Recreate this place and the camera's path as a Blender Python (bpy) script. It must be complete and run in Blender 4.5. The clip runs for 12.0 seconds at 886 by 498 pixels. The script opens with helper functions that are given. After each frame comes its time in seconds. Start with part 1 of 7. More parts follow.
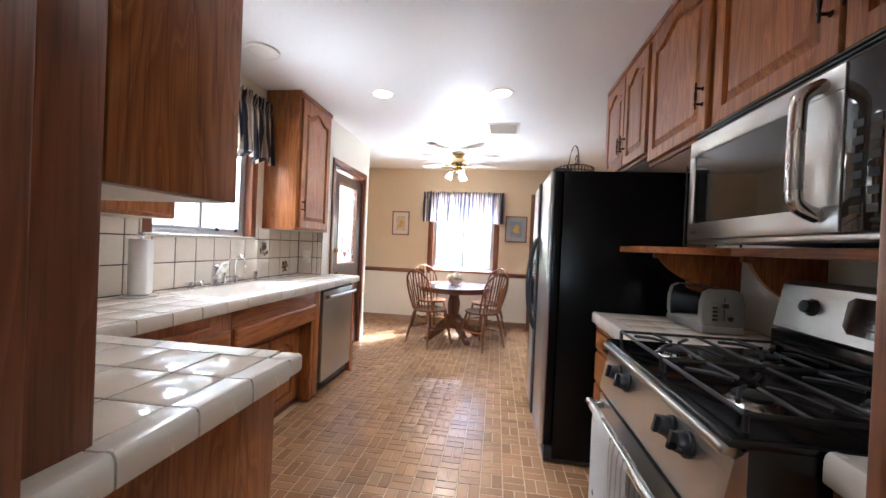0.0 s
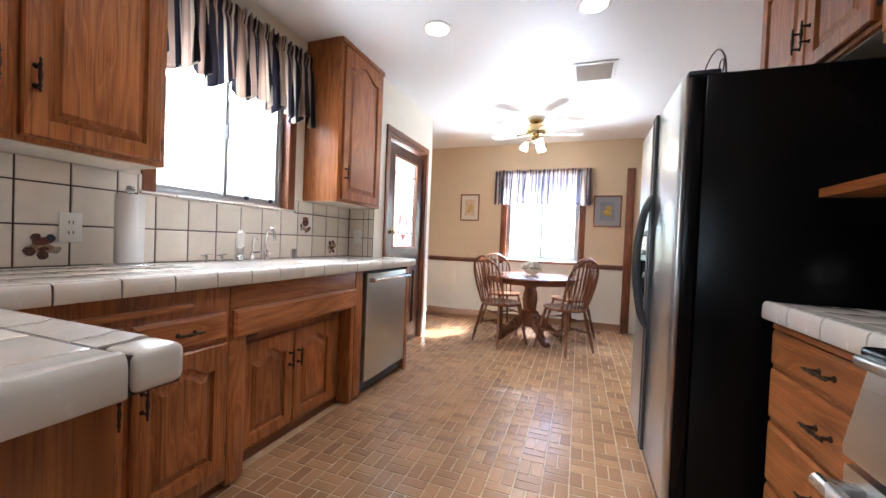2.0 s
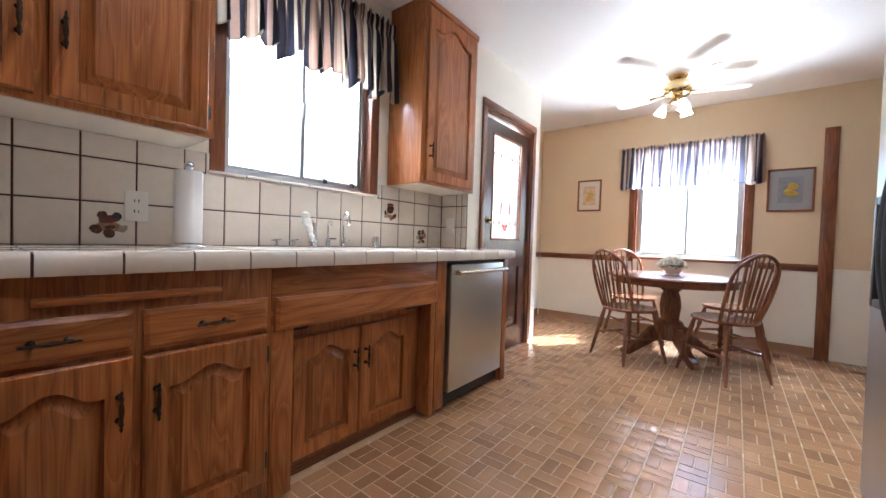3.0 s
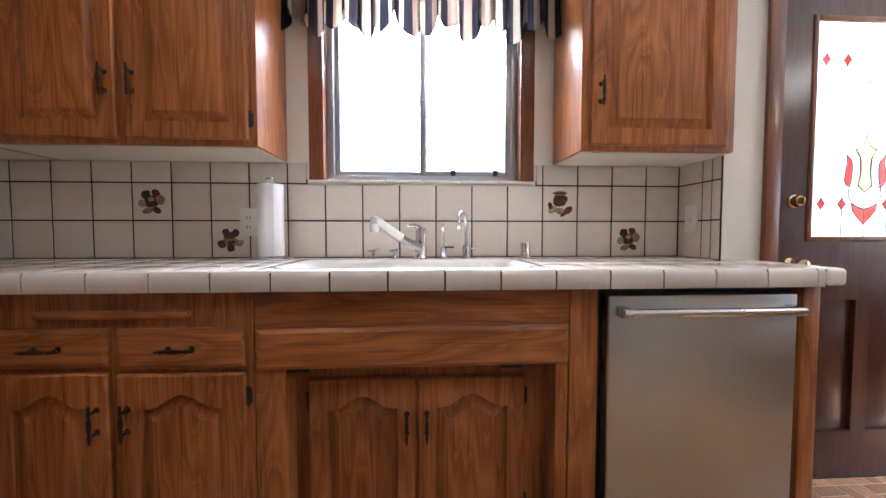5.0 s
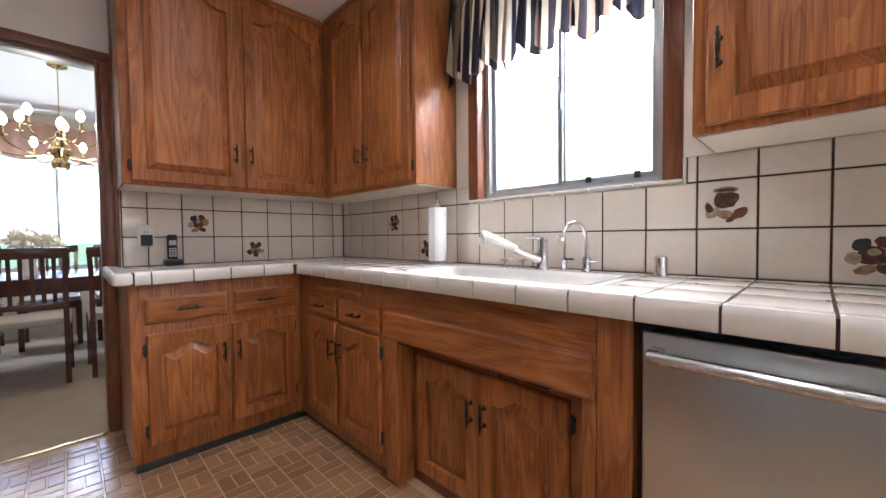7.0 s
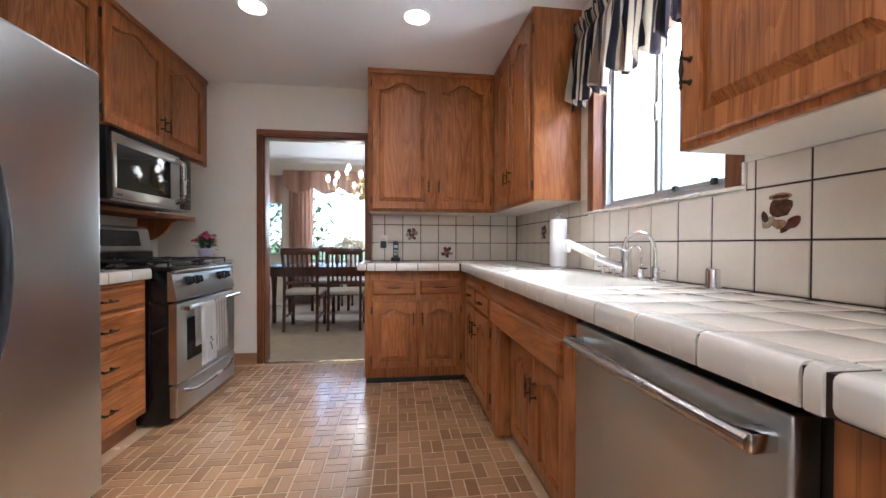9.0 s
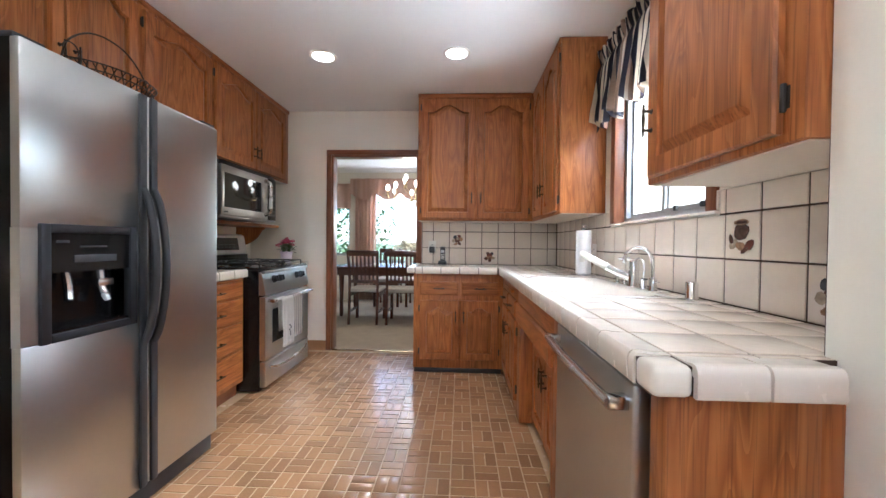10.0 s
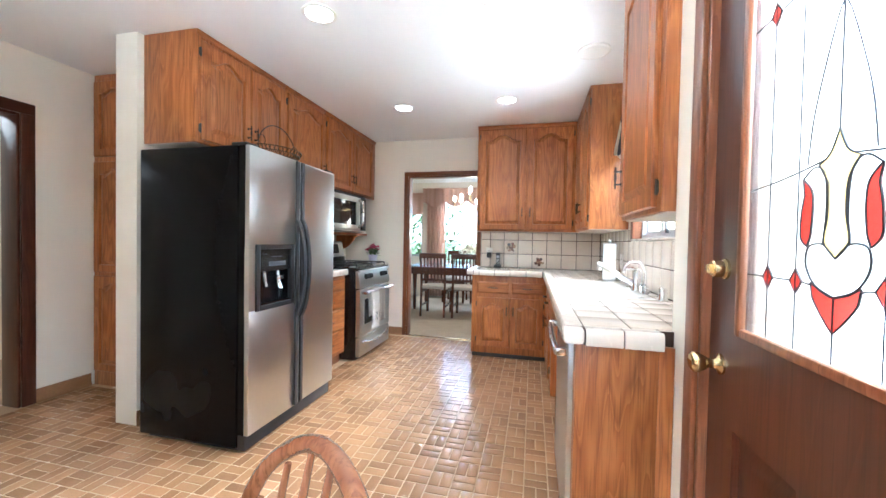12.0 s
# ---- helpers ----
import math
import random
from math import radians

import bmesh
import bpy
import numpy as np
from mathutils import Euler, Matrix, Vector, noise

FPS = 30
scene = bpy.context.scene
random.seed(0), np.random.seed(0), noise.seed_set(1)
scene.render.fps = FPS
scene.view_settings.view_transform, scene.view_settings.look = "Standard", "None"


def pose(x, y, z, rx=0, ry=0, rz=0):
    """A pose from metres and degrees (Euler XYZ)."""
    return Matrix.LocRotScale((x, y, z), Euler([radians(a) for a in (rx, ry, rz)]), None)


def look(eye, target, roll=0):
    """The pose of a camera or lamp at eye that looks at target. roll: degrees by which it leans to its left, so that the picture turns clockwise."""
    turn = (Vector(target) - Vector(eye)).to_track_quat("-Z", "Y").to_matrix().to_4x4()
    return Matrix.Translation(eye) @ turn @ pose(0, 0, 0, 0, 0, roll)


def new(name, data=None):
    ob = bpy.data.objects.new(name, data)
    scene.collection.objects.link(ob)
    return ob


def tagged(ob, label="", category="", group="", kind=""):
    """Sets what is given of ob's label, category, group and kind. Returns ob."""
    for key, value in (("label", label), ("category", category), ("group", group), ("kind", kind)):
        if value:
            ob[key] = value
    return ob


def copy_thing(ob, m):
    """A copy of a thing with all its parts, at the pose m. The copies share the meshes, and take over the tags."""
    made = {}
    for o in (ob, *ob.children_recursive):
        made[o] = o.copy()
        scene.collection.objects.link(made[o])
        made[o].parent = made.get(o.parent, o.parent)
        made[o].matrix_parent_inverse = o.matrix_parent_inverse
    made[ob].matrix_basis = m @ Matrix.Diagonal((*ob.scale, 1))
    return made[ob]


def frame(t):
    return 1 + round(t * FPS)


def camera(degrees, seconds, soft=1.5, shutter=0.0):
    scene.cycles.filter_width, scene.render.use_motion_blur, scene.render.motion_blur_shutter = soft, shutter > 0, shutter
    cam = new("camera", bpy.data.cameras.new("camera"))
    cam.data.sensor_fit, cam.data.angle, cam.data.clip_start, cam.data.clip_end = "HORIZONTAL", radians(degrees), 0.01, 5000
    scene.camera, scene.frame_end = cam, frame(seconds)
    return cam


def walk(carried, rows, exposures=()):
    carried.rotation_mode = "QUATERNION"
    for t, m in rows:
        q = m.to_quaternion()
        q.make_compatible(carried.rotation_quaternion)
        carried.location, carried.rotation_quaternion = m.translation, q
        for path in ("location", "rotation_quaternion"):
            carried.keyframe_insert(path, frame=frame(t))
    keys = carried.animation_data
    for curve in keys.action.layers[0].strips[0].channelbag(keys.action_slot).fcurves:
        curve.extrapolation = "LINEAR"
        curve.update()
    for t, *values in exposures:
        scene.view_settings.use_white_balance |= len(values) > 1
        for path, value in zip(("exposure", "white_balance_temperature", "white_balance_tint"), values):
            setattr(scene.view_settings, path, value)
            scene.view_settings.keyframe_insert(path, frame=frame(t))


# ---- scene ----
cam = camera(99.6, 12.0)
PATH = [
    (0, (1.916, -0.49, 1.233), (1.632, 1.489, 1.215), 2.5),
    (0.5, (1.932, -0.344, 1.199), (1.648, 1.636, 1.179), 2.4),
    (1, (1.917, -0.19, 1.135), (1.59, 1.783, 1.118), 2.4),
    (1.5, (1.879, -0.026, 1.1), (1.429, 1.923, 1.071), 2.4),
    (2, (1.882, 0.159, 1.058), (1.198, 2.038, 1.019), 2.3),
    (2.5, (1.839, 0.39, 0.995), (0.865, 2.136, 0.953), 2.0),
    (3, (1.824, 0.632, 0.961), (0.591, 2.205, 0.915), 1.8),
    (5, (1.635, 1.753, 1.01), (-0.36, 1.874, 0.925), 0.0),
    (5.5, (1.566, 1.942, 1.02), (-0.414, 1.666, 0.94), 0.0),
    (6, (1.562, 2.134, 1.057), (-0.322, 1.468, 0.97), -0.4),
    (6.5, (1.539, 2.346, 1.06), (-0.133, 1.252, 0.969), -0.9),
    (7, (1.496, 2.582, 1.043), (0.086, 1.165, 0.982), -0.6),
    (9, (1.087, 3.309, 1.045), (0.844, 1.324, 1.023), 0.2),
    (9.5, (1.027, 3.487, 1.07), (0.979, 1.487, 1.042), 0.4),
    (10, (0.93, 3.646, 1.106), (1.023, 1.648, 1.076), 0.6),
    (10.5, (0.837, 3.798, 1.145), (1.044, 1.809, 1.108), 0.6),
    (11, (0.781, 3.985, 1.165), (1.07, 2.007, 1.124), 0.8),
    (11.5, (0.752, 4.146, 1.175), (1.131, 2.183, 1.133), 0.8),
    (12, (0.719, 4.339, 1.193), (1.185, 2.394, 1.151), 1.1),
]
EXPOSURES = [(0.0, 2.42, 5250, 10), (1.5, 2.42, 5250, 10), (3.0, 2.35, 5200, 10), (5.0, 2.17, 5250, 13), (6.0, 2.17, 5250, 13), (7.0, 2.32, 5250, 12), (9.0, 2.35, 5200, 10), (10.0, 2.55, 5200, 9), (11.0, 2.95, 5100, 7), (12.0, 3.25, 5000, 4)]
walk(cam, [(t, look(eye, target, roll)) for t, eye, target, roll in PATH], EXPOSURES)

# daylight: sun from beyond the breakfast nook, clear sky
world = bpy.data.worlds.new("sky")
scene.world = world
world.use_nodes = True
wt = world.node_tree
sky = wt.nodes.new("ShaderNodeTexSky")
sky.sky_type = "NISHITA"
sky.sun_disc = False
sky.sun_elevation = radians(46)
sky.sun_rotation = radians(32)
wt.links.new(sky.outputs[0], wt.nodes["Background"].inputs[0])
wt.nodes["Background"].inputs[1].default_value = 0.15


def lamp(name, kind, m, energy, colour=(1, 1, 1), **more):
    data = bpy.data.lights.new(name, kind)
    data.energy, data.color = energy, colour
    for key, value in more.items():
        if key == "size":
            data.size = value
        elif key == "size_y":
            data.shape = "RECTANGLE"
            data.size_y = value
        elif key == "angle":
            data.angle = value
        elif key == "radius":
            data.shadow_soft_size = value
        elif key == "spread":
            data.spread = value
        elif key == "spot":
            data.spot_size, data.spot_blend = value, 0.6
    ob = new(name, data)
    ob.matrix_world = m
    return ob


lamp("sun", "SUN", look((6, 9.5, 11.4), (0, 0, 0)), 5.0, (1, 0.95, 0.87), angle=radians(0.53))
# skylight and light from the sunny ground entering by the windows
lamp("sky_kitchen_window", "AREA", look((-0.62, 1.77, 2.42), (0.45, 1.77, 1.25)), 44, (1, 0.975, 0.94), size=1.5, size_y=0.8)
lamp("ground_kitchen_window", "AREA", look((-0.9, 1.77, 0.55), (0.2, 1.77, 1.85)), 18, (1, 0.97, 0.92), size=1.5, size_y=0.9)
lamp("sky_door_window", "AREA", look((-0.55, 3.55, 2.3), (0.6, 3.55, 1.2)), 14, (0.96, 0.98, 1), size=0.8, size_y=0.7)
lamp("sky_nook_window", "AREA", look((1.38, 6.3, 2.65), (1.38, 5.2, 1.2)), 78, (0.96, 0.98, 1), size=1.6, size_y=0.9)
lamp("ground_nook_window", "AREA", look((1.38, 6.4, 0.25), (1.38, 5.2, 1.55)), 50, (1, 0.97, 0.92), size=1.6, size_y=0.8)
lamp("sky_dining_window", "AREA", look((1.6, -4.35, 2.5), (1.6, -3.0, 1.2)), 22, (0.97, 0.98, 1), size=2.2, size_y=1.0)
lamp("ground_dining_window", "AREA", look((1.6, -4.4, 0.15), (1.6, -3.0, 1.8)), 14, (1, 0.97, 0.92), size=2.2, size_y=0.8)
# added fill lamp that brightens the side room; no fitting stands there
lamp("side_room_fill", "AREA", look((5.2, 3.0, 2.3), (5.0, 3.0, 0)), 1, (1, 0.94, 0.84), size=0.8, size_y=0.8)
# ---- materials ----
def material(name, colour, rough=0.5, metal=0.0, vary=0.08, scale=6.0, fine=60.0, bump=0.0, coat=0.0, rough_vary=0.08, island=False, spread=0.0):
    """Plain surface with variation at two scales."""
    m = bpy.data.materials.new(name)
    m.use_nodes = True
    nt = m.node_tree
    b = nt.nodes["Principled BSDF"]
    N, L = nt.nodes.new, nt.links.new
    co = N("ShaderNodeTexCoord")
    n1, n2 = N("ShaderNodeTexNoise"), N("ShaderNodeTexNoise")
    n1.inputs["Scale"].default_value, n2.inputs["Scale"].default_value = scale, fine
    n1.inputs["Detail"].default_value, n2.inputs["Detail"].default_value = 3, 4
    for n in (n1, n2):
        L(co.outputs["Object"], n.inputs["Vector"])
    add = N("ShaderNodeMath")
    add.operation = "ADD"
    L(n1.outputs[0], add.inputs[0])
    L(n2.outputs[0], add.inputs[1])
    src = add.outputs[0]
    if spread:
        r = N("ShaderNodeNewGeometry").outputs["Random Per Island"] if island else N("ShaderNodeObjectInfo").outputs["Random"]
        mad = N("ShaderNodeMath")
        mad.operation = "MULTIPLY_ADD"
        mad.inputs[1].default_value = spread
        L(r, mad.inputs[0])
        L(src, mad.inputs[2])
        sub = N("ShaderNodeMath")
        sub.operation = "SUBTRACT"
        sub.inputs[1].default_value = spread * 0.5
        L(mad.outputs[0], sub.inputs[0])
        src = sub.outputs[0]
    mr = N("ShaderNodeMapRange")
    mr.inputs["From Min"].default_value, mr.inputs["From Max"].default_value = 0.5, 1.5
    mr.inputs["To Min"].default_value, mr.inputs["To Max"].default_value = 1 - vary, 1 + vary
    mr.clamp = False
    L(src, mr.inputs["Value"])
    mix = N("ShaderNodeVectorMath")
    mix.operation = "SCALE"
    mix.inputs[0].default_value = colour
    L(mr.outputs[0], mix.inputs["Scale"])
    L(mix.outputs[0], b.inputs["Base Color"])
    rr = N("ShaderNodeMapRange")
    rr.inputs["From Min"].default_value, rr.inputs["From Max"].default_value = 0.3, 0.7
    rr.inputs["To Min"].default_value, rr.inputs["To Max"].default_value = max(0.02, rough - rough_vary), min(1, rough + rough_vary)
    L(n1.outputs[0], rr.inputs["Value"])
    L(rr.outputs[0], b.inputs["Roughness"])
    b.inputs["Metallic"].default_value = metal
    b.inputs["Coat Weight"].default_value = coat
    b.inputs["Coat Roughness"].default_value = 0.12
    if bump:
        bp = N("ShaderNodeBump")
        bp.inputs["Strength"].default_value = 0.5
        bp.inputs["Distance"].default_value = bump
        L(n2.outputs[0], bp.inputs["Height"])
        L(bp.outputs[0], b.inputs["Normal"])
    return m


def wood(name, dark, mid, light, axis="z", rough=0.38, coat=0.12, grain=1.0):
    """Open-grained wood: long growth bands, cathedral figure and fine dark pores along one axis."""
    m = bpy.data.materials.new(name)
    m.use_nodes = True
    nt = m.node_tree
    b = nt.nodes["Principled BSDF"]
    N, L = nt.nodes.new, nt.links.new
    co, info = N("ShaderNodeTexCoord"), N("ShaderNodeObjectInfo")
    shift = N("ShaderNodeVectorMath")
    shift.operation = "SCALE"
    shift.inputs[0].default_value = (7.3, 3.1, 5.7)
    L(info.outputs["Random"], shift.inputs["Scale"])
    add = N("ShaderNodeVectorMath")
    L(co.outputs["Object"], add.inputs[0])
    L(shift.outputs[0], add.inputs[1])

    def stretched(s_across, s_along):
        mp = N("ShaderNodeMapping")
        s = {"x": (s_along, s_across, s_across), "y": (s_across, s_along, s_across), "z": (s_across, s_across, s_along)}[axis]
        mp.inputs["Scale"].default_value = s
        L(add.outputs[0], mp.inputs["Vector"])
        return mp.outputs[0]

    big = N("ShaderNodeTexNoise")
    big.inputs["Scale"].default_value, big.inputs["Detail"].default_value = 1.0, 2
    L(stretched(7, 0.9), big.inputs["Vector"])
    ring = N("ShaderNodeMath")
    ring.operation = "MULTIPLY"
    ring.inputs[1].default_value = 10.0 * grain
    L(big.outputs[0], ring.inputs[0])
    fr = N("ShaderNodeMath")
    fr.operation = "FRACT"
    L(ring.outputs[0], fr.inputs[0])
    pores = N("ShaderNodeTexNoise")
    pores.inputs["Scale"].default_value, pores.inputs["Detail"].default_value = 1.0, 5
    L(stretched(170, 4.5), pores.inputs["Vector"])
    tone = N("ShaderNodeTexNoise")
    tone.inputs["Scale"].default_value, tone.inputs["Detail"].default_value = 1.0, 3
    L(stretched(2.6, 1.2), tone.inputs["Vector"])
    ramp = N("ShaderNodeValToRGB")
    ramp.color_ramp.elements[0].position, ramp.color_ramp.elements[1].position = 0.0, 1.0
    ramp.color_ramp.elements[0].color, ramp.color_ramp.elements[1].color = (*mid, 1), (*light, 1)
    e = ramp.color_ramp.elements.new(0.82)
    e.color = (*[0.22 * a + 0.78 * c for a, c in zip(dark, mid)], 1)
    e = ramp.color_ramp.elements.new(0.35)
    e.color = (*light, 1)
    L(fr.outputs[0], ramp.inputs[0])
    pr = N("ShaderNodeMapRange")
    pr.inputs["From Min"].default_value, pr.inputs["From Max"].default_value = 0.5, 0.7
    pr.inputs["To Min"].default_value, pr.inputs["To Max"].default_value = 0.0, 0.62
    L(pores.outputs[0], pr.inputs["Value"])
    mx = N("ShaderNodeMix")
    mx.data_type = "RGBA"
    L(pr.outputs[0], mx.inputs[0])
    L(ramp.outputs[0], mx.inputs[6])
    mx.inputs[7].default_value = (*dark, 1)
    tr = N("ShaderNodeMapRange")
    tr.inputs["From Min"].default_value, tr.inputs["From Max"].default_value = 0.3, 0.7
    tr.inputs["To Min"].default_value, tr.inputs["To Max"].default_value = 0.8, 1.18
    L(tone.outputs[0], tr.inputs["Value"])
    sc = N("ShaderNodeVectorMath")
    sc.operation = "SCALE"
    L(mx.outputs[2], sc.inputs[0])
    L(tr.outputs[0], sc.inputs["Scale"])
    L(sc.outputs[0], b.inputs["Base Color"])
    b.inputs["Roughness"].default_value = rough
    b.inputs["Specular IOR Level"].default_value = 0.35
    b.inputs["Coat Weight"].default_value = coat
    b.inputs["Coat Roughness"].default_value = 0.22
    bp = N("ShaderNodeBump")
    bp.inputs["Strength"].default_value, bp.inputs["Distance"].default_value = 0.25, 0.0006
    bp.invert = True
    L(pores.outputs[0], bp.inputs["Height"])
    L(bp.outputs[0], b.inputs["Normal"])
    return m


OAK = ((0.10, 0.028, 0.007), (0.325, 0.105, 0.023), (0.435, 0.160, 0.043))
oak_z, oak_x, oak_y = (wood("oak_" + a, *OAK, axis=a) for a in "zxy")
RED = ((0.035, 0.009, 0.005), (0.062, 0.018, 0.009), (0.082, 0.025, 0.012))
red_z, red_y, red_x = (wood("stained_door_" + a, *RED, axis=a, rough=0.3, coat=0.5, grain=0.6) for a in "zyx")
TRIM = ((0.08, 0.025, 0.010), (0.20, 0.068, 0.026), (0.26, 0.095, 0.038))
trim_z, trim_y, trim_x = (wood("trim_wood_" + a, *TRIM, axis=a, rough=0.35, coat=0.4, grain=0.6) for a in "zyx")
CHAIR = ((0.07, 0.025, 0.01), (0.17, 0.06, 0.025), (0.23, 0.09, 0.038))
chair_z, chair_x = (wood("chair_wood_" + a, *CHAIR, axis=a, rough=0.25, coat=0.5, grain=0.7) for a in "zx")
white_paint = material("white_paint", (0.83, 0.79, 0.68), 0.55, vary=0.02, scale=1.5, fine=140, bump=0.0004)
ceiling_paint = material("ceiling_paint", (0.85, 0.84, 0.81), 0.5, vary=0.015, scale=1.2, fine=90, bump=0.0005)
tan_paint = material("tan_paint", (0.68, 0.53, 0.34), 0.6, vary=0.03, scale=1.5, fine=140, bump=0.0004)
cream_paint = material("cream_paint", (0.80, 0.75, 0.64), 0.55, vary=0.02, scale=1.5, fine=140, bump=0.0004)
cabinet_inside = material("cabinet_inside", (0.72, 0.66, 0.57), 0.5, vary=0.04)
tile_glaze = material("tile_glaze", (0.75, 0.668, 0.565), 0.10, vary=0.035, scale=18, fine=45, bump=0.0007, spread=0.6, rough_vary=0.05)
tile_matt = material("tile_edge_glaze", (0.76, 0.70, 0.61), 0.2, vary=0.03, scale=18, fine=45, bump=0.0005, spread=0.5)
grout = material("brown_grout", (0.05, 0.027, 0.017), 0.9, vary=0.25, scale=30, fine=300, bump=0.0006)
vinyl = material("vinyl_brick", (0.35, 0.190, 0.090), 0.2, vary=0.16, scale=5, fine=110, bump=0.0006, spread=1.5, island=True, rough_vary=0.04)
vinyl_piece = material("vinyl_brick_piece", (0.35, 0.190, 0.090), 0.2, vary=0.16, scale=5, fine=110, bump=0.0006, spread=1.5, rough_vary=0.04)
for m in (vinyl, vinyl_piece):
    m.node_tree.nodes["Principled BSDF"].inputs["Specular IOR Level"].default_value = 0.8
vinyl_joint = material("vinyl_joint", (0.55, 0.375, 0.215), 0.22, vary=0.1, scale=12, fine=200, bump=0.0004)
carpet = material("carpet", (0.42, 0.33, 0.23), 0.95, vary=0.2, scale=7, fine=420, bump=0.004)
bronze = material("antique_bronze", (0.055, 0.036, 0.024), 0.38, metal=0.8, vary=0.4, scale=30, fine=200)
black_iron = material("black_iron", (0.02, 0.018, 0.017), 0.5, vary=0.2)
brass = material("polished_brass", (0.62, 0.47, 0.24), 0.16, metal=1.0, vary=0.05, scale=20)
chrome = material("chrome", (0.72, 0.73, 0.74), 0.12, metal=1.0, vary=0.03)
aluminium = material("window_aluminium", (0.52, 0.53, 0.54), 0.4, metal=0.9, vary=0.05)
porcelain = material("cream_porcelain", (0.80, 0.76, 0.69), 0.12, vary=0.02, coat=0.3)
black_gloss = material("black_enamel", (0.008, 0.008, 0.009), 0.16, vary=0.1)
black_side = material("black_textured_steel", (0.0045, 0.0043, 0.0045), 0.26, vary=0.06, scale=1.5, rough_vary=0.02)
black_side.node_tree.nodes["Principled BSDF"].inputs["Specular IOR Level"].default_value = 0.13
black_plastic = material("black_plastic", (0.015, 0.015, 0.017), 0.35, vary=0.1)
dark_glass = material("dark_glass", (0.012, 0.011, 0.011), 0.04, vary=0.02, rough_vary=0.01)
white_plastic = material("white_plastic", (0.78, 0.75, 0.68), 0.4, vary=0.03)
grey_plastic = material("grey_plastic", (0.032, 0.034, 0.037), 0.4, vary=0.05)
paper = material("paper_towel", (0.86, 0.85, 0.83), 0.9, vary=0.03, fine=260, bump=0.0006)
cloth_white = material("white_cotton", (0.80, 0.77, 0.71), 0.95, vary=0.05, fine=500, bump=0.0008)


def steel_of(name, axis, colour=(0.47, 0.455, 0.44), rough=0.3):
    """Brushed stainless steel, its brush marks along one axis."""
    m = material(name, colour, rough, metal=1.0, vary=0.03, scale=1.2, fine=40, rough_vary=0.02)
    nt = m.node_tree
    N, L = nt.nodes.new, nt.links.new
    b = nt.nodes["Principled BSDF"]
    co, mp, no, mr = N("ShaderNodeTexCoord"), N("ShaderNodeMapping"), N("ShaderNodeTexNoise"), N("ShaderNodeMapRange")
    mp.inputs["Scale"].default_value = {"x": (1.5, 700, 700), "y": (700, 1.5, 700), "z": (700, 700, 1.5)}[axis]
    L(co.outputs["Object"], mp.inputs["Vector"])
    L(mp.outputs[0], no.inputs["Vector"])
    no.inputs["Scale"].default_value = 1.0
    mr.inputs["To Min"].default_value, mr.inputs["To Max"].default_value = rough - 0.012, rough + 0.012
    L(no.outputs[0], mr.inputs["Value"])
    L(mr.outputs[0], b.inputs["Roughness"])
    return m


steel_z, steel_y = steel_of("steel_upright", "z", (0.56, 0.575, 0.56), 0.3), steel_of("steel_level", "y", (0.53, 0.53, 0.51), 0.28)
steel_bar = material("steel_bar", (0.62, 0.60, 0.57), 0.24, metal=1.0, vary=0.03)


def glow(name, colour, strength):
    m = bpy.data.materials.new(name)
    m.use_nodes = True
    b = m.node_tree.nodes["Principled BSDF"]
    b.inputs["Base Color"].default_value = (*colour, 1)
    b.inputs["Emission Color"].default_value = (*colour, 1)
    b.inputs["Emission Strength"].default_value = strength
    return m


lamp_glow = glow("lamp_glow", (1, 0.93, 0.82), 2.5)
bulb_glow = glow("bulb_glow", (1, 0.9, 0.75), 2.5)


def glass_of(name, colour=(1, 1, 1), rough=0.0):
    m = bpy.data.materials.new(name)
    m.use_nodes = True
    b = m.node_tree.nodes["Principled BSDF"]
    b.inputs["Base Color"].default_value = (*colour, 1)
    b.inputs["Transmission Weight"].default_value = 1.0
    b.inputs["Roughness"].default_value = rough
    b.inputs["IOR"].default_value = 1.45
    return m


clear_glass = glass_of("clear_glass")
# ---- builders ----
def thing(name, label, category, at=(0, 0, 0), group="", kind=""):
    ob = new(name)
    ob.location = at
    ob.empty_display_size = 0.1
    return tagged(ob, label, category, group, kind)


def base_of(ob):
    p = Vector((0, 0, 0))
    while ob is not None:
        p += ob.location
        ob = ob.parent
    return p


def finish(bm, angle=38):
    bmesh.ops.recalc_face_normals(bm, faces=bm.faces)
    lim = radians(angle)
    for f in bm.faces:
        f.smooth = True
    for e in bm.edges:
        if len(e.link_faces) != 2 or e.calc_face_angle(0) > lim:
            e.smooth = False


def part(name, bm, mat, parent, label="", angle=38):
    """Links a bmesh, given in world metres, as one mesh under a thing or a part."""
    finish(bm, angle)
    bm.transform(Matrix.Translation(-base_of(parent)))
    me = bpy.data.meshes.new(name)
    bm.to_mesh(me)
    bm.free()
    me.materials.append(mat)
    ob = new(name, me)
    ob.parent = parent
    if label:
        ob["label"] = label
    return ob


def solid(name, bm, mat, label="", category="", kind="", group="", angle=38):
    finish(bm, angle)
    me = bpy.data.meshes.new(name)
    bm.to_mesh(me)
    bm.free()
    me.materials.append(mat)
    return tagged(new(name, me), label, category, group, kind)


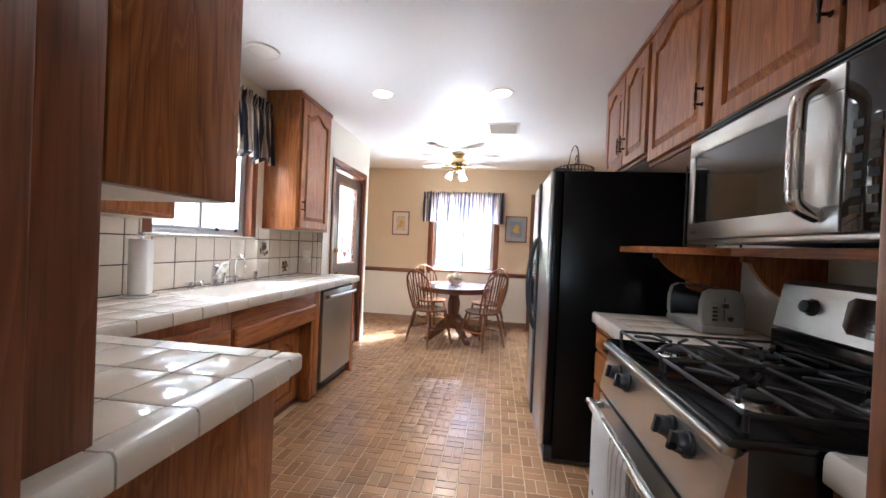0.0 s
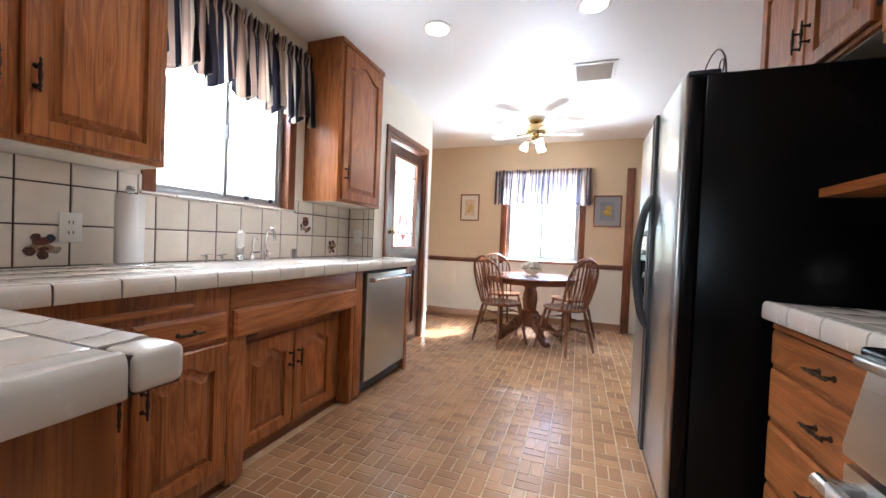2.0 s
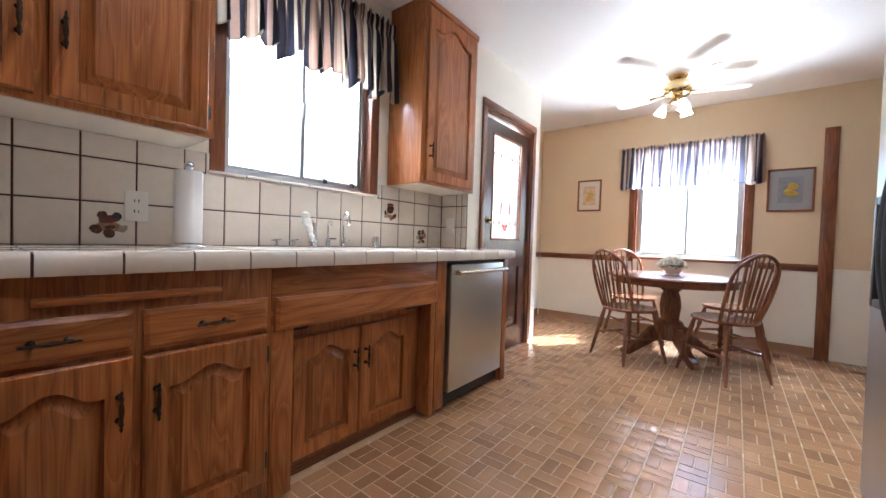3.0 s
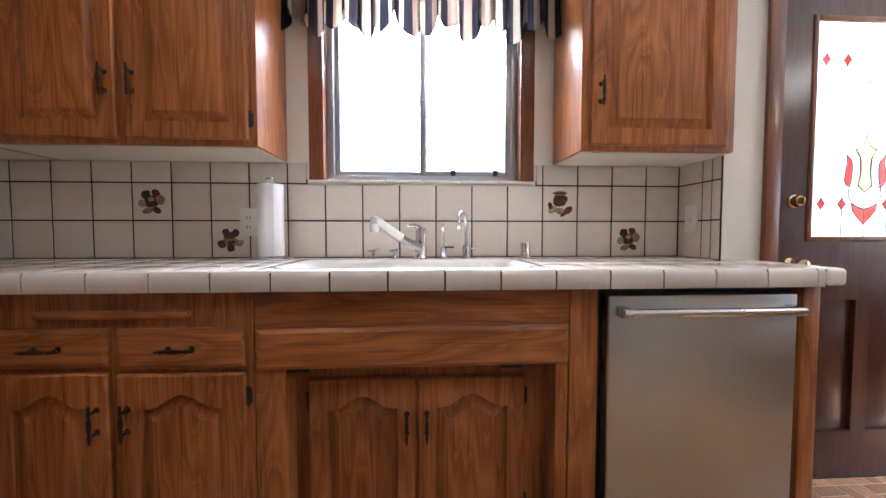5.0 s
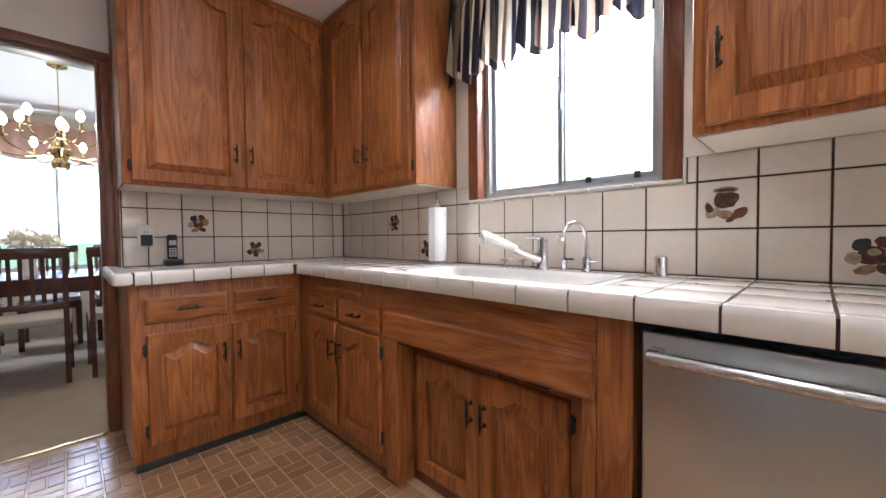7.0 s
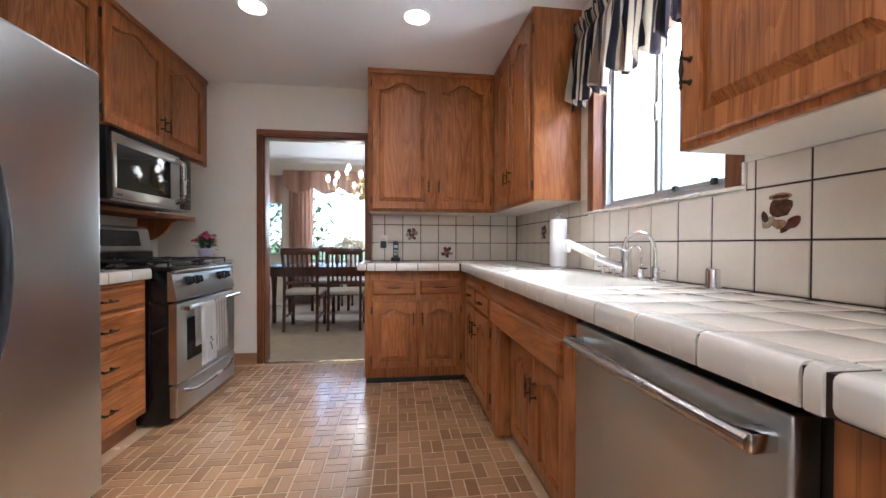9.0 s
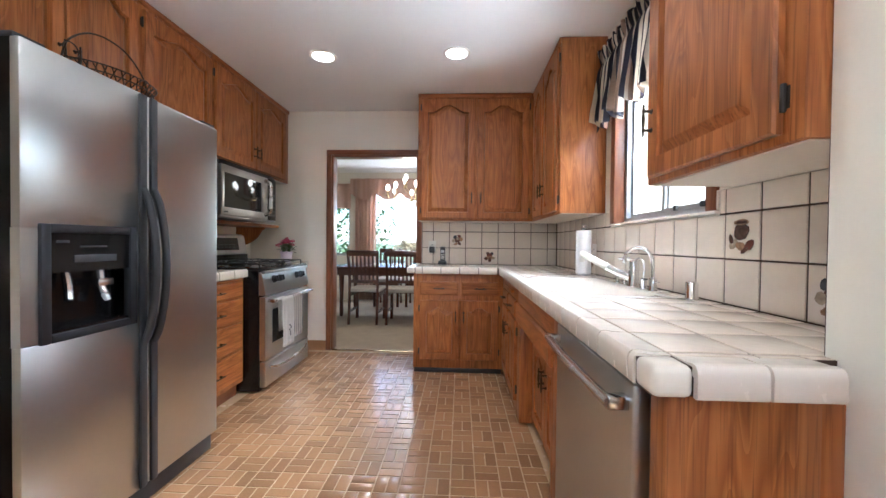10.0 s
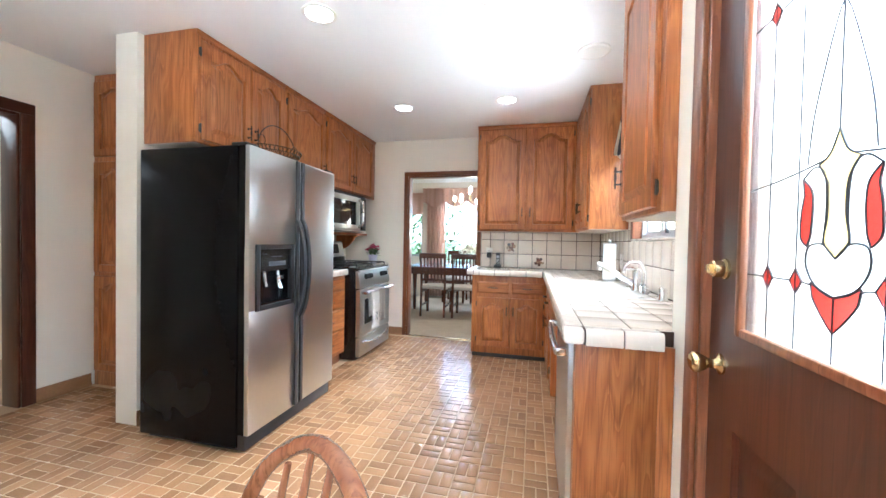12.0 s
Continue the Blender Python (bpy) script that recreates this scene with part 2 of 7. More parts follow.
def box(bm, lo, hi, bevel=0.0, seg=2):
    lo, hi = [min(a, b) for a, b in zip(lo, hi)], [max(a, b) for a, b in zip(lo, hi)]
    c = [(a + b) / 2 for a, b in zip(lo, hi)]
    s = [b - a for a, b in zip(lo, hi)]
    g = bmesh.ops.create_cube(bm, size=1.0, matrix=Matrix.Translation(c) @ Matrix.Diagonal((*s, 1)))
    if bevel:
        es = {e for v in g["verts"] for e in v.link_edges}
        bmesh.ops.bevel(bm, geom=list(es), offset=min(bevel, min(s) * 0.45), segments=seg, profile=0.5, affect="EDGES")
    return bm


def boxes(*pairs, bevel=0.0):
    bm = bmesh.new()
    for lo, hi in pairs:
        box(bm, lo, hi, bevel)
    return bm


def one(lo, hi, bevel=0.0, seg=2):
    return box(bmesh.new(), lo, hi, bevel, seg)


def basis(axis):
    w = Vector(axis).normalized()
    u = w.orthogonal().normalized()
    return u, w.cross(u), w


def lathe(bm, profile, at=(0, 0, 0), axis=(0, 0, 1), seg=16):
    """Turns (radius, height) points round an axis."""
    u, v, w = basis(axis)
    rings = []
    for r, h in profile:
        rings.append([bm.verts.new(Vector(at) + w * h + (u * math.cos(a) + v * math.sin(a)) * max(r, 1e-4)) for a in (2 * math.pi * k / seg for k in range(seg))])
    for a, b in zip(rings, rings[1:]):
        for k in range(seg):
            bm.faces.new((a[k], a[(k + 1) % seg], b[(k + 1) % seg], b[k]))
    for ring in (rings[0], rings[-1]):
        bm.faces.new(ring)
    return bm


def tube(bm, pts, radius, seg=8, closed=False):
    """A round bar along points; radius is a number or one per point."""
    pts = [Vector(p) for p in pts]
    n = len(pts)
    rad = radius if isinstance(radius, (list, tuple)) else [radius] * n
    u = None
    rings = []
    for i, p in enumerate(pts):
        a = pts[i - 1] if (i or closed) else p
        b = pts[(i + 1) % n] if (i < n - 1 or closed) else p
        w = (b - a).normalized()
        u = w.orthogonal().normalized() if u is None else (u - w * u.dot(w)).normalized()
        v = w.cross(u)
        rings.append([bm.verts.new(p + (u * math.cos(t) + v * math.sin(t)) * rad[i]) for t in (2 * math.pi * k / seg for k in range(seg))])
    pairs = list(zip(rings, rings[1:])) + ([(rings[-1], rings[0])] if closed else [])
    for a, b in pairs:
        for k in range(seg):
            bm.faces.new((a[k], a[(k + 1) % seg], b[(k + 1) % seg], b[k]))
    if not closed:
        bm.faces.new(rings[0])
        bm.faces.new(rings[-1])
    return bm


def curve(pts, n=6):
    """A smooth line through points."""
    pts = [Vector(p) for p in pts]
    out = []
    for i in range(len(pts) - 1):
        p0, p1, p2, p3 = pts[max(i - 1, 0)], pts[i], pts[i + 1], pts[min(i + 2, len(pts) - 1)]
        for k in range(n):
            t = k / n
            out.append(0.5 * ((2 * p1) + (p2 - p0) * t + (2 * p0 - 5 * p1 + 4 * p2 - p3) * t * t + (3 * p1 - p0 - 3 * p2 + p3) * t ** 3))
    return out + [pts[-1]]


def prism(bm, outline, direction):
    """A flat outline pushed along a direction."""
    d = Vector(direction)
    a = [bm.verts.new(p) for p in outline]
    b = [bm.verts.new(Vector(p) + d) for p in outline]
    n = len(a)
    bm.faces.new(a)
    bm.faces.new(b[::-1])
    for i in range(n):
        bm.faces.new((a[i], b[i], b[(i + 1) % n], a[(i + 1) % n]))
    return bm


class Face:
    """A flat front: u runs along it, v up, out is towards the room."""
    def __init__(self, origin, u, out):
        self.o, self.u, self.n = Vector(origin), Vector(u), Vector(out)

    def p(self, u, v, out=0.0):
        return self.o + self.u * u + Vector((0, 0, v)) + self.n * out


ARCH_N = 17


def door_loop(u0, v0, u1, v1, rise):
    """Corner points and a cathedral-arched top; rise 0 gives a plain rectangle with as many points."""
    pts = [(u0, v0), (u1, v0)]
    for k in range(ARCH_N):
        s = 1 - 2 * k / (ARCH_N - 1)
        up = 0.0 if abs(s) > 0.78 else (0.5 + 0.5 * math.cos(math.pi * s / 0.78)) ** 0.85
        pts.append(((u0 + u1) / 2 + s * (u1 - u0) / 2, v1 + rise * up))
    return pts


def ring_faces(bm, a, b):
    n = len(a)
    for i in range(n):
        bm.faces.new((a[i], a[(i + 1) % n], b[(i + 1) % n], b[i]))


def pull(parent, face, u, v, upright=True, length=0.105):
    """A turned bronze bar pull on two posts."""
    bm = bmesh.new()
    half = length / 2
    along = Vector((0, 0, 1)) if upright else face.u
    c = face.p(u, v, 0)
    prof = [(0.002, -half), (0.0045, -half + 0.006), (0.003, -half + 0.012), (0.0062, -half + 0.020), (0.0035, -half + 0.028), (0.0055, -0.012), (0.0065, 0), (0.0055, 0.012), (0.0035, half - 0.028), (0.0062, half - 0.020), (0.003, half - 0.012), (0.0045, half - 0.006), (0.002, half)]
    lathe(bm, prof, c + face.n * 0.026, along, 8)
    for s in (-1, 1):
        q = c + along * s * (half - 0.022)
        lathe(bm, [(0.009, 0), (0.0085, 0.002), (0.0045, 0.006), (0.0045, 0.026)], q, face.n, 8)
    return part("handle", bm, bronze, parent, "turned antique bronze bar pull")


def hinge(parent, face, u, v):
    bm = bmesh.new()
    lathe(bm, [(0.0045, -0.028), (0.0055, -0.026), (0.0055, 0.026), (0.0045, 0.028)], face.p(u, v, 0.006), (0, 0, 1), 8)
    p, q = face.p(u - 0.009, v - 0.022, 0.0), face.p(u + 0.009, v + 0.022, 0.003)
    box(bm, p, q)
    return part("hinge", bm, black_iron, parent, "small dark exposed hinge")


def panel_door(parent, face, u0, v0, w, h, rise=0.045, handle=None, hinge_side=None, thick=0.021, stile=0.056, mats=None, hv=None):
    """A raised-panel door: frame with an arched opening, a raised panel of its own, pull and hinges."""
    mat_f, mat_p = mats or (oak_z, oak_z)
    u1, v1 = u0 + w, v0 + h
    top = v1 - stile - rise
    bm = bmesh.new()
    back = [bm.verts.new(face.p(u, v, 0.001)) for u, v in door_loop(u0, v0, u1, v1, 0)]
    e1 = [bm.verts.new(face.p(u, v, thick - 0.006)) for u, v in door_loop(u0, v0, u1, v1, 0)]
    e2 = [bm.verts.new(face.p(u, v, thick)) for u, v in door_loop(u0 + 0.005, v0 + 0.005, u1 - 0.005, v1 - 0.005, 0)]
    i1 = [bm.verts.new(face.p(u, v, thick)) for u, v in door_loop(u0 + stile, v0 + stile, u1 - stile, top, rise)]
    i2 = [bm.verts.new(face.p(u, v, thick - 0.0175)) for u, v in door_loop(u0 + stile + 0.004, v0 + stile + 0.004, u1 - stile - 0.004, top - 0.004, rise)]
    for a, b in ((back, e1), (e1, e2), (e2, i1), (i1, i2)):
        ring_faces(bm, a, b)
    bm.faces.new(back)
    door = part("door", bm, mat_f, parent, angle=20)
    bm = bmesh.new()
    p0 = [bm.verts.new(face.p(u, v, thick - 0.018)) for u, v in door_loop(u0 + stile + 0.002, v0 + stile + 0.002, u1 - stile - 0.002, top - 0.002, rise)]
    p1 = [bm.verts.new(face.p(u, v, thick - 0.0155)) for u, v in door_loop(u0 + stile + 0.011, v0 + stile + 0.011, u1 - stile - 0.011, top - 0.011, rise)]
    p2 = [bm.verts.new(face.p(u, v, thick - 0.001)) for u, v in door_loop(u0 + stile + 0.036, v0 + stile + 0.036, u1 - stile - 0.036, top - 0.034, rise * 0.92)]
    ring_faces(bm, p0, p1)
    ring_faces(bm, p1, p2)
    bm.faces.new(p2)
    part("panel", bm, mat_p, door, angle=20)
    if handle:
        hu = u0 + 0.028 if handle == "lo" else u1 - 0.028
        pull(door, Face(face.p(0, 0, thick), face.u, face.n), hu, hv if hv is not None else v0 + h * 0.5)
    if hinge_side:
        hu = u0 - 0.004 if hinge_side == "lo" else u1 + 0.004
        for hv2 in (v0 + 0.07, v1 - 0.07):
            hinge(door, face, hu, hv2)
    return door


def drawer(parent, face, u0, v0, w, h, mat=None, handle=True, name="drawer"):
    bm = bmesh.new()
    a = [bm.verts.new(face.p(u, v, 0.001)) for u, v in ((u0, v0), (u0 + w, v0), (u0 + w, v0 + h), (u0, v0 + h))]
    b = [bm.verts.new(face.p(u, v, 0.012)) for u, v in ((u0, v0), (u0 + w, v0), (u0 + w, v0 + h), (u0, v0 + h))]
    e = 0.012
    c = [bm.verts.new(face.p(u, v, 0.019)) for u, v in ((u0 + e, v0 + e), (u0 + w - e, v0 + e), (u0 + w - e, v0 + h - e), (u0 + e, v0 + h - e))]
    ring_faces(bm, a, b)
    ring_faces(bm, b, c)
    bm.faces.new(a)
    bm.faces.new(c)
    ob = part(name, bm, mat, parent, angle=20)
    if handle:
        pull(ob, Face(face.p(0, 0, 0.019), face.u, face.n), u0 + w / 2, v0 + h / 2, upright=False)
    return ob


def pieces(name, mat, parent, places, mesh):
    """Alike pieces as objects on one mesh."""
    off = base_of(parent)
    mesh.materials.append(mat)
    for m in places:
        ob = new(name, mesh)
        ob.parent = parent
        ob.matrix_basis = Matrix.Translation(-off) @ m


def tile_mesh(name, w, h, depth=0.006, edge=0.004):
    """A pillowed tile lying in its own xy plane, centred, its face towards +z."""
    bm = bmesh.new()
    rings = []
    for inset, z in ((0, 0), (0, depth - 0.0022), (edge * 0.35, depth - 0.0006), (edge, depth)):
        x, y = w / 2 - inset, h / 2 - inset
        rings.append([bm.verts.new(p) for p in ((-x, -y, z), (x, -y, z), (x, y, z), (-x, y, z))])
    for a, b in zip(rings, rings[1:]):
        ring_faces(bm, a, b)
    bm.faces.new(rings[-1])
    finish(bm, 50)
    me = bpy.data.meshes.new(name)
    bm.to_mesh(me)
    bm.free()
    return me
# ---- the shell ----
H = 2.44            # ceiling height
T = 0.157           # tile pitch
XR = 3.10           # kitchen's east wall
YN = 5.37           # nook's end wall
XN = -0.25          # nook's west wall
XD = 0.25           # wall with the garden door
YJ = 2.92           # where that wall steps forward
COUNTER = 0.905

floor = solid("floor", one((-0.45, -0.12, -0.05), (4.25, 5.6, 0.0)), vinyl_joint, "brick-patterned tan vinyl kitchen floor with pale joints", "floor", "structure")
solid("dining_floor", one((-1.4, -3.6, -0.05), (4.6, -0.12, 0.002)), carpet, "beige carpet of the dining room", "floor", "structure")
solid("ceiling", one((-1.6, -3.8, H), (6.0, 5.7, H + 0.1)), ceiling_paint, "smooth white painted ceiling", "ceiling", "structure")

# window and door openings
WY0, WY1, WZ0, WZ1 = 1.335, 2.20, 1.235, 2.10
DY0, DY1, DZ = 3.135, 3.965, 2.01
NX0, NX1, NZ0, NZ1 = 0.89, 1.88, 0.85, 2.0
PX0, PX1, PZ = 1.36, 2.25, 1.995
YS = -0.13          # south wall beside the dining doorway
HY0, HY1, HZ = 2.54, 3.40, 2.0

wall_west = solid("wall_west", boxes(((-0.15, -0.12, 0), (0, WY0, H)), ((-0.15, WY1, 0), (0, YJ, H)), ((-0.15, WY0, 0), (0, WY1, WZ0)), ((-0.15, WY0, WZ1), (0, WY1, H))), white_paint, "cream painted kitchen wall with a sliding window", "wall", "structure")
wall_door = solid("wall_door", boxes(((-0.15, YJ, 0), (XD, DY0, H)), ((0.10, DY1, 0), (XD, 4.14, H)), ((0.10, DY0, DZ), (XD, DY1, H)), ((-0.40, 4.02, 0), (0.10, 4.14, H))), white_paint, "cream painted wall round the garden door", "wall", "structure")
wall_nook = solid("wall_nook", one((XN - 0.15, 4.14, 0), (XN, YN + 0.15, H)), cream_paint, "breakfast nook wall, cream below and tan above a wooden rail", "wall", "structure")
wall_north = solid("wall_north", boxes(((XN, YN, 0), (NX0, YN + 0.15, H)), ((NX1, YN, 0), (4.25, YN + 0.15, H)), ((NX0, YN, 0), (NX1, YN + 0.15, NZ0)), ((NX0, YN, NZ1), (NX1, YN + 0.15, H))), cream_paint, "nook end wall with a window, cream below and tan above the rail", "wall", "structure")
wall_east = solid("wall_east", one((XR, -0.2, 0), (XR + 0.17, 2.53, H), 0.004), white_paint, "white plastered kitchen wall ending beside the refrigerator", "wall", "structure")
wall_hall = solid("wall_hall", boxes(((4.1, 1.4, 0), (4.25, HY0, H)), ((4.1, HY1, 0), (4.25, YN, H)), ((4.1, HY0, HZ), (4.25, HY1, H))), white_paint, "cream painted hall wall with an open doorway", "wall", "structure")
wall_south = solid("wall_south", boxes(((-0.15, -0.24, 0), (1.308, 0, H)), ((1.308, -0.24, 0), (PX0, YS, H)), ((PX1, -0.24, 0), (XR, YS, H)), ((PX0, -0.24, PZ), (PX1, YS, H))), white_paint, "white painted wall with a doorway to the dining room", "wall", "structure")
solid("wall_pantry_back", one((XR + 0.17, 1.4, 0), (4.1, 1.5, H)), white_paint, "plain hall end wall behind the pantry", "wall", "structure")

# dining room shell
QX0, QX1, QZ0, QZ1 = 0.55, 2.62, 0.72, 2.10
solid("dining_wall_south", boxes(((-1.4, -3.6, 0), (QX0, -3.45, H)), ((QX1, -3.6, 0), (3.05, -3.45, H)), ((3.75, -3.6, 0), (4.6, -3.45, H)), ((QX0, -3.6, 0), (QX1, -3.45, QZ0)), ((QX0, -3.6, QZ1), (QX1, -3.45, H)), ((3.05, -3.6, 0), (3.75, -3.45, 0.85)), ((3.05, -3.6, 2.05), (3.75, -3.45, H))), cream_paint, "pale peach dining room wall with a wide window", "wall", "structure")
solid("dining_wall_west", one((-1.55, -3.6, 0), (-1.4, -0.2, H)), cream_paint, "plain pale dining room side wall", "wall", "structure")
solid("dining_wall_east", one((4.6, -3.6, 0), (4.75, -0.2, H)), cream_paint, "plain pale dining room side wall", "wall", "structure")
solid("dining_wall_north", boxes(((-1.4, -0.2, 0), (-0.15, -0.005, H)), ((XR + 0.17, -0.2, 0), (4.6, 0, H))), cream_paint, "plain pale dining room wall beside the kitchen", "wall", "structure")
# room beyond the hall doorway
solid("side_room_walls", boxes(((6.0, 1.9, 0), (6.1, 4.1, H)), ((4.25, 1.8, 0), (6.1, 1.9, H)), ((4.25, 4.1, 0), (6.1, 4.2, H))), cream_paint, "plain walls of a side room", "wall", "structure")
solid("side_room_floor", one((4.25, 1.8, -0.05), (6.1, 4.2, 0.0)), vinyl_joint, "tan floor of a side room", "floor", "structure")

# tan upper half of the nook walls, a skin of paint above the rail
RAIL = 0.815
solid("paint_nook", boxes(((XN, 4.14, RAIL), (XN + 0.003, YN, H)), bevel=0), tan_paint, "tan paint above the chair rail", "wall paint", "structure")
solid("paint_north", boxes(((XN + 0.003, YN - 0.003, RAIL), (NX0 - 0.005, YN, H)), ((NX1 + 0.005, YN - 0.003, RAIL), (4.1, YN, H)), ((NX0 - 0.005, YN - 0.003, NZ1 + 0.005), (NX1 + 0.005, YN, H))), tan_paint, "tan paint above the chair rail", "wall paint", "structure")


def rail_profile(bm, a, b, out):
    a, b, n = Vector(a), Vector(b), Vector(out)
    prof = [(0, -0.032), (0.012, -0.030), (0.014, -0.012), (0.024, -0.004), (0.024, 0.012), (0.013, 0.020), (0.011, 0.030), (0, 0.032)]
    prism(bm, [a + n * o + Vector((0, 0, z)) for o, z in prof], b - a)


bm = bmesh.new()
rail_profile(bm, (XN + 0.003, 4.13, RAIL), (XN + 0.003, YN - 0.004, RAIL), (1, 0, 0))
solid("chair_rail_nook", bm, trim_y, "stained wooden chair rail", "trim", "structure")
bm = bmesh.new()
rail_profile(bm, (XN + 0.03, YN - 0.003, RAIL), (NX0 - 0.09, YN - 0.003, RAIL), (0, -1, 0))
rail_profile(bm, (NX1 + 0.09, YN - 0.003, RAIL), (2.403, YN - 0.003, RAIL), (0, -1, 0))
solid("chair_rail_north", bm, trim_x, "stained wooden chair rail", "trim", "structure")


def coved_base(name, a, b, out, h=0.095):
    bm = bmesh.new()
    a, b, n = Vector(a), Vector(b), Vector(out)
    prof = [(0.0005, 0.0005), (0.022, 0.0005), (0.010, 0.010), (0.0045, 0.03), (0.004, h), (0.0005, h)]
    prism(bm, [a + n * o + Vector((0, 0, z)) for o, z in prof], b - a)
    return solid(name, bm, vinyl_piece, "coved tan vinyl baseboard", "baseboard", "structure")


coved_base("baseboard_nook", (XN, 4.13, 0), (XN, YN, 0), (1, 0, 0))
coved_base("baseboard_north", (XN + 0.02, YN, 0), (2.403, YN, 0), (0, -1, 0))
coved_base("baseboard_post", (XR, 2.51, 0), (XR, 2.63 - 0.1, 0), (-1, 0, 0))
coved_base("baseboard_hall", (4.1, 2.12, 0), (4.1, HY0 - 0.075, 0), (-1, 0, 0))
coved_base("baseboard_south", (PX1 + 0.052, YS, 0), (2.49, YS, 0), (0, 1, 0))
coved_base("baseboard_door_wall", (XD, 3.05, 0), (XD, DY0 - 0.062, 0), (1, 0, 0))


# ---- trim round the openings ----
def casing(name, label, side, w=0.065, t=0.018, dark=False):
    """Three boards round an opening. side: axis across the wall, wall face, out, opening u0, u1, z0, z1."""
    axis, face, out, u0, u1, z0, z1, depth, sill = side
    zz, yy, xx = (red_z, red_y, red_x) if dark else (trim_z, trim_y, trim_x)
    ob = thing(name, label, "door casing" if not sill else "window casing", (0, 0, 0), kind="structure")

    def put(pn, ua, ub, za, zb, da, db, mat):
        if axis == "x":
            lo, hi = (face + out * da, ua, za), (face + out * db, ub, zb)
        else:
            lo, hi = (ua, face + out * da, za), (ub, face + out * db, zb)
        part(pn, one(lo, hi, 0.004), mat, ob)

    hz = yy if axis == "x" else xx
    base = z0 - w if sill else z0
    put("side_board", u0 - w, u0, base, z1, 0.001, t, zz)
    put("side_board", u1, u1 + w, base, z1, 0.001, t, zz)
    put("head_board", u0 - w, u1 + w, z1, z1 + w, 0.001, t + 0.002, hz)
    # lining of the opening
    put("lining", u0 - 0.001, u0 + 0.018, z0, z1, -depth, 0.004, zz)
    put("lining", u1 - 0.018, u1 + 0.001, z0, z1, -depth, 0.004, zz)
    put("lining", u0 + 0.018, u1 - 0.018, z1 - 0.018, z1 + 0.001, -depth, 0.004, hz)
    if sill:
        put("sill", u0 - w, u1 + w, z0 - 0.03, z0, -depth, 0.026, hz)
    return ob


casing("casing_dining_doorway", "stained wooden casing round the dining room doorway", ("y", YS, 1, PX0, PX1, 0.0, PZ, 0.12, False), w=0.05, t=0.014)
casing("casing_dining_side", "stained wooden casing on the dining room side", ("y", -0.24, -1, PX0, PX1, 0.0, PZ, -0.01, False), w=0.075)
casing("casing_garden_door", "stained wooden casing round the garden door", ("x", XD, 1, DY0, DY1, 0.0, DZ, 0.15, False), w=0.06)
casing("casing_hall_doorway", "dark stained wooden casing of the hall doorway", ("x", 4.1, -1, HY0, HY1, 0.0, HZ, 0.15, False), w=0.075, dark=True)
casing("casing_nook_window", "stained wooden casing round the nook window", ("y", YN - 0.003, -1, NX0, NX1, NZ0, NZ1, 0.12, True), w=0.06)
ob = thing("casing_nook_door", "stained wooden door casing at the end of the nook wall", "door casing", kind="structure")
part("side_board", one((2.405, YN - 0.022, 0), (2.50, YN - 0.0035, 2.07), 0.004), trim_z, ob)
ob = thing("filler_board", "stained wooden filler board beside the dining room doorway", "trim", kind="structure")
part("board", one((1.3085, YS + 0.001, 0.0), (1.321, -0.002, H - 0.001), 0.002), trim_z, ob)
# kitchen window frame boards stand in the tiles
ob = thing("casing_kitchen_window", "stained wooden boards framing the kitchen window", "window casing", kind="structure")
part("side_board", one((-0.10, WY0 - 0.05, WZ0), (0.012, WY0 + 0.012, WZ1 + 0.05), 0.004), trim_z, ob)
part("side_board", one((-0.10, WY1 - 0.012, WZ0), (0.012, WY1 + 0.05, WZ1 + 0.05), 0.004), trim_z, ob)
part("head_board", one((-0.10, WY0 + 0.012, WZ1 - 0.02), (0.012, WY1 - 0.012, WZ1 + 0.05), 0.004), trim_y, ob)
part("threshold_strip", one((PX0 + 0.02, -0.145, 0.002), (PX1 - 0.02, -0.105, 0.009), 0.003), brass, thing("door_threshold", "thin brass carpet strip in the doorway", "threshold", kind="structure"))
# ---- cabinets ----
FB = 0.565           # face of the base cabinets
FU = 0.295          # face of the wall cabinets
UB = 1.31           # underside of the wall cabinets
FS = 0.472          # face of the peninsula cabinet


def unit(name, label, lo, hi, group, toe=None, bottom=None):
    """A cabinet body with its face frame; toe: (axis sign) recess under it."""
    at = ((lo[0] + hi[0]) / 2, (lo[1] + hi[1]) / 2, lo[2])
    ob = thing(name, label, "cabinet", at, group)
    part("body", one(lo, hi, 0.003), oak_z, ob)
    return ob


G_BASE, G_WALL = "oak base cabinets", "oak wall cabinets"
W = Face((FB, 0, 0), (0, 1, 0), (1, 0, 0))          # sink run, u = y
# corner and drawer unit
c = unit("base_cabinet", "honey oak base cabinet with two drawers and arched doors", (0.01, FS, 0.05), (FB, 1.285, 0.852), G_BASE)
part("toe_kick", one((0.01, FS, 0.001), (FB - 0.03, 1.285, 0.05)), trim_y, c, "dark recessed toe kick")
drawer(c, W, 0.60, 0.645, 0.305, 0.105, oak_y)
drawer(c, W, 0.928, 0.638, 0.338, 0.11, oak_y)
panel_door(c, W, 0.60, 0.115, 0.305, 0.515, 0.04, "hi", "lo", hv=0.50)
panel_door(c, W, 0.928, 0.115, 0.338, 0.508, 0.04, "lo", "hi", hv=0.50)
bm = one((FB, 0.72, 0.778), (FB + 0.022, 1.12, 0.798), 0.005)
part("cutting_board", bm, oak_y, c, "slide-out oak cutting board edge")
